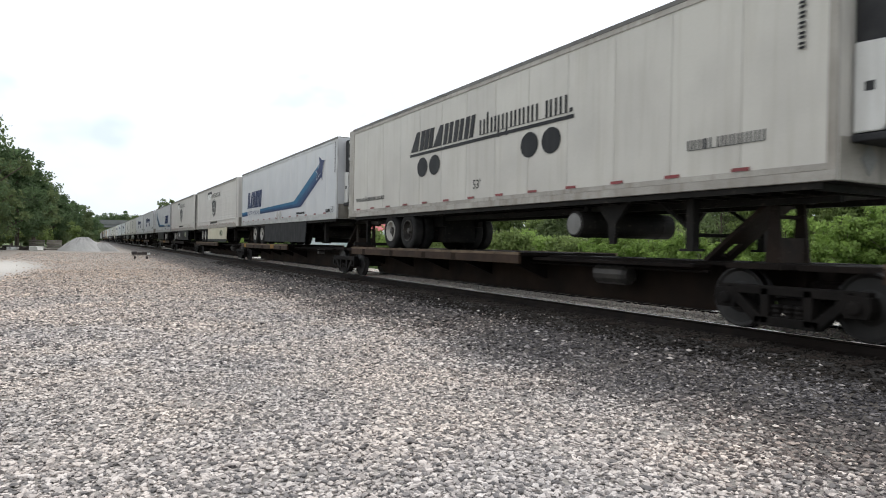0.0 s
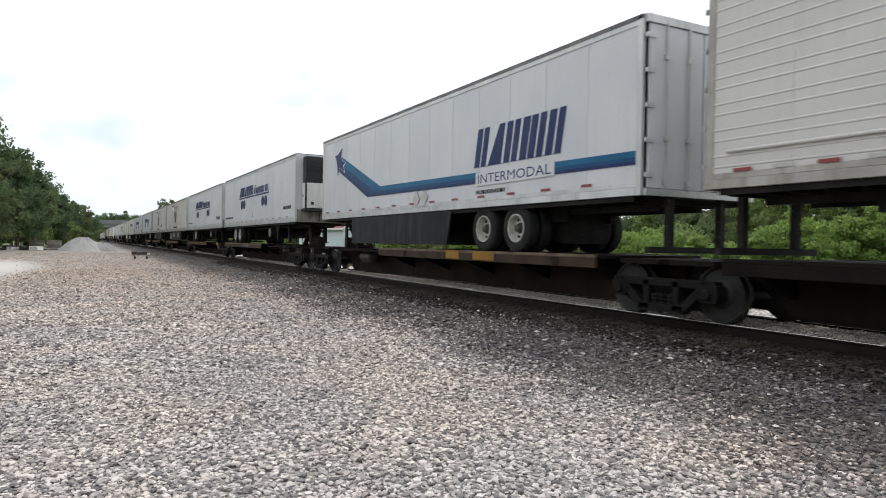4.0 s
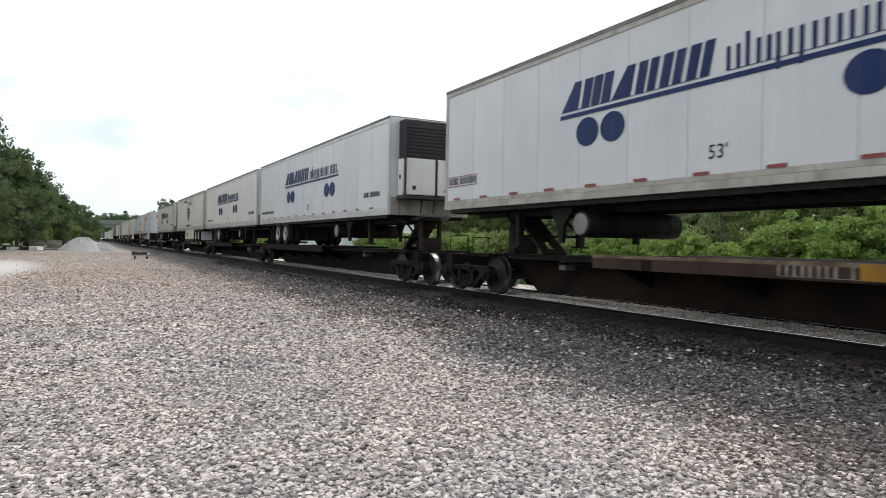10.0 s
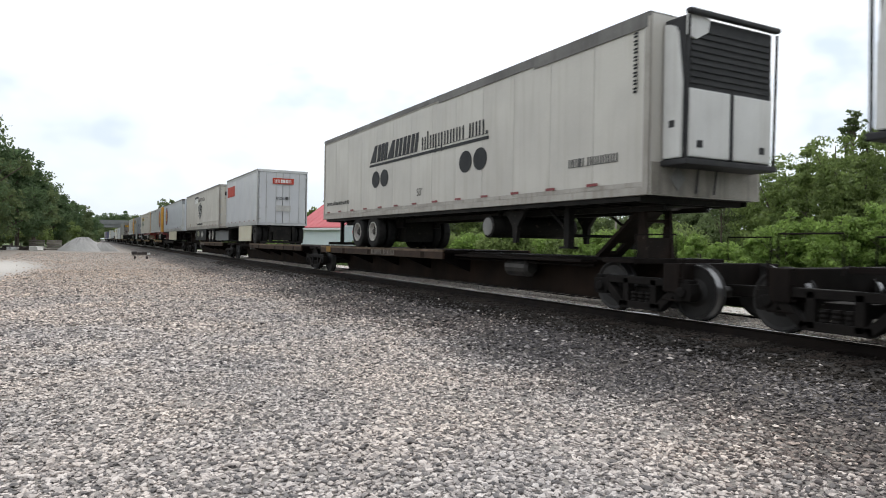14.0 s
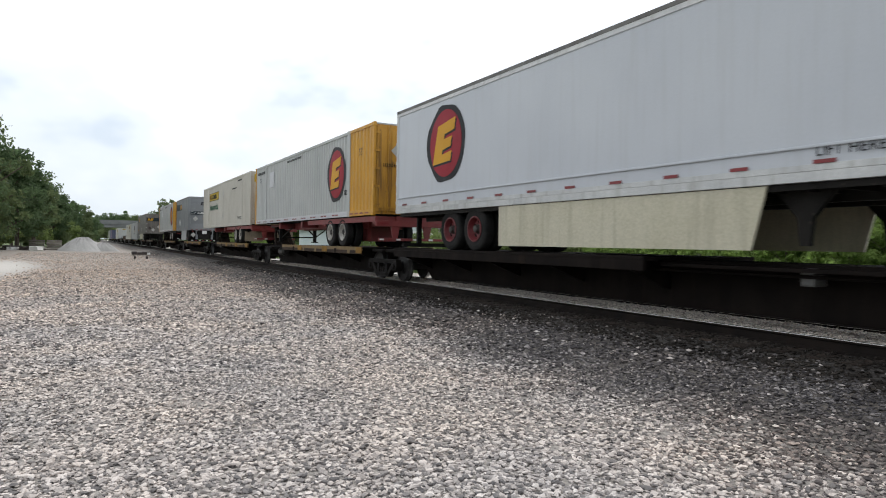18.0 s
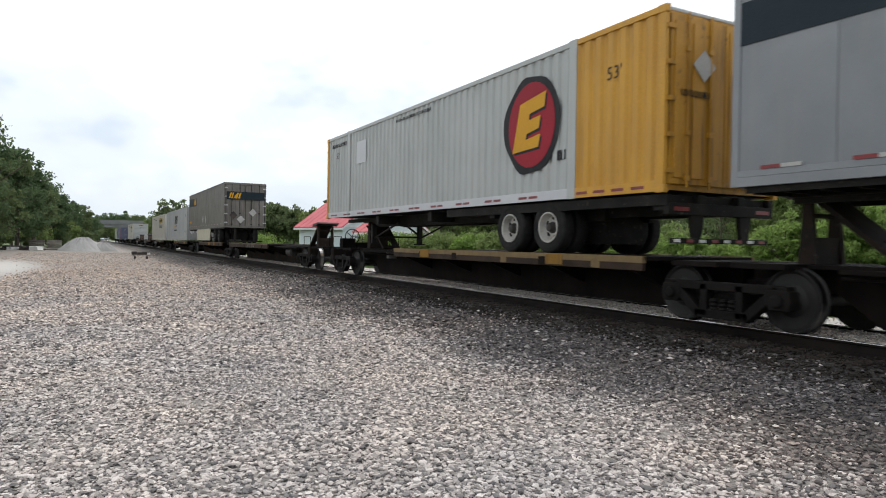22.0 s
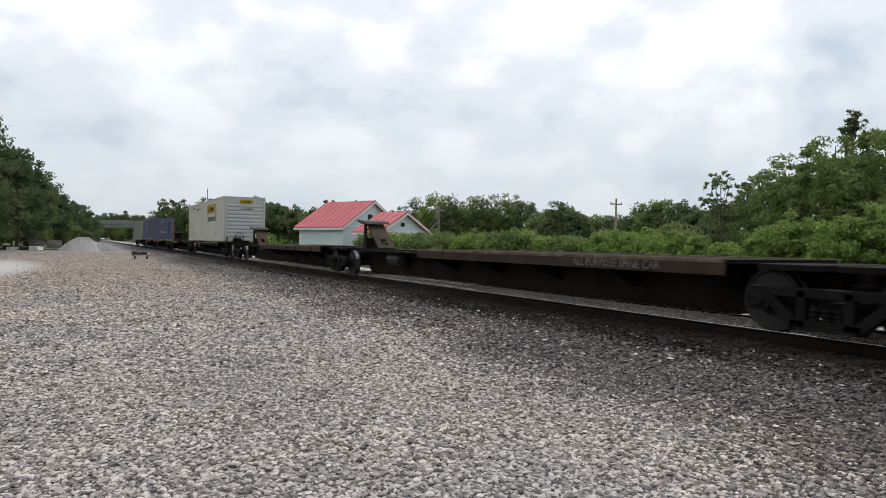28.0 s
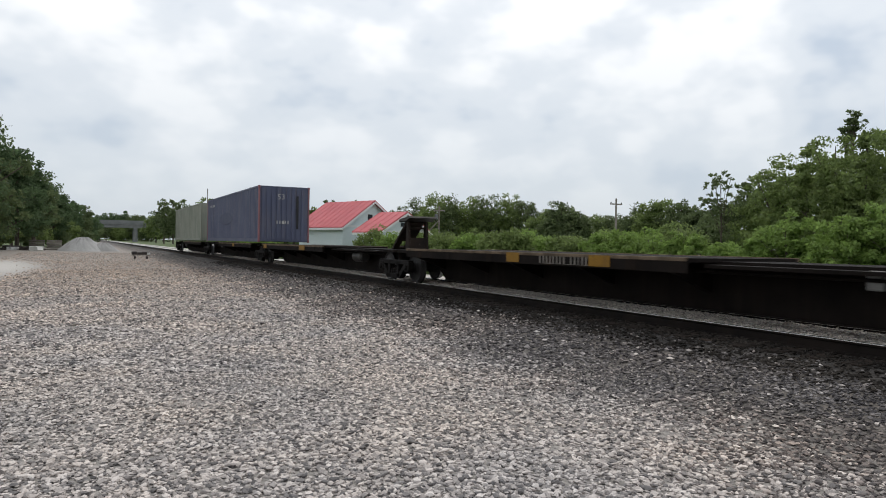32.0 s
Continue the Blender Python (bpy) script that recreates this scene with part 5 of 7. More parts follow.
def trailer(u, label, L=16.05, rev=False, wall=WHITE, kind="smooth", reefer=True, skirts=None, wheels=(3.16, 4.4), rail=RAILM, door=None, flaps=None, panels=13, rims=RIM, roofmat=None, group="piggyback trailers", gear=True, wings=True, roll=False, ext=0.0, corner=0.0):
    """A box trailer: nose towards the camera, or away from it when rev."""
    e = moving(thing("trailer", (0, 0, 0), label, "trailer", group), u, DECK_Z)

    def q(d):
        """Distance from the far end of a place d metres behind the nose."""
        return d if rev else L - d
    side_walls(e, L, panels, wall, kind)
    part("roof", boxes((-1.27, 1.27, -L + 0.02, -0.02, ZT - 0.05, ZT + 0.012), bevel=0.01), roofmat or TOPRAIL, e)
    for x in (-1.297, 1.297):
        part("top_rail", boxes((x - 0.018, x + 0.018, -L, 0, ZT - 0.075, ZT), bevel=0.006), roofmat or TOPRAIL, e)
        part("upper_band", boxes((x - 0.012, x + 0.012, -L + 0.1, -0.1, ZT - 0.16, ZT - 0.076)), rail, e)
        part("bottom_rail", boxes((x - 0.019, x + 0.019, -L, 0, ZB, ZB + 0.125), bevel=0.006), rail, e)
        part("rub_rail", boxes((x - 0.012, x + 0.012, -L, 0, ZB + 0.128, ZB + 0.21), bevel=0.004), rail, e)
    for y in (-L + 0.06, -0.06):
        for x in (-1.285, 1.285):
            part("corner_post", boxes((x - 0.03, x + 0.03, y - 0.06, y + 0.06, ZB + 0.001, ZT - 0.001), bevel=0.025), wall if corner and y < -1 else rail, e)
    nose, tail = (0.0, -L) if rev else (-L - corner, ext)
    sn = 1 if rev else -1
    # deeper smooth corner panels at the nose, deeper door frame at the tail
    for y0, y1, nm in ((nose, -L - 0.002, "nose_corner"), (0.002, ext, "rear_frame")) if not rev else ():
        if y1 - y0 > 0.05:
            for x in (-1.19, 1.19):
                part(nm, boxes((x - 0.115, x + 0.115, y0, y1, ZB + 0.002, ZT - 0.002), bevel=0.05), wall if nm == "nose_corner" else rail, e, "smooth rounded corner panel" if nm == "nose_corner" else "deep steel door frame")
            part(nm + "_top", boxes((-1.08, 1.08, y0, y1, ZT - 0.2, ZT - 0.01), bevel=0.02), wall, e)
            part(nm + "_floor", boxes((-1.08, 1.08, y0, y1, ZB + 0.002, ZB + 0.15)), CHASSIS, e)
    part("front_wall", boxes((-1.26, 1.26, *sorted((nose, nose - sn * 0.05)), ZB, ZT - 0.02), bevel=0.01), wall, e)
    if reefer:
        reefer_unit(e, nose, sn, wings)
    part("floor", boxes((-1.25, 1.25, -L + 0.05, -0.05, ZB - 0.002, ZB + 0.08)), CHASSIS, e)
    under_frame(e, L)
    doors(e, tail, -sn, door or wall, roll=roll)
    part("rear_sill", boxes((-1.27, 1.27, *sorted((tail, tail - sn * 0.07)), ZB, ZB + 0.11)), rail, e)
    part("rear_header", boxes((-1.27, 1.27, *sorted((tail, tail - sn * 0.07)), ZT - 0.13, ZT)), rail, e)
    rear_guard(e, tail, -sn)
    bogie(e, [L - w for w in wheels] if rev else wheels, rims)
    if gear:
        landing_gear(e, q(2.5))
        leg = prism(bmesh.new(), [(-0.45, ZB - 0.02), (0.45, ZB - 0.02), (0.1, ZB - 0.42), (0.06, 0.2), (-0.06, 0.2), (-0.1, ZB - 0.42)], -0.04, 0.04)
        leg = part("support_leg", leg, CHASSIS, e)
        leg.location = (-0.95, -q(4.1), 0)
        share("support_leg", leg, e, (0.95, -q(4.1), 0))
    part("kingpin_plate", boxes((-0.6, 0.6, *sorted((-q(0.4), -q(1.7))), ZB - 0.12, ZB - 0.1)), CHASSIS, e)
    if skirts:
        skirt(e, *skirts, flap=kind == "ribbed" and skirts[2] is SKIRTW)
    for d in (flaps or ()):
        for x in (-0.82, 0.82):
            bm = boxes((x - 0.32, x + 0.32, -d - 0.012, -d + 0.012, 0.14, 0.8))
            part("mudflap", bm, PALEC, e, "pale mudflap")
    reflectors(e, L, ZB + 0.235, silver=0.59 if kind == "ribbed" else 0.285 if wall in (DUSTY, GREYP) else 0.0)
    if kind == "ribbed":
        bm = lathe(bmesh.new(), (-1.312, 0, ZB + 0.5), [(0.012, -L + 0.35), (0.026, -L + 0.39), (0.026, -0.39), (0.012, -0.35)], "y", 8)
        part("rub_moulding", bm, wall, e)
    return e


def mark_alliance(e, discs, mat=NAVY, s0=4.45, s1=11.35, dz=2.07, number=14.1, web=0.4, length="53'", border=None):
    """Slanted heavy word, lighter word, underline and two pairs of discs."""
    k = (s1 - s0) / 6.9
    bar_row(e, mat, s0 + 0.04, s0 + 3.42 * k, 2.57, 0.5, "AIIIABBB", 0.22, name="wordmark")
    bar_row(e, mat, s0 + 3.62 * k, s1 - 0.02, 2.57, 0.46, "xtiddxxx ixx.", 0.0, name="wordmark")
    decal("underline", e, mat, [(s0, 2.45), (s1, 2.45), (s1, 2.52), (s0, 2.52)])
    for s in discs:
        decal("disc", e, mat, disc_pts(s, dz, 0.29, 0.25), label="dark blue disc")
    words(length, 0.2, BLACKV, e, s0 + 3.35, 1.4, name="length_mark")
    bar_row(e, GREYV, number, number + 1.3, 1.55, 0.15, "nnIn nnnnnn", 0.0, name="number_marking")
    for z in (1.5, 1.72) if border else ():
        decal("number_border", e, border, [(number - 0.08, z), (number + 1.3, z), (number + 1.3, z + 0.016), (number - 0.08, z + 0.016)])
    bar_row(e, GREYV, web, web + 2.3, 1.44, 0.15, "xxx.xtiixxx.xxx", 0.0, name="address_marking")


def mark_prime(e, c=0.0, eco=None, dia=None, plate=None):
    """Block word with a dark shade, slanted word, shield with a road on it, line of small writing."""
    decal("word_shade", e, BLACKV, [(5.14 + c, 3.06), (5.14 + c, 3.5), (6.78 + c, 3.52), (6.88 + c, 3.4), (6.84 + c, 3.1), (5.26 + c, 2.99)])
    bar_row(e, WHITEV, 5.28 + c, 6.86 + c, 2.99, 0.36, "BBIBB", 0.0, lay=0.008, name="wordmark")
    words("INTERMODAL", 0.3, BLACKV, e, 7.1 + c, 3.03, 0.25, width=3.1)
    decal("shield", e, BLACKV, [(6.88 + c, 2.76), (7.85 + c, 2.94), (8.72 + c, 2.72), (8.42 + c, 1.95), (7.8 + c, 1.72), (7.22 + c, 1.95)], label="black shield with a road")
    rim = [(6.88, 2.76), (7.85, 2.94), (8.72, 2.72), (8.42, 1.95), (7.8, 1.72), (7.22, 1.95)]
    for k, m, lay in ((0.93, WHITEV, 0.0025), (0.89, BLACKV, 0.004)):
        decal("shield_line" if m is WHITEV else "shield_field", e, m, [(7.8 + (a - 7.8) * k + c, 2.36 + (b - 2.36) * k) for a, b in rim], lay=lay)
    for pts in (((7.32, 2.0), (7.58, 2.72), (7.62, 2.72), (7.38, 2.0)), ((8.22, 2.0), (7.92, 2.72), (7.96, 2.72), (8.28, 2.0)), ((7.72, 1.9), (7.74, 2.1), (7.84, 2.1), (7.84, 1.9)), ((7.74, 2.25), (7.75, 2.42), (7.82, 2.42), (7.83, 2.25)), ((7.75, 2.55), (7.76, 2.7), (7.8, 2.7), (7.81, 2.55))):
        decal("road_line", e, WHITEV, [(a + c, b) for a, b in pts], lay=0.0065)
    bar_row(e, GREYV, 6.4 + c, 9.1 + c, 1.28, 0.13, "nnInnInnnnnnnnn.nnn", 0.0, name="address_marking")
    if eco:
        for grow, m, lay in ((1.0, GHOST, 0.0), (0.9, ECOGREEN, 0.004)):
            mid_s, mid_z = eco + 0.5, 0.62
            pts = [(-0.55, -0.1), (-0.5, -0.16), (-0.2, -0.17), (-0.15, -0.2), (0.35, -0.19), (0.52, -0.13), (0.56, 0.02), (0.5, 0.12), (0.36, 0.16), (0.3, 0.2), (-0.3, 0.19), (-0.36, 0.13), (-0.5, 0.1), (-0.55, 0.03)]
            decal("badge" if m is ECOGREEN else "badge_edge", e, m, [(mid_s + a * grow, mid_z + b * grow) for a, b in pts], x=-1.29, lay=lay, label="olive green badge with a pale edge" if m is ECOGREEN else "")
        words("eco", 0.17, BLACKV, e, eco + 0.08, 0.55, x=-1.3, width=0.5, weight=0.01)
        decal("badge_leaf", e, GHOST, [(eco + 0.62, 0.56), (eco + 0.78, 0.7), (eco + 0.95, 0.72), (eco + 0.88, 0.6)], x=-1.29, lay=0.008)
    if dia:
        for d in (0.0, 0.5):
            decal("placard", e, GHOST, [(dia + d, 0.33), (dia + d + 0.25, 0.57), (dia + d, 0.81), (dia + d - 0.25, 0.57)], x=-1.29, label="pale diamond placard")
    if plate:
        decal("warning_label", e, CARYEL, [(plate, 1.25), (plate + 0.16, 1.25), (plate + 0.16, 1.5), (plate, 1.5)])


def upright_bars(e, s, z0, z1, n):
    """A column of small plain bars running down a corner."""
    bm = bmesh.new()
    h = (z1 - z0) / n
    for k in range(n):
        z = z0 + k * h
        for c, d in ((0.0, 0.24), (0.42, 0.66)):
            box(bm, -1.319, -1.313, -s - 0.042, -s + 0.042, z + c * h, z + d * h)
    part("number_marking", bm, BLACKV, e)


def round_logo(e, s, z, rs, rz, x=-1.304):
    """Black-edged crimson disc with a skewed golden block."""
    pts = disc_pts(s, z, rs, rz, 32)
    rough_pts = [(a + 0.03 * math.sin(7 * k), b + 0.03 * math.cos(5 * k)) for k, (a, b) in enumerate(pts)]
    decal("logo_edge", e, BLACKV, rough_pts, x, label="black brushed ring")
    decal("logo_disc", e, LOGORED, disc_pts(s + 0.02, z, rs * 0.83, rz * 0.86, 32), x, 0.005, "crimson disc")
    k, m = rs * 0.88, rz * 0.84
    block = [(s - 0.72 * k, z - 0.62 * m), (s - 0.42 * k, z + 0.55 * m), (s + 0.62 * k, z + 0.72 * m), (s + 0.56 * k, z + 0.36 * m), (s - 0.02 * k, z + 0.27 * m), (s - 0.05 * k, z + 0.12 * m), (s + 0.42 * k, z + 0.18 * m), (s + 0.36 * k, z - 0.12 * m), (s - 0.13 * k, z - 0.2 * m), (s - 0.18 * k, z - 0.34 * m), (s + 0.42 * k, z - 0.26 * m), (s + 0.34 * k, z - 0.56 * m)]
    decal("logo_shade", e, BLACKV, [(a + 0.05, b - 0.05) for a, b in block], x, 0.008)
    decal("logo_block", e, LOGOYEL, block, x, 0.012, "skewed golden block")


def corrugated(e, s0, s1, z0, z1, mat, x, pitch=0.285, depth=0.036, name="side_wall", out=-1):
    """A wall of folded sheet from s0 to s1."""
    n = max(2, int(round((s1 - s0) / pitch)))
    p = (s1 - s0) / n
    line = []
    for k in range(n):
        a = s0 + k * p
        line += [(a + 0.02 * p, 0), (a + 0.42 * p, 0), (a + 0.58 * p, 1), (a + 0.84 * p, 1)]
    line.append((s1, 0))
    bm = bmesh.new()
    for za, zb in ((z0, z1),):
        lo = [bm.verts.new((x - out * depth * d, -s, za)) for s, d in line]
        hi = [bm.verts.new((x - out * depth * d, -s, zb)) for s, d in line]
        for k in range(len(line) - 1):
            bm.faces.new((lo[k], lo[k + 1], hi[k + 1], hi[k]))
    return part(name, bm, mat, e)


def container(u, label, mat, z0=0.0, h=2.9, L=16.1, on=DECK_Z, post=None, end=None, near="door", yellow_from=None, folded=True, near_mat=None, group="containers on the train"):
    """A steel box: folded walls, rails, posts, castings, doors or a ribbed end."""
    e = moving(thing("container", (0, 0, 0), label, "container", group), u, on + z0)
    post, z1 = post or mat, h
    cut = yellow_from or L
    if folded:
        corrugated(e, 0.12, cut - (0.0 if yellow_from else 0.12), 0.2, z1 - 0.1, mat, -1.285)
    else:
        part("side_wall", boxes((-1.29, -1.25, -L + 0.1, -0.1, 0.16, z1 - 0.1)), mat, e)
    if yellow_from:
        corrugated(e, cut, L - 0.12, 0.2, z1 - 0.1, near_mat, -1.285)
    part("side_lining", boxes((-1.24, -1.2, -L + 0.1, -0.1, 0.1, z1 - 0.06)), mat, e)
    part("far_side_wall", boxes((1.25, 1.285, -L + 0.1, -0.1, 0.1, z1 - 0.06)), mat, e)
    part("roof", boxes((-1.26, 1.26, -L + 0.04, -0.04, z1 - 0.06, z1 - 0.015)), mat, e)
    for x in (-1.275, 1.275):
        part("top_rail", boxes((x - 0.025, x + 0.025, -cut + 0.05, -0.1, z1 - 0.1, z1 - 0.004), bevel=0.006), mat, e)
        part("bottom_rail", boxes((x - 0.025, x + 0.025, -cut + 0.05, -0.1, 0.02, 0.2), bevel=0.006), WHITE if mat is ECONT else mat, e)
        if yellow_from:
            part("top_rail", boxes((x - 0.025, x + 0.025, -L + 0.1, -cut + 0.05, z1 - 0.1, z1 - 0.004), bevel=0.006), near_mat, e)
            part("bottom_rail", boxes((x - 0.025, x + 0.025, -L + 0.1, -cut + 0.05, 0.02, 0.2), bevel=0.006), near_mat, e)
        for y in (-L + 0.07, -0.07):
            part("corner_post", boxes((x - 0.035, x + 0.035, y - 0.07, y + 0.07, 0.0, z1)), near_mat if near_mat and y < -1 else post, e)
            for z in (0.0, z1 - 0.12):
                part("corner_casting", boxes((x - 0.045, x + 0.045, y - 0.09, y + 0.09, z - 0.001, z + 0.121), bevel=0.012), near_mat if near_mat and y < -1 else post, e)
        # lifting posts
        for y in (-L + 2.2, -2.2):
            part("lift_post", boxes((x - 0.03, x + 0.03, y - 0.11, y + 0.11, 0.01, z1 + 0.012)), mat, e)
    part("floor", boxes((-1.24, 1.24, -L + 0.08, -0.08, 0.04, 0.14)), CHASSIS, e)
    part("end_wall", boxes((-1.24, 1.24, -0.06, -0.02, 0.1, z1 - 0.06)), end or mat, e)
    m = end or near_mat or mat
    if near == "door":
        part("end_frame", boxes((-1.24, 1.24, -L + 0.05, -L + 0.1, 0.05, z1 - 0.03)), m, e)
        doors(e, -L + 0.045, -1, m, 0.14, z1 - 0.12, corr=True)
    else:
        part("end_wall", boxes((-1.24, 1.24, -L + 0.06, -L + 0.1, 0.05, z1 - 0.03)), m, e)
        bm = bmesh.new()
        n = 9
        for k in range(n):
            if near == "ribs":
                z = 0.3 + k * (z1 - 0.75) / n
                prism(bm, [(-L + 0.06, z), (-L + 0.015, z + 0.05), (-L + 0.015, z + 0.15), (-L + 0.06, z + 0.2)], -1.05, 1.1)
            else:
                x = -1.15 + k * 2.3 / n
                box(bm, x, x + 0.14, -L + 0.02, -L + 0.06, 0.15, z1 - 0.12)
        part("end_ribs", bm, m, e)
    return e


def chassis_frame(u, label, L=16.0, wheels=(11.75, 13.05), mat=REDFRAME, rims=RIM, flap=SKIRTD):
    """A skeletal container chassis with tandem axles and legs; the box rides on it."""
    e = moving(thing("container_chassis", (0, 0, 0), label, "chassis", "container chassis"), u, DECK_Z)
    for x in (-0.45, 0.45):
        part("main_beam", prism(bmesh.new(), [(-L, 0.68), (-L, 0.98), (-0.1, 0.98), (-0.1, 0.86), (-2.4, 0.86), (-3.0, 0.68)], x - 0.07, x + 0.07), mat, e)
    for s in (4.5, 8.0, 11.0, L - 0.2):
        part("crossbar", boxes((-1.2, 1.2, -s - 0.1, -s + 0.1, 0.72, 0.97), bevel=0.015), mat, e)
    for x in (-1.18, 1.18):
        part("side_beam", boxes((x - 0.05, x + 0.05, -L, -L + 7.0, 0.8, 0.97)), mat, e)
    part("rear_bumper", boxes((-1.2, 1.2, -L - 0.02, -L + 0.1, 0.66, 0.84), bevel=0.01), mat, e)
    for x in (-0.55, 0.55):
        part("guard_leg", prism(bmesh.new(), [(x - 0.14, 0.66), (x + 0.14, 0.66), (x + 0.08, 0.3), (x - 0.08, 0.3)], -L, -L + 0.08, "y"), mat, e)
    part("guard_bar", boxes((-1.1, 1.1, -L - 0.01, -L + 0.07, 0.22, 0.3), bevel=0.008), mat, e)
    for k in range(8):
        part("tape", boxes((-1.08 + k * 0.28, -0.94 + k * 0.28, -L - 0.016, -L - 0.0105, 0.235, 0.285)), REDV if k % 2 else WHITEV, e, "reflective tape")
    for x in (-1.1, 0.78):
        part("tape", boxes((x, x + 0.32, -L - 0.026, -L - 0.0205, 0.72, 0.78)), REDV, e, "reflective tape")
    bogie(e, wheels, rims, mat)
    landing_gear(e, 3.3, CHASSIS, 0.7)
    bm = bmesh.new()
    rod(bm, (-0.8, -3.3, 0.3), (-0.8, -5.2, 0.75), 0.03)
    rod(bm, (0.8, -3.3, 0.3), (0.8, -5.2, 0.75), 0.03)
    part("drag_brace", bm, CHASSIS, e)
    for d in (wheels[1] + 0.85, wheels[1] + 2.35) if flap is TANFLAP else ():
        for x in (-0.82, 0.82):
            part("mudflap", boxes((x - 0.32, x + 0.32, -d - 0.012, -d + 0.012, 0.12, 0.66)), flap, e, "rubber mudflap")
    return e


# ---- spine cars ----
def wheelset(truck, y):
    half = [(0.07, 1.10), (0.08, 0.87), (0.15, 0.86), (0.16, 0.84), (0.22, 0.815), (0.36, 0.815), (0.40, 0.842), (0.418, 0.84), (0.425, 0.725), (0.45, 0.705), (0.45, 0.69), (0.40, 0.682), (0.34, 0.70), (0.2, 0.70), (0.13, 0.68), (0.09, 0.64)]
    rings = [(r, -d) for r, d in half] + [(r, d) for r, d in half[::-1]]
    bm = lathe(bmesh.new(), (0, 0, 0), rings, "x", 22)
    for f in bm.faces:
        rs = [math.hypot(v.co.y, v.co.z) for v in f.verts]
        if min(rs) > 0.41 and max(rs) < 0.44:
            f.material_index = 1
    o = part("wheelset", bm, WHEELM, truck, "steel wheelset with polished treads")
    o.data.materials.append(TREAD)
    o.location = (0, y, 0.425)
    return o


TRUCK = {}
WHEELSETS = ([], [])


def truck_under(car, y):
    """A two-axle freight truck: bolster, cast side frames with windows, springs, wheelsets."""
    if not TRUCK:
        b = part("truck", boxes((-0.95, 0.95, -0.24, 0.24, 0.28, 0.46), (-0.3, 0.3, -0.3, 0.3, 0.46, 0.52), bevel=0.03), TRUCKM, car, "grimy cast-steel freight truck")
        b.location = (0, y, 0)
        TRUCK["bolster"] = b
        bm = bmesh.new()
        for y0, z0, y1, z1, w in ((-1.0, 0.56, 1.0, 0.56, 0.12), (-0.42, 0.16, 0.42, 0.16, 0.12), (-0.86, 0.56, -0.4, 0.16, 0.13), (0.86, 0.56, 0.4, 0.16, 0.13), (-0.3, 0.16, -0.3, 0.56, 0.12), (0.3, 0.16, 0.3, 0.56, 0.12)):
            d = Vector((y1 - y0, z1 - z0)).normalized()
            n = Vector((-d[1], d[0])) * w / 2
            e0, e1 = Vector((y0, z0)) - d * 0.03, Vector((y1, z1)) + d * 0.03
            prism(bm, [tuple(e0 + n), tuple(e1 + n), tuple(e1 - n), tuple(e0 - n)], -0.08, 0.08)
        for sg in (-1, 1):
            prism(bm, [(sg * 0.72, 0.58), (sg * 1.06, 0.56), (sg * 1.08, 0.42), (sg * 1.04, 0.3), (sg * 0.76, 0.3), (sg * 0.7, 0.45)], -0.09, 0.09)
            lathe(bm, (-0.09 if sg < 0 else -0.09, sg * 0.89, 0.425), [(0.06, -0.05), (0.085, -0.04), (0.09, 0.0)], "x", 12)
        bmesh.ops.bevel(bm, geom=bm.edges[:], offset=0.008, segments=1, affect="EDGES")
        TRUCK["frame"] = bm_ob = part("side_frame", bm, TRUCKM, b, "cast side frame")
        bm_ob.location = (-1.03, 0, 0)
        o = share("side_frame", bm_ob, b, (1.03, 0, 0))
        sp = part("spring", lathe(bmesh.new(), (0, 0, 0.2), [(0.06, 0.0), (0.075, 0.03), (0.06, 0.06), (0.075, 0.09), (0.06, 0.12), (0.075, 0.15), (0.06, 0.18)], "z", 10), TRUCKM, b)
        sp.location = (-1.03, -0.16, 0)
        for x, k in ((-1.03, 0), (-1.03, 0.16), (1.03, -0.16), (1.03, 0), (1.03, 0.16)):
            share("spring", sp, b, (x, k, 0))
        WHEELSETS[0].append(wheelset(b, -0.89))
        w2 = share("wheelset", WHEELSETS[0][0], b, (0, 0.89, 0.425))
        WHEELSETS[1].append(w2)
        return b
    src = TRUCK["bolster"]
    b = share("truck", src, car, (0, y, 0))
    tagged(b, "grimy cast-steel freight truck")
    for c in src.children:
        o = share(c.name.split(".")[0], c, b, c.location)
        if o.name.startswith("wheelset"):
            WHEELSETS[0 if c.location.y < 0 else 1].append(o)
    return b


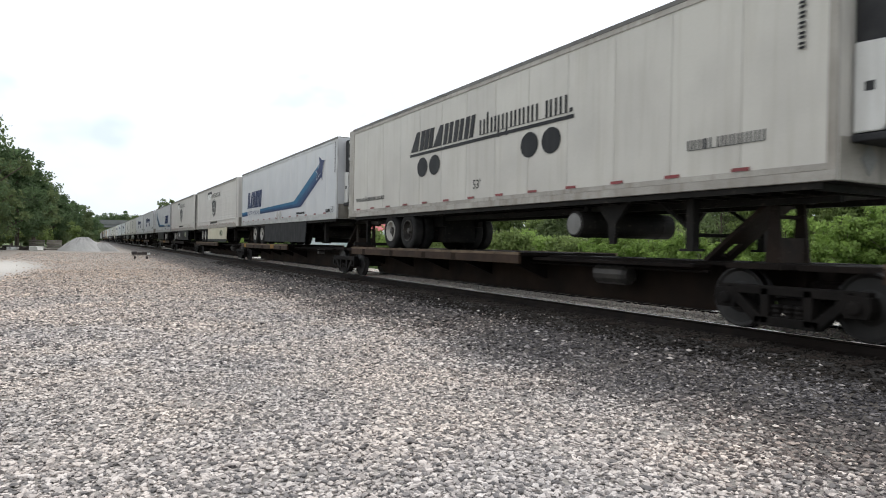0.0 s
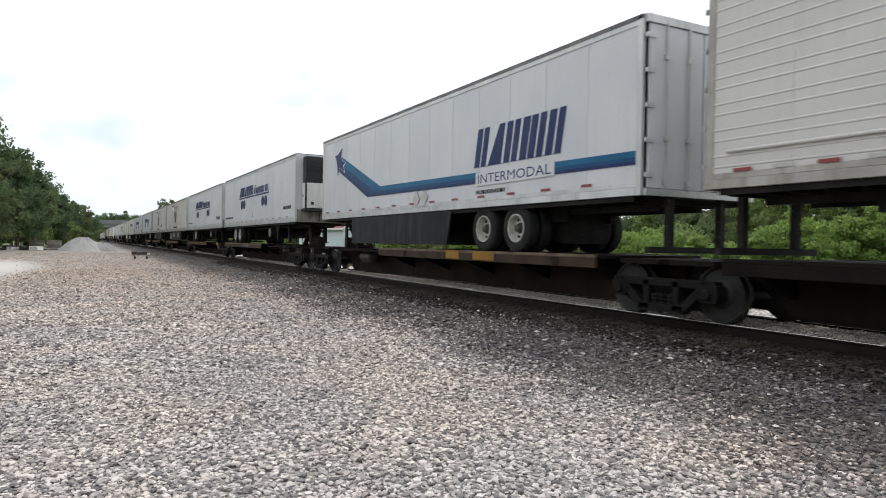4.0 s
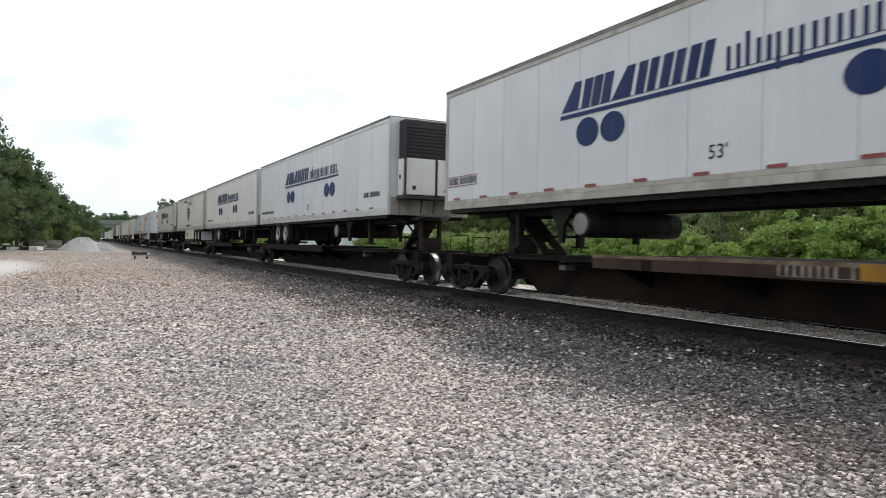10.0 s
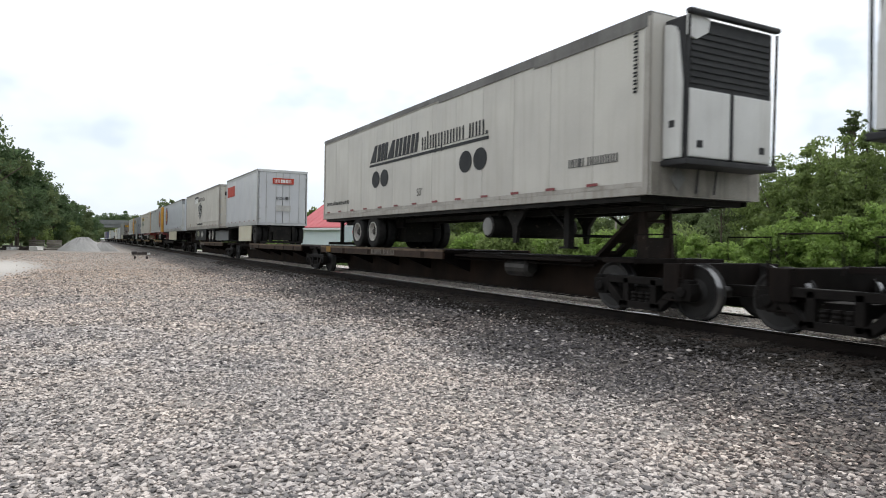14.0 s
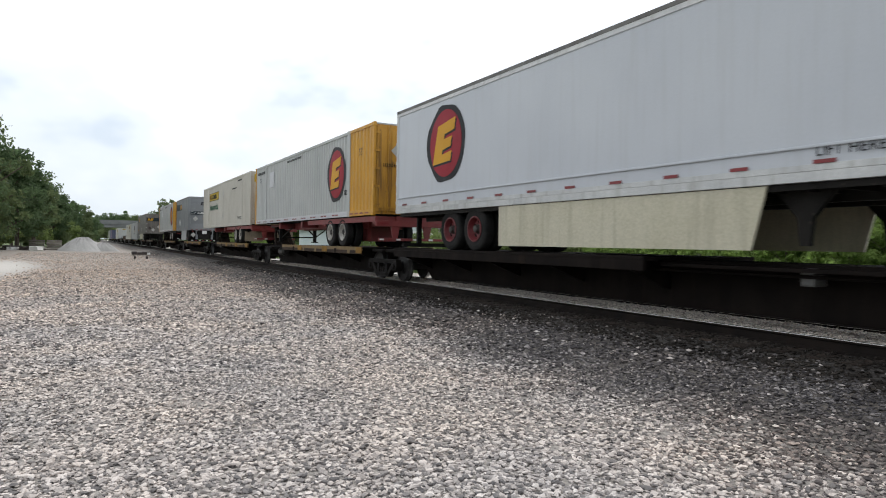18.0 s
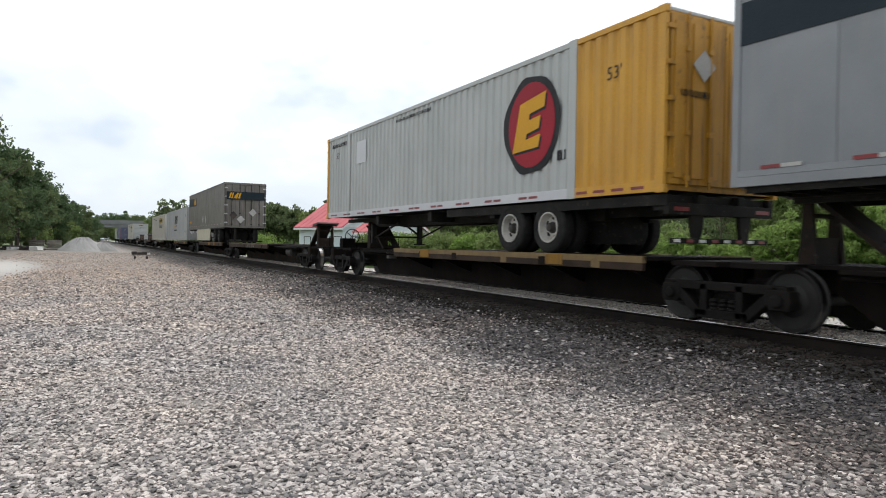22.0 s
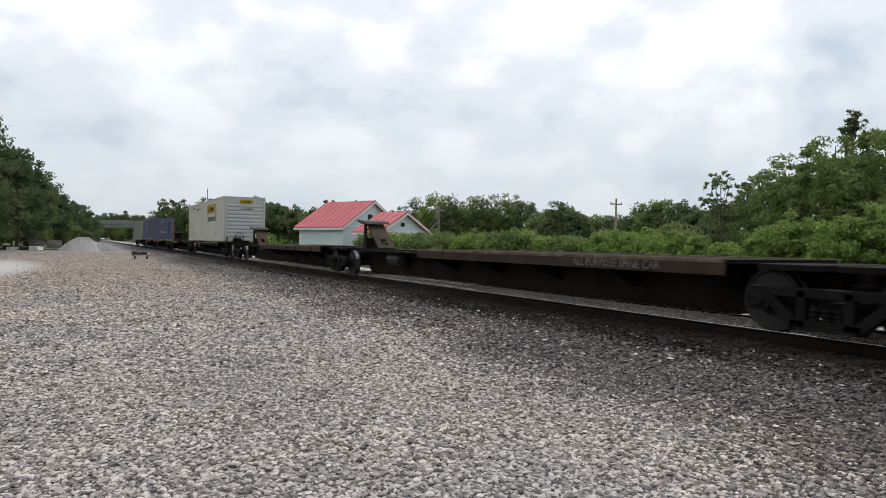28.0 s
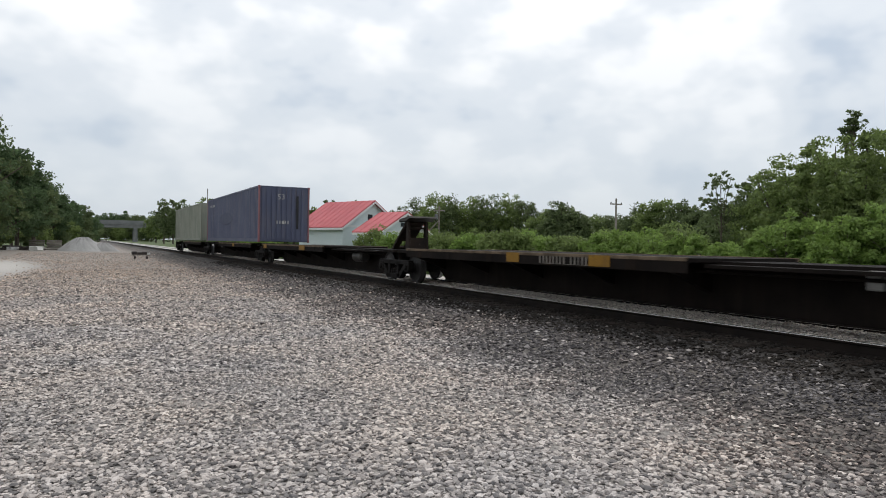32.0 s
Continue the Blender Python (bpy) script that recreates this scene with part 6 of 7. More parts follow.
def hitch(car, y, sg, mat):
    """Fifth-wheel stand: two slender legs, a back box, a tilted top plate and a raking strut towards sg."""
    z0 = DECK_Z - RAIL_Z - 0.08
    bm = bmesh.new()
    for x in (-0.3, 0.3):
        prism(bm, [(y - 0.15, z0), (y + 0.12, z0), (y + 0.05, z0 + 0.9), (y - 0.06, z0 + 0.9)], x - 0.035, x + 0.035)
    box(bm, -0.27, 0.27, y - 0.1, y + 0.07, z0, z0 + 0.4)
    rod(bm, (-0.3, y, z0 + 0.7), (0.3, y, z0 + 0.7), 0.03)
    h = part("hitch_post", bm, HITCH, car, "grimy trailer hitch stand")
    bm = prism(bmesh.new(), [(y - sg * 0.42, z0 + 1.0), (y - sg * 0.38, z0 + 1.05), (y + sg * 0.3, z0 + 0.97), (y + sg * 0.36, z0 + 0.88), (y + sg * 0.28, z0 + 0.92), (y - sg * 0.1, z0 + 0.9)], -0.46, 0.46)
    part("hitch_plate", bm, HUB, h, "worn dark top plate")
    n = Vector((0.82, 1.1)).normalized() * 0.07
    bm = bmesh.new()
    p0, p1 = Vector((y + sg * 0.12, z0 + 0.9)), Vector((y + sg * 1.22, z0 + 0.04))
    nn = Vector((n[0] * sg, n[1]))
    for x0, x1, f0, f1 in ((-0.3, -0.1, 0, 1), (0.1, 0.3, 0, 1), (-0.1, 0.1, 0, 0.66), (-0.1, 0.1, 0.9, 1)):
        a, b = p0.lerp(p1, f0), p0.lerp(p1, f1)
        prism(bm, [tuple(a + nn * 0.5), tuple(b + nn * 0.5), tuple(b - nn * 0.5), tuple(a - nn * 0.5)], x0, x1)
    part("hitch_strut", bm, mat, h, "raking brown strut plate with a slot")


def brake_stand(car, y, sg):
    """Hand-brake wheel on its gear box at a car's end, with a grab iron."""
    zd = DECK_Z - RAIL_Z
    b = part("brake_box", boxes((-0.75, -0.25, y - 0.18, y + 0.18, zd - 0.1, zd + 0.3), (-0.2, 0.25, y - 0.14, y + 0.14, zd - 0.1, zd + 0.16), bevel=0.03), CARBLACK, car, "black hand-brake gear box")
    bm = bmesh.new()
    seg = 22
    for k in range(seg):
        a0, a1 = 2 * math.pi * k / seg, 2 * math.pi * (k + 1) / seg
        c = (-0.4, zd + 0.36)
        rod(bm, (c[0] + 0.27 * math.cos(a0), y - 0.22, c[1] + 0.27 * math.sin(a0)), (c[0] + 0.27 * math.cos(a1), y - 0.22, c[1] + 0.27 * math.sin(a1)), 0.018, 5)
    for k in range(5):
        a0 = 2 * math.pi * k / 5
        rod(bm, (-0.4, y - 0.2, zd + 0.36), (-0.4 + 0.27 * math.cos(a0), y - 0.22, zd + 0.36 + 0.27 * math.sin(a0)), 0.014, 5)
    part("brake_wheel", bm, CARBLACK, b, "spoked hand-brake wheel")
    bm = rod(bmesh.new(), (-1.12, y - 0.2, zd - 0.05), (-1.12, y - 0.2, zd + 0.34), 0.018)
    rod(bm, (-1.12, y + 0.2, zd - 0.05), (-1.12, y + 0.2, zd + 0.34), 0.018)
    rod(bm, (-1.12, y - 0.2, zd + 0.34), (-1.12, y + 0.2, zd + 0.34), 0.018)
    part("grab_iron", bm, CARBLACK, car)


def spine_unit(car, mid, a, b, wheel_far, style, rng, seed, stand=True, mark="", numbers=None, patches=None):
    """One platform between two trucks: fish-bellied spine, wheel deck with painted edges, narrow ends, hitch."""
    ya, yb = a - mid, b - mid
    zd = DECK_Z - RAIL_Z
    edge = (CARBROWN, CAROCHRE, CARTAN, CARBLACK, CARBLACK, CARBROWN)[style]
    spine_mat = CARRUST if style in (0, 1, 5) else CARBLACK
    bm = prism(bmesh.new(), [(ya + 0.25, zd - 0.1), (ya + 0.25, 0.58), (ya + 1.2, 0.52), (ya + 1.75, 0.128), (yb - 1.75, 0.128), (yb - 1.2, 0.52), (yb - 0.25, 0.58), (yb - 0.25, zd - 0.1)], -0.31, 0.31)
    part("spine", bm, spine_mat, car, "sooty fish-bellied centre sill")
    part("spine_flange", boxes((-0.36, 0.36, ya + 1.8, yb - 1.8, 0.118, 0.136)), CARBLACK, car)
    # narrow walkway full length
    part("spine_top", boxes((-0.62, 0.62, ya + 0.2, yb - 0.2, zd - 0.1, zd - 0.045)), CARBLACK, car)
    ln = 9.6
    y0, y1 = (yb - 1.3 - ln, yb - 1.3) if wheel_far else (ya + 1.3, ya + 1.3 + ln)
    lip = 0.1 if style == 2 else 0.045
    dk = part("wheel_deck", boxes((-1.27, 1.27, y0, y1, zd - 0.06, zd)), CARBLACK, car, "worn steel wheel deck")
    for x in (-1.27, 1.27):
        part("deck_edge", boxes((x - 0.035, x + 0.035, y0, y1, zd - 0.22, zd - lip), bevel=0.008), CARBROWN if style == 2 else edge, car, "painted steel deck edge" if x < 0 else "")
        part("deck_lip", boxes((x - 0.038, x + 0.045, y0, y1, zd - lip + 0.001, zd + 0.012), bevel=0.006), edge if style in (1, 2) else LIP if style != 3 else CARBLACK, car, "scuffed deck lip" if x < 0 else "")
    y = y0 + 0.4
    arm = None
    while y < y1:
        if arm is None:
            arm = part("cross_arm", prism(bmesh.new(), [(-1.22, zd - 0.06), (-1.22, zd - 0.2), (-0.32, 0.4), (0.32, 0.4), (1.22, zd - 0.2), (1.22, zd - 0.06)], -0.05, 0.05, "y"), CARBLACK, car)
            arm.location = (0, y, 0)
        else:
            share("cross_arm", arm, car, (0, y, 0))
        y += 2.2
    # painted patches and writing on the yard-side edge
    if patches is None and style != 3:
        patches = []
        y = y1 - rng.uniform(0.3, 0.9)
        while y > y0 + 1.0:
            w = rng.uniform(0.45, 0.9)
            if rng.random() < (0.5 if style == 1 else 0.3):
                patches.append((y, w))
            y -= w + rng.uniform(0.6, 1.8)
    for y, w in patches or ():
        part("edge_patch", boxes((-1.3165, -1.3055, y - w, y, zd - 0.19, zd + 0.0)), CARYEL, dk, "yellow painted patch")
    # bolted joint plates and weld seams break the long edge
    y = y0 + 1.1
    while y < y1 - 0.5 and not mark:
        part("edge_plate", boxes((-1.3085, -1.3055, y - 0.11, y + 0.11, zd - 0.21, zd - 0.05)), CARRUST if rng.random() < 0.5 else edge, dk)
        y += rng.uniform(1.3, 2.3)
    if mark and style == 1:
        words("53", 0.13, STENCIL, dk, -(y1 - 4.7), zd - 0.18, x=-1.312, name="stencil")
    if mark:
        words(mark, 0.13, STENCIL, dk, -(y1 - 6.4), zd - 0.18, x=-1.312, name="stencil")
    if numbers is not None:
        bar_row(dk, STENCIL, -numbers, -numbers + 1.75, zd - 0.185, 0.145, "nnnn nnnn", 0.0, -1.311, name="number_marking")
    # low side platform at the other end, and brake gear
    n0, n1 = (ya + 1.6, y0 - 0.05) if wheel_far else (y1 + 0.05, yb - 1.6)
    part("side_step", boxes((-0.98, -0.6, n0, n1, zd - 0.14, zd - 0.09)), CARBLACK, car)
    part("side_step", boxes((0.6, 0.98, n0, n1, zd - 0.14, zd - 0.09)), CARBLACK, car)
    for x in (-0.75, 0.75):
        part("brake_pipe", rod(bmesh.new(), (x, ya + 1.5, zd - 0.2), (x, yb - 1.5, zd - 0.2), 0.025), CARBLACK, car)
    if seed % 2 == 0:
        bm = lathe(bmesh.new(), (-0.66, (n0 + n1) / 2, 0.62), [(0.12, -0.42), (0.19, -0.36), (0.19, 0.36), (0.12, 0.42)], "y", 14)
        part("air_reservoir", bm, HUB, car, "round air reservoir")
    else:
        part("valve_box", boxes((-0.72, -0.46, (n0 + n1) / 2 - 0.1, (n0 + n1) / 2 + 0.1, 0.62, 0.86), bevel=0.02), TANKM, car, "grey dirty brake valve box")
    for y in (ya, yb):
        part("end_platform", boxes((-1.05, 1.05, y - 0.95 if y == yb else y + 0.12, y - 0.12 if y == yb else y + 0.95, zd - 0.12, zd - 0.04), bevel=0.01), CARBLACK, car)
    if stand:
        hitch(car, ya + 0.75 if wheel_far else yb - 0.75, 1 if wheel_far else -1, HITCH if style != 5 else CARBROWN)


def spine_car(trucks, ends, styles, seed, label, brake=0, mark=None, numbers=None, patches=None):
    """An articulated spine car over its list of trucks; ends: for each platform, whether wheels stand at its far end."""
    rng = random.Random(seed)
    mid = (trucks[0] + trucks[-1]) / 2
    car = moving(thing("spine_car", (0, 0, 0), label, "freight car", "spine cars of the train"), mid, RAIL_Z)
    for k, (a, b) in enumerate(zip(trucks, trucks[1:])):
        spine_unit(car, mid, a, b, bool(ends[k]), styles[k], rng, seed + k, ends[k] is not None, "ALL PURPOSE SPINE CAR" if k == mark else "", (numbers[k] - mid) if numbers and k in numbers else None, [(u - mid, w) for u, w in patches[k]] if patches and k in patches else None)
    for k, u in enumerate(trucks):
        truck_under(car, u - mid)
        if 0 < k < len(trucks) - 1:
            part("articulation", lathe(bmesh.new(), (0, u - mid, 0.52), [(0.34, 0.0), (0.34, 0.12), (0.25, 0.16), (0.25, 0.36)], "z", 16), CARBLACK, car, "round articulated joint")
    for y, sg in ((trucks[0] - mid, -1), (trucks[-1] - mid, 1)):
        part("end_sill", boxes((-1.15, 1.15, *sorted((y + sg * 0.55, y + sg * 0.85)), 0.42, 0.86), bevel=0.02), CARBLACK, car)
        part("coupler_shank", boxes((-0.09, 0.09, *sorted((y + sg * 0.8, y + sg * 1.45)), 0.36, 0.54), bevel=0.02), TRUCKM, car)
        part("coupler_knuckle", boxes((-0.16, 0.16, *sorted((y + sg * 1.4, y + sg * 1.7)), 0.3, 0.6), bevel=0.05), TRUCKM, car)
        bm = rod(bmesh.new(), (-1.1, y + sg * 0.9, 0.3), (-1.1, y + sg * 0.9, 0.95), 0.02)
        rod(bm, (-1.1, y + sg * 0.9, 0.3), (-1.1, y + sg * 0.5, 0.3), 0.02)
        for z in (0.45, 0.65, 0.85):
            rod(bm, (-1.1, y + sg * 0.9, z), (-1.1, y + sg * 0.5, z), 0.015)
        part("end_ladder", bm, CARBLACK, car)
        for x in (-1.1, 1.1):
            a, c = y + sg * 0.75, y - sg * 0.1
            bm = rod(bmesh.new(), (x, a, 0.8), (x, a, 1.3), 0.012)
            rod(bm, (x, c, 0.8), (x, c, 1.3), 0.012)
            rod(bm, (x, a, 1.3), (x, c, 1.3), 0.012)
            part("handrail", bm, CARBLACK, car, "thin black hoop handrail")
        bm = rod(bmesh.new(), (0.15, y + sg * 0.9, 0.5), (0.35, y + sg * 1.6, 0.22), 0.03)
        part("air_hose", bm, GRILLE, car)
    if brake:
        brake_stand(car, (trucks[0] - 1.0 if brake < 0 else trucks[-1] + 0.9) - mid, brake)
    return car


# ---- the consist, in the order in which it passes ----
def build_consist():
    spine_car([-12.0, 5.5, 22.1, 39.7, 57.0, 74.3, 91.5], [True, True, True, True, True, False], (0, 0, 0, 0, 3, 0), 11, "rusty brown articulated spine car carrying trailers")
    spine_car([94.6, 111.3, 128.5, 145.5, 162.8, 178.4], [True, True, True, True, False], (0, 1, 1, 1, 0), 23, "ochre and yellow articulated spine car carrying trailers", mark=2, numbers={0: 104.7, 4: 170.2}, patches={0: [], 1: [(113.2, 0.7)], 2: [(140.3, 0.55), (138.5, 0.5)], 3: [(146.9, 0.4)]})
    spine_car([181.7, 199.5, 216.8, 233.8], [True, True, False], (3, 3, 3), 31, "sooty black articulated spine car carrying trailers", numbers={2: 223.6}, patches={2: [(221.09, 0.66), (218.48, 0.7)]})
    spine_car([237.0, 254.3, 271.9, 290.0], [True, False, False], (0, 0, 0), 42, "dark brown articulated spine car carrying trailers", numbers={0: 248.0, 2: 282.4}, patches={2: []})
    spine_car([293.9, 311.0, 327.8, 344.6, 361.4, 377.4], [True, False, False, False, False], (3, 2, 2, 2, 2), 53, "yellow-edged articulated spine car carrying trailers and boxes", brake=1, patches={1: [(319.4, 0.55), (316.2, 0.55), (312.7, 0.5)], 2: [(335.43, 0.5), (332.53, 0.53), (329.65, 0.49)], 3: [(353.47, 0.4), (350.43, 0.52), (346.73, 0.53)], 4: [(370.6, 0.5), (365.2, 0.5)]})
    spine_car([381.7, 398.2, 414.9, 430.7], [True, False, None], (0, 0, 0), 64, "rusty articulated spine car, its leading platform empty", numbers={0: 391.8}, patches={0: []})
    spine_car([434.4, 452.3, 470.2, 487.9], [None, False, False], (5, 5, 5), 75, "rusty articulated spine car with two empty platforms", mark=1, numbers={0: 440.5}, patches={0: [], 1: [], 2: []})
    spine_car([492.0, 508.6, 525.7, 542.6, 560.0, 577.5], [None, True, True, None, None], (4, 4, 4, 4, 4), 86, "dark articulated spine car at the tail of the train", brake=-1, numbers={1: 518.34}, patches={0: [(501.67, 0.47)], 1: [(519.48, 0.45), (516.91, 0.53)]})

    # first car
    e = trailer(20.8, "weathered white refrigerated trailer with dark blue lettering and discs", ext=0.35, wall=CREAM, rail=DIRTYRAIL, wheels=(3.0, 4.16), wings=False, rims=(RIM, GRIMYRIM))
    mark_alliance(e, (5.15, 5.83, 9.9, 10.6), BLACKV, 4.4, 11.26, 2.13, number=13.85)
    upright_bars(e, 15.6, 2.6, 3.6, 8)
    e = trailer(38.4, "white refrigerated trailer with a bright blue rising arrow", wings=False, wheels=(3.1, 4.6), skirts=(5.4, 12.2, SKIRTD))
    mark_arrow(e)
    upright_bars(e, 15.85, 2.6, 3.7, 8)
    e = trailer(55.42, "white ribbed refrigerated trailer with a black shield and cream skirts", L=15.42, ext=0.38, kind="ribbed", wall=WARMW, corner=0.46, wheels=(2.5, 3.8), skirts=(5.2, 12.2, SKIRTW), rail=DIRTYRAIL)
    mark_prime(e, c=-0.05, eco=10.0, plate=None)
    upright_bars(e, 15.65, 1.5, 2.9, 10)
    e = trailer(73.3, "white ribbed refrigerated trailer with a black shield and dark skirts", kind="ribbed", wall=WARMW, corner=0.4, skirts=(5.5, 12.6, SKIRTD), wheels=(2.85, 4.33), rail=DIRTYRAIL)
    mark_prime(e, c=0.18, eco=10.3, dia=6.43, plate=13.2)
    upright_bars(e, 16.22, 1.5, 2.9, 10)
    e = trailer(90.6, "white trailer with a blue arrow, its doors towards the camera", rev=True, wheels=(3.56, 4.83), skirts=(3.06, 9.6, SKIRTD))
    mark_arrow(e, True)

    # second car
    e = trailer(110.3, "clean white refrigerated trailer with navy lettering and discs", wings=False)
    mark_alliance(e, (5.21, 5.84, 10.18, 10.81), s0=4.5, s1=11.45, dz=2.12)
    e = trailer(127.4, "white refrigerated trailer with navy lettering and discs", wings=False, wheels=(3.0, 4.25), rims=(GRIMYRIM, RIM))
    mark_alliance(e, (5.29, 5.94, 10.25, 10.9), dz=2.08, border=BLACKV)
    e = trailer(144.5, "white ribbed refrigerated trailer with a black shield and dark skirts", kind="ribbed", wall=CREAM, corner=0.4, skirts=(5.4, 12.0, SKIRTD), rail=DIRTYRAIL)
    mark_prime(e, c=0.15, eco=9.6, dia=6.7, plate=2.6)
    upright_bars(e, 16.22, 1.5, 2.9, 10)
    e = trailer(161.8, "white ribbed refrigerated trailer with a black shield and a dark badge", kind="ribbed", wall=WARMW, corner=0.4, wheels=(2.99, 4.27), skirts=(5.7, 11.7, SKIRTD), rail=DIRTYRAIL)
    mark_prime(e, c=0.3)
    decal("badge", e, BLACKV, [(10.9, 1.55), (11.1, 1.8), (11.7, 1.88), (12.1, 1.8), (12.0, 1.6)])
    for d in (0.0, 0.55):
        decal("placard", e, GHOST, [(6.1 + d, 1.59), (6.35 + d, 1.85), (6.1 + d, 2.11), (5.85 + d, 1.85)])
    upright_bars(e, 16.22, 1.5, 2.9, 10)
    e = trailer(179.1, "worn white trailer with navy lettering, its doors towards the camera", rev=True, wall=WHITE, rail=DIRTYRAIL, wheels=(2.41, 3.52), wings=False)
    mark_alliance(e, (5.2, 5.83, 9.97, 10.64), dz=2.15, number=0.2, web=13.1, border=REDV)

    # third car
    e = trailer(198.6, "white refrigerated trailer with navy lettering and a black grille", wheels=(3.2, 4.5), wings=False)
    mark_alliance(e, (5.26, 5.87, 10.38, 11.0), s0=4.63, s1=11.65, dz=2.03)
    e = trailer(215.5, "weathered white refrigerated trailer with navy lettering and discs", wall=WARMW, wheels=(3.43, 4.61), wings=False, rims=(GRIMYRIM, RIM))
    mark_alliance(e, (5.34, 6.05, 10.01, 10.72), s0=4.46, s1=11.4, dz=2.0)
    e = trailer(233.0, "ribbed white trailer with a black shield and rust-stained doors", rev=True, kind="ribbed", wall=CREAM, rail=DIRTYRAIL, wheels=(2.93, 4.42), skirts=(5.87, 10.7, SKIRTW), flaps=(14.0, 15.2), door=STAINED)
    mark_prime(e, c=-0.05, eco=6.67)
    e_doors(e)

    # fourth car
    e = trailer(252.7, "white refrigerated trailer with navy lettering and dark cooling unit", wall=CREAM, rail=DIRTYRAIL, wheels=(3.29, 4.6))
    mark_alliance(e, (4.95, 5.6, 10.35, 11.0), BLACKV, dz=2.05)
    for a, b, z in ((0.05, 9.0, 0.13), (9.0, 13.0, 0.19), (13.0, 16.0, 0.24)):
        part("roof_edge_flashing", boxes((-1.318, -1.3, -b, -a, ZT - z, ZT - 0.004), bevel=0.003), TOPRAIL, e, "grimy flashing along the roof edge")
    upright_bars(e, 15.75, 2.6, 3.6, 8)
    pup(271.9, WHITE, "short white trailer with an orange-red sign on its door", "orange")
    e = trailer(290.7, "ribbed white trailer with a black shield and stained doors", rev=True, kind="ribbed", wall=CREAM, rail=DIRTYRAIL, wheels=(2.77, 4.05), skirts=(5.75, 10.6, SKIRTD), flaps=(13.95, 15.5), door=STAINED)
    mark_prime(e, c=0.0, eco=6.5, dia=8.7, plate=2.65)
    e_doors(e)

    # fifth car
    e = trailer(309.6, "smooth white trailer with round crimson logo and cream skirts", wheels=(3.05, 4.2), skirts=(5.3, 11.4, SKIRTW), reefer=False, panels=1, rims=REDRIM, wall=EPANEL)
    part("rub_moulding", boxes((-1.325, -1.29, -15.95, -0.1, ZB + 0.405, ZB + 0.445), bevel=0.012), EPANEL, e)
    round_logo(e, 2.87, 2.6, 0.96, 0.95)
    words("LIFT HERE", 0.13, BLACKV, e, 12.3, 1.27, name="stencil", x=-1.322)
    bars(e, BLACKV, -0.26, 0.43, 3.58, 0.1, 7, end=-16.06)
    logo_small(e)
    for u, lab in ((327.3, "white container with a yellow end and a round crimson logo"), (378.3, "off-white container with a yellow end and a round crimson logo")):
        chassis_frame(u, "red skeletal container chassis on road wheels" if u < 350 else "dark skeletal container chassis on road wheels", flap=None, mat=REDFRAME if u < 350 else CHASSIS)
        e = container(u, lab, ECONT, 0.985, 2.85, 16.0, yellow_from=13.8, near_mat=YELLOW, post=YELLOW, end=YELLOWEND)
        round_logo(e, 12.51, 1.53, 0.93, 0.97, -1.292)
        words("53'", 0.22, BLACKV, e, 14.7, 1.95, x=-1.292, name="length_mark")
        bars(e, BLACKV, 6.0, 8.2, 2.56, 0.08, 13, -1.292, "number_marking")
        bars(e, BLACKV, 13.38, 13.68, 0.75, 0.18, 2, -1.292)
        bars(e, BLACKV, 0.5, 2.0, 2.45, 0.12, 8, -1.292)
        words("53'", 0.2, BLACKV, e, 0.95, 2.05, x=-1.292, name="length_mark")
        reflectors(e, 13.6, 0.1, 0.6, 1.3, -1.302)
        reflectors(e, 13.6, 0.1, 0.95, 1.3, -1.302)
        reflectors(e, 15.9, 0.1, 14.1, 0.45, -1.302)
        part("door_placard", prism(bmesh.new(), [(-0.75, 2.0), (-0.5, 1.75), (-0.25, 2.0), (-0.5, 2.25)], -16.035, -16.025, "y"), GHOST, e)
        bars(e, BLACKV, -1.0, -0.35, 1.5, 0.1, 6, end=-16.03)
        decal("patch_panel", e, WHITE, [(2.9, 1.7), (3.7, 1.7), (3.7, 2.4), (2.9, 2.4)], -1.29)
    chassis_frame(344.5, "red skeletal container chassis on road wheels", flap=TANFLAP)
    e = container(344.5, "beige container with yellow sign on a red chassis", BONE, 0.985, 2.87, 16.0, end=STAINED)
    sign_yellow(e, 2.65, 6.25, 1.85, 2.38)
    words("Intermodal", 0.42, GREENV, e, 2.75, 1.22, weight=0.012, x=-1.292, width=3.3)
    words("TOP LIFT ONLY", 0.18, BLACKV, e, 12.45, 0.38, x=-1.292, width=1.3, name="stencil")
    bars(e, BLACKV, 10.9, 12.2, 2.2, 0.06, 12, -1.292)
    bars(e, BLACKV, 12.5, 13.9, 2.56, 0.08, 14, -1.292)
    ghost_placards(e, 7.9, (0.7, 2.1))
    part("door_sign", boxes((-1.12, -0.1, -16.03, -16.02, 2.3, 2.7)), SIGNYEL, e, "yellow door sign")
    wordmark(e, BLACKV, -0.85, -0.2, 2.4, 0.2, 6, 0, 0.3, seed=4, end=-16.034)
    pup(361.1, GREYP, "short silver-grey trailer with dark green and yellow bands", "grey")

    # sixth car: empty platform, then a dusty trailer and a box
    e = trailer(414.8, "dusty grey trailer with a dark band on its doors", rev=True, wall=DUSTY, rail=DUSTY, reefer=False, wheels=(2.3, 3.9), skirts=(4.4, 10.5, SKIRTW), door=DUSTYDOOR, rims=HUB)
    decal("band", e, INK, [(0.03, 2.88), (4.0, 2.80), (4.26, 3.4), (0.03, 3.5)], label="dark slate band")
    bar_row(e, LOGOYEL, 2.77, 3.8, 2.93, 0.42, "ABB", 0.22, lay=0.006, name="wordmark")
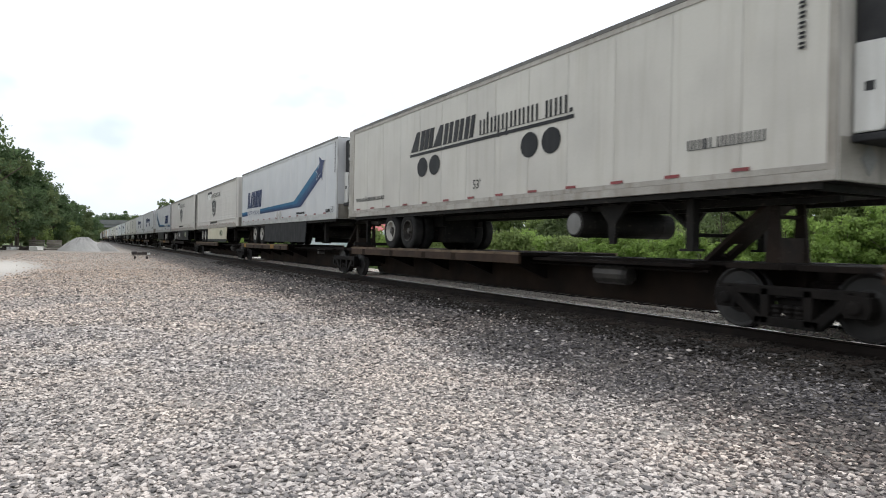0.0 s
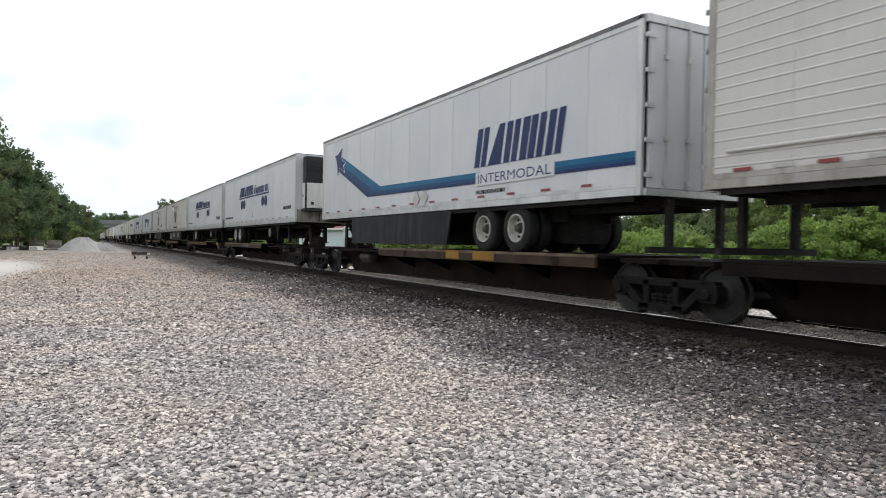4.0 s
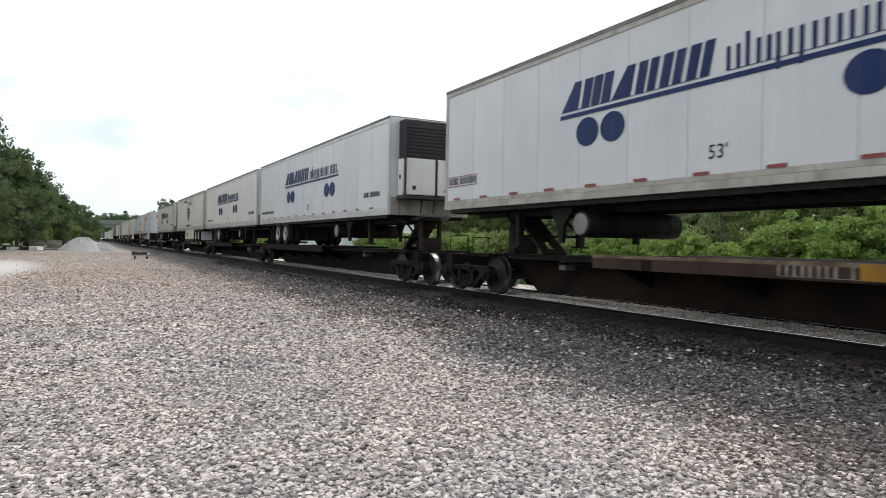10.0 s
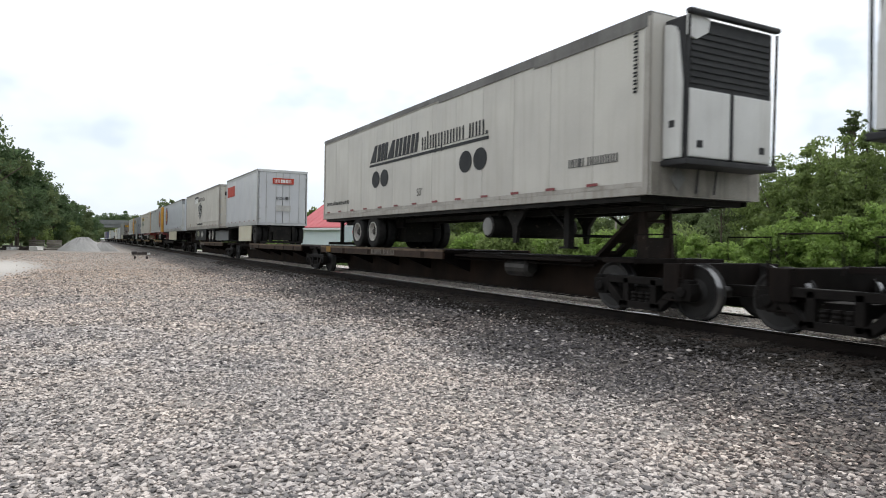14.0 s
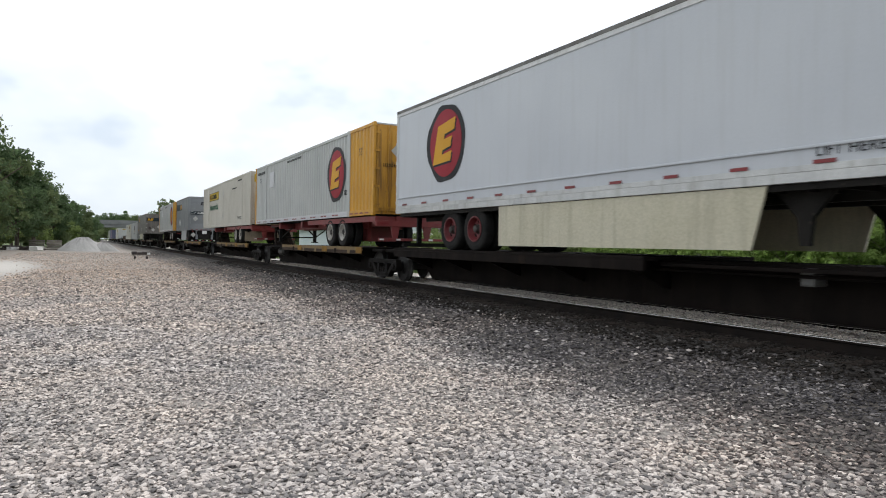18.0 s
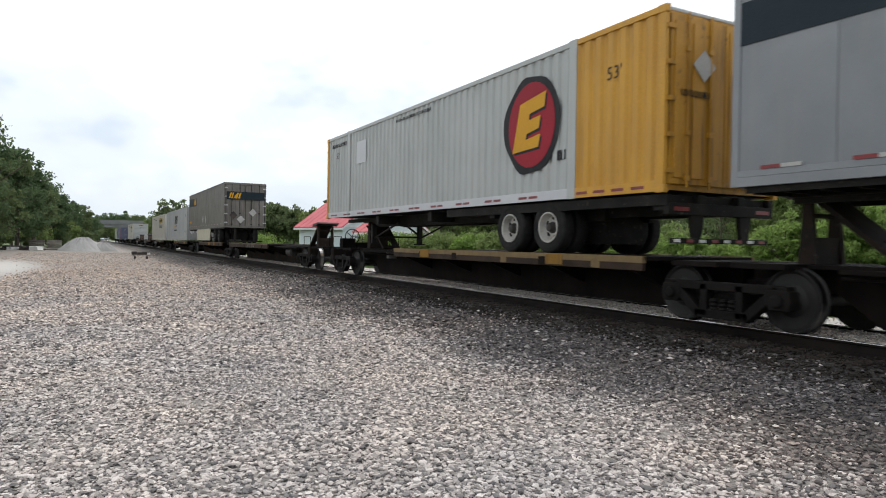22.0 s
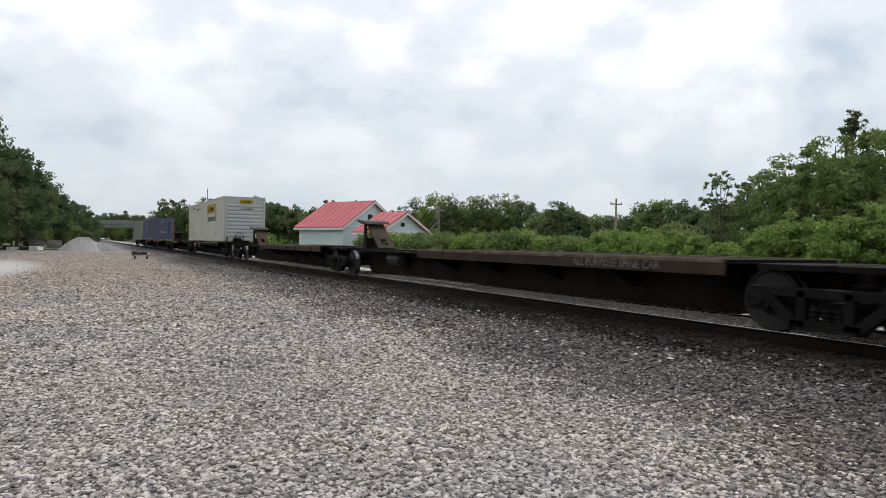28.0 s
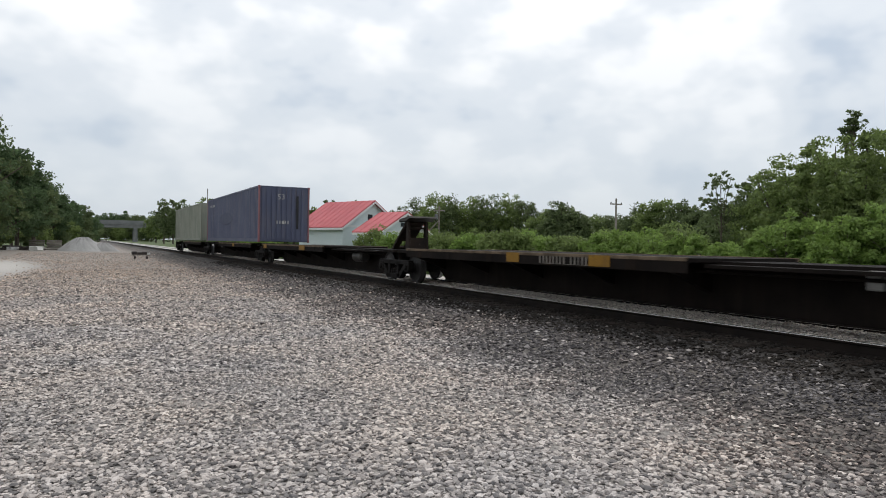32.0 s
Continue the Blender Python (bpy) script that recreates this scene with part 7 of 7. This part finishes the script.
    for s, z in ((7.43, 1.65), (8.67, 1.62)):
        decal("placard", e, GHOST, [(s - 0.28, z), (s, z - 0.3), (s + 0.28, z), (s, z + 0.3)], label="scuffed white diamond placard")
    bars(e, LOGOYEL, 0.4, 1.5, 1.52, 0.13, 8, name="number_marking")
    y = -16.16
    part("door_band", boxes((-1.18, 1.18, y - 0.004, y, 2.75, 3.25)), INK, e, "dark slate band across the doors")
    wordmark(e, LOGOYEL, -1.05, -0.35, 2.82, 0.36, 3, 0.3, 0.36, seed=2, end=y - 0.008)
    for x, z, m in ((-0.75, 1.75, JUNKD), (0.45, 1.95, GHOST), (-0.3, 1.5, GHOST)):
        part("door_placard", prism(bmesh.new(), [(x - 0.25, z), (x, z - 0.25), (x + 0.25, z), (x, z + 0.25)], y - 0.006, y - 0.001, "y"), m, e)
    e = container(432.2, "pale grey container with black slanted letters and a gold bar", PALEC, 0.09, 2.9, 16.0, folded=False)
    bar_row(e, BLACKV, 6.75, 9.1, 1.55, 0.78, "ABB", 0.25, x=-1.292, name="wordmark")
    decal("gold_bar", e, LOGOYEL, [(6.5, 1.25), (7.7, 1.3), (7.8, 1.42), (6.6, 1.4)], -1.292)
    words("freight", 0.2, BLACKV, e, 7.9, 1.3, x=-1.292)
    bars(e, BLACKV, 6.6, 9.0, 0.9, 0.12, 10, -1.292)
    words("TOP LIFT ONLY", 0.2, BLACKV, e, 14.3, 0.7, x=-1.292, width=1.2, name="stencil")
    words("53'", 0.22, BLACKV, e, 14.75, 2.05, x=-1.292, name="length_mark")
    words("WARNING", 0.13, BLACKV, e, -0.95, 1.75, end=-16.03, name="stencil")
    words("HIGH CUBE", 0.13, BLACKV, e, -0.95, 1.55, end=-16.03, name="stencil")
    words("53'", 0.16, BLACKV, e, -0.5, 1.2, end=-16.03, name="length_mark")
    for x in (-0.9, -0.4):
        for z in (0.75, 2.35):
            part("door_placard", prism(bmesh.new(), [(x - 0.2, z), (x, z - 0.22), (x + 0.2, z), (x, z + 0.22)], -16.03, -16.02, "y"), WHITEV, e)

    # seventh and eighth cars
    for u, s0, lab in ((450.4, 9.5, "beige container with a yellow sign, low on its car"), (507.3, 9.5, "beige container with a yellow sign above green lettering")):
        e = container(u, lab, BONE, 0.09, 2.88, 15.95, near="ribs", end=ECONT)
        sign_yellow(e, s0, s0 + 3.55, 1.93, 2.5)
        words("Intermodal", 0.45, GREENV, e, s0 + 0.15, 1.38, weight=0.012, x=-1.292, width=3.2)
        words("TOP LIFT ONLY", 0.18, BLACKV, e, 12.5, 0.45, x=-1.292, width=1.3, name="stencil")
        words("TOP LIFT ONLY", 0.18, BLACKV, e, 2.1, 0.4, x=-1.292, width=1.3, name="stencil")
        bars(e, BLACKV, 4.1, 6.2, 2.35, 0.09, 9, -1.292)
        bars(e, BLACKV, 2.2, 3.4, 2.5, 0.09, 12, -1.292)
        ghost_placards(e, 7.6, (0.75, 2.05))
        decal("red_tick", e, REDV, [(7.5, 2.35), (7.6, 2.35), (7.6, 2.6), (7.5, 2.6)], -1.292)
        part("end_sign", boxes((-0.3, 0.5, -15.96, -15.95, 2.45, 2.68)), SIGNYEL, e, "yellow sign on the end wall")
        wordmark(e, BLACKV, -0.22, 0.4, 2.5, 0.12, 6, 0, 0.3, seed=4, end=-15.965)
        bars(e, BLACKV, -0.2, 0.5, 2.05, 0.09, 9, end=-15.96)
    e = container(558.2, "faded blue container with maroon corner posts", BLUEC, 0.09, 2.88, 16.1, post=MAROON, near="posts", near_mat=None, folded=True)
    words("53", 0.28, GHOST, e, -0.35, 2.2, end=-16.1, name="length_mark")
    bars(e, GHOST, -0.4, 0.3, 0.95, 0.16, 3, end=-16.1)
    bars(e, GHOST, 1.2, 3.0, 2.3, 0.14, 6, -1.292)
    part("end_slot", boxes((0.62, 0.74, -16.1, -16.08, 0.7, 2.4)), GRILLE, e, "dark open slot in the end wall")
    decal("emblem", e, OVAL, disc_pts(7.0, 1.4, 2.2, 0.36), -1.292, label="faint darker oval emblem")
    container(577.4, "grey-green container at the tail of the train", OLIVE, 0.09, 2.88, 16.1)


def mark_arrow(e, rev=False):
    """Blue band that turns up into an arrow; a dark slanted word above a smaller one."""
    def m(pts):
        return [(16.05 - a, b) for a, b in pts] if rev else pts
    # the band darkens in steps from bright blue above to navy below
    up, dn = [(0.02, 1.68), (10.6, 1.83), (14.14, 3.1)], [(0.02, 1.46), (11.61, 1.56), (14.48, 2.66)]
    for k, mt in enumerate((SKYBLUE, SKYDEEP, NAVY)):
        f0, f1 = (0.0, 0.45, 0.75)[k], (0.45, 0.75, 1.0)[k]
        a = [(p[0] + (q[0] - p[0]) * f0, p[1] + (q[1] - p[1]) * f0) for p, q in zip(up, dn)]
        b = [(p[0] + (q[0] - p[0]) * f1, p[1] + (q[1] - p[1]) * f1) for p, q in zip(up, dn)]
        decal("arrow_band", e, mt, m(a + b[::-1]), label="blue band rising to the nose")
    head = [(14.71, 3.15), (14.37, 3.18), (13.97, 3.36), (14.08, 3.1), (13.95, 2.92), (13.64, 2.83), (13.86, 2.74), (13.72, 2.51), (14.2, 2.72), (14.4, 2.43), (14.45, 2.78), (14.55, 3.02)]
    decal("arrow_edge", e, WHITEV, m([(14.22 + (a - 14.22) * 1.1, 2.9 + (b - 2.9) * 1.1) for a, b in head]), lay=0.005)
    decal("arrow_head", e, NAVY, m(head), lay=0.009, label="navy arrow head with a pale edge")
    s0 = 1.5 if not rev else 10.9
    bar_row(e, NAVY, s0, s0 + 3.2, 1.86, 0.84, "BABIBB", 0.2, name="wordmark")
    decal("word_panel", e, WHITE, [(s0 + 0.1, 1.44), (s0 + 2.95, 1.46), (s0 + 2.95, 1.76), (s0 + 0.1, 1.74)], lay=0.01)
    words("INTERMODAL", 0.2, NAVY, e, s0 + 0.2, 1.5, x=-1.319, width=2.65)
    for s in (7.95, 8.4):
        decal("placard", e, GHOST, [(s - 0.22, 1.32), (s, 1.1), (s + 0.22, 1.32), (s, 1.54)], lay=0.012, label="pale diamond placard")
    if not rev:
        words("53'", 0.22, BLACKV, e, 15.45, 1.2, x=-1.322, name="length_mark")
        bars(e, BLACKV, 14.9, 15.4, 1.22, 0.12, 5, -1.322, "number_marking")
    bars(e, BLACKV, 11.0, 12.2, 1.27, 0.08, 10, name="address_marking")


def e_doors(e):
    """Worn dark word and rust stains on the doors of a ribbed trailer."""
    y = -16.16
    part("word_shade", boxes((-0.95, -0.1, y - 0.004, y, 3.1, 3.35)), BLACKV, e)
    wordmark(e, WHITEV, -0.85, -0.2, 3.14, 0.18, 5, 0.0, 0.3, seed=5, end=y - 0.008)
    bars(e, BLACKV, 0.15, 1.0, 3.05, 0.18, 6, end=y - 0.004)
    bm = bmesh.new()
    rng = random.Random(12)
    for x, z, r in ((-0.85, 1.75, 0.32), (-0.45, 1.45, 0.22), (0.55, 1.5, 0.2)):
        pts = [(x + r * rng.uniform(0.6, 1.1) * math.cos(a), z + r * rng.uniform(0.6, 1.2) * math.sin(a)) for a in np.arange(14) * 0.4488]
        prism(bm, pts, y + 0.105, y + 0.109, "y")
    part("scuff", bm, DIRTYRAIL, e, "scuffed dirty patch on the doors")


def sign_yellow(e, s0, s1, z0, z1):
    decal("sign", e, SIGNYEL, [(s0, z0), (s1, z0), (s1, z1), (s0, z1)], -1.292, label="yellow sign with a black border")
    for a, b, c, d in ((s0, s1, z0, z0 + 0.025), (s0, s1, z1 - 0.025, z1), (s0, s0 + 0.03, z0, z1), (s1 - 0.03, s1, z0, z1)):
        decal("sign_border", e, BLACKV, [(a, c), (b, c), (b, d), (a, d)], -1.292, 0.005)
    wordmark(e, BLACKV, s0 + 0.75, s1 - 0.65, z0 + 0.12, (z1 - z0) * 0.52, 6, 0.0, 0.3, x=-1.292, seed=4, lay=0.006)
    decal("sign_emblem", e, CARYEL, [(s0 + 0.1, z0 + 0.15), (s0 + 0.6, z0 + 0.12), (s0 + 0.55, z1 - 0.1), (s0 + 0.2, z1 - 0.15)], -1.292, 0.006)


def ghost_placards(e, s, heights):
    for z in heights:
        decal("placard", e, GHOST, [(s - 0.24, z), (s, z - 0.26), (s + 0.24, z), (s, z + 0.26)], -1.292, label="faded diamond placard")


def logo_small(e):
    """Small round logo, vent panel, rounded corner posts and their caps on a plain front wall."""
    y = -16.058
    part("front_logo", prism(bmesh.new(), [(-0.17 + 0.13 * math.cos(a), 3.4 + 0.13 * math.sin(a)) for a in np.arange(16) * 0.3927], y - 0.006, y, "y"), LOGORED, e)
    bars(e, CAROCHRE, -0.04, 0.3, 3.32, 0.15, 4, end=y, gap=0.2)
    for x in (-1.2, 1.2):
        part("nose_post", lathe(bmesh.new(), (x, -16.0, 0), [(0.1, ZB + 0.12), (0.1, ZT - 0.45)], "z", 14), RAILM, e, "rounded aluminium corner post")
        part("post_sleeve", lathe(bmesh.new(), (x, -16.0, 0), [(0.112, ZT - 0.45), (0.112, ZT - 0.14)], "z", 14), GREYP, e)
        part("post_cap", lathe(bmesh.new(), (x, -16.0, 0), [(0.12, ZT - 0.14), (0.12, ZT - 0.03), (0.08, ZT + 0.01)], "z", 14), HUB, e, "dark corner cap")
    v = part("vent_panel", boxes((0.38, 0.88, y - 0.02, y, ZB + 0.12, ZB + 0.72), bevel=0.008), GREYP, e, "dark service panel with connectors")
    part("connector_plate", boxes((0.44, 0.82, y - 0.026, y - 0.019, ZB + 0.3, ZB + 0.68)), SKIRTD, v)
    decal("length_plate", e, WHITEV, [(15.35, 1.28), (15.75, 1.28), (15.75, 1.48), (15.35, 1.48)], -1.32)
    words("53'", 0.14, BLACKV, e, 15.42, 1.31, x=-1.326, name="length_mark")


def pup(u, wall, label, look_kind):
    """A short trailer with its door towards the camera and one axle."""
    L = 8.3
    e = trailer(u, label, L=L, rev=True, wall=wall, rail=wall if look_kind == "grey" else RAILM, reefer=False, wheels=(0.75,), skirts=(3.7, 6.8, SKIRTW if look_kind == "orange" else PALEC), panels=6, rims=HUB, door=wall, roofmat=DUSTY, group="short trailers", gear=True, roll=look_kind == "grey")
    y = -L - 0.12
    if look_kind == "orange":
        decal("side_sign", e, ORANGER, [(0.3, 2.75), (2.5, 2.75), (2.5, 3.35), (0.3, 3.35)], label="orange-red sign")
        part("door_sign", boxes((-0.55, 0.55, y - 0.004, y, 3.1, 3.4)), ORANGER, e, "orange-red sign on the door")
        wordmark(e, WHITEV, -0.45, 0.45, 3.16, 0.17, 6, 0, 0.3, seed=4, end=y - 0.008)
        bars(e, BLACKV, -0.35, 0.35, 2.3, 0.14, 6, end=y)
        part("door_notice", boxes((-0.35, 0.4, y - 0.004, y, 1.7, 2.0)), GHOST, e)
    else:
        decal("band", e, INK, [(0.03, 2.85), (3.75, 2.80), (3.86, 3.34), (0.03, 3.42)], label="dark green band")
        wordmark(e, LOGOYEL, 2.75, 3.7, 2.9, 0.38, 3, 0.3, 0.36, seed=2, lay=0.006)
        wordmark(e, BLACKV, -0.35, 0.35, 3.12, 0.26, 3, 0.3, 0.36, seed=2, end=y)
        part("door_banner", boxes((-1.15, 0.1, y - 0.004, y, 2.3, 2.58)), INK, e, "dark banner on the door")
        part("door_banner", boxes((0.14, 1.15, y - 0.004, y, 2.38, 2.58)), INK, e)
        part("door_banner", boxes((0.14, 1.15, y - 0.004, y, 2.24, 2.37)), SIGNYEL, e, "yellow banner on the door")
        words("Moving", 0.1, WHITEV, e, -1.1, 2.47, 0.2, end=y - 0.008)
        words("Soon?", 0.1, WHITEV, e, -1.1, 2.34, 0.2, end=y - 0.008)
        words("More Than a Job", 0.09, WHITEV, e, 0.25, 2.45, 0.2, width=0.8, end=y - 0.008)
        wordmark(e, WHITEV, -0.6, 0.0, 2.36, 0.17, 5, 0.1, 0.3, seed=9, end=y - 0.008)
        bars(e, LOGOYEL, -0.15, 0.3, 1.9, 0.13, 5, end=y)
        for x, z in ((-0.75, 1.95), (0.75, 1.9)):
            part("door_placard", prism(bmesh.new(), [(x - 0.22, z), (x, z - 0.22), (x + 0.22, z), (x, z + 0.22)], y - 0.006, y, "y"), GHOST, e)
        for s in (2.4, 3.0):
            decal("placard", e, WHITEV, [(s - 0.2, 1.7), (s, 1.4), (s + 0.2, 1.7), (s, 2.0)])


def motions():
    """The train rolls towards the camera; every load and car goes with it, and the wheelsets turn."""
    times = list(range(33))
    for e, u, z in MOVERS:
        walk(e, [(t, pose(TRACK_X, u - run(t), z)) for t in times])
    turns = [k / FPS for k in range(32 * FPS + 1)]
    for sets in WHEELSETS:
        first = sets[0]
        y, z = first.location.y, first.location.z
        walk(first, [(t, pose(0, y, z, math.degrees(run(t) / 0.425) % 360)) for t in turns])
        for o in sets[1:]:
            o.rotation_mode = "QUATERNION"
            o.animation_data_create()
            o.animation_data.action = first.animation_data.action
            o.animation_data.action_slot = first.animation_data.action_slot


build_ground()
build_buildings()
build_woods()
build_weeds()
build_consist()
build_track()
build_stones()
motions()
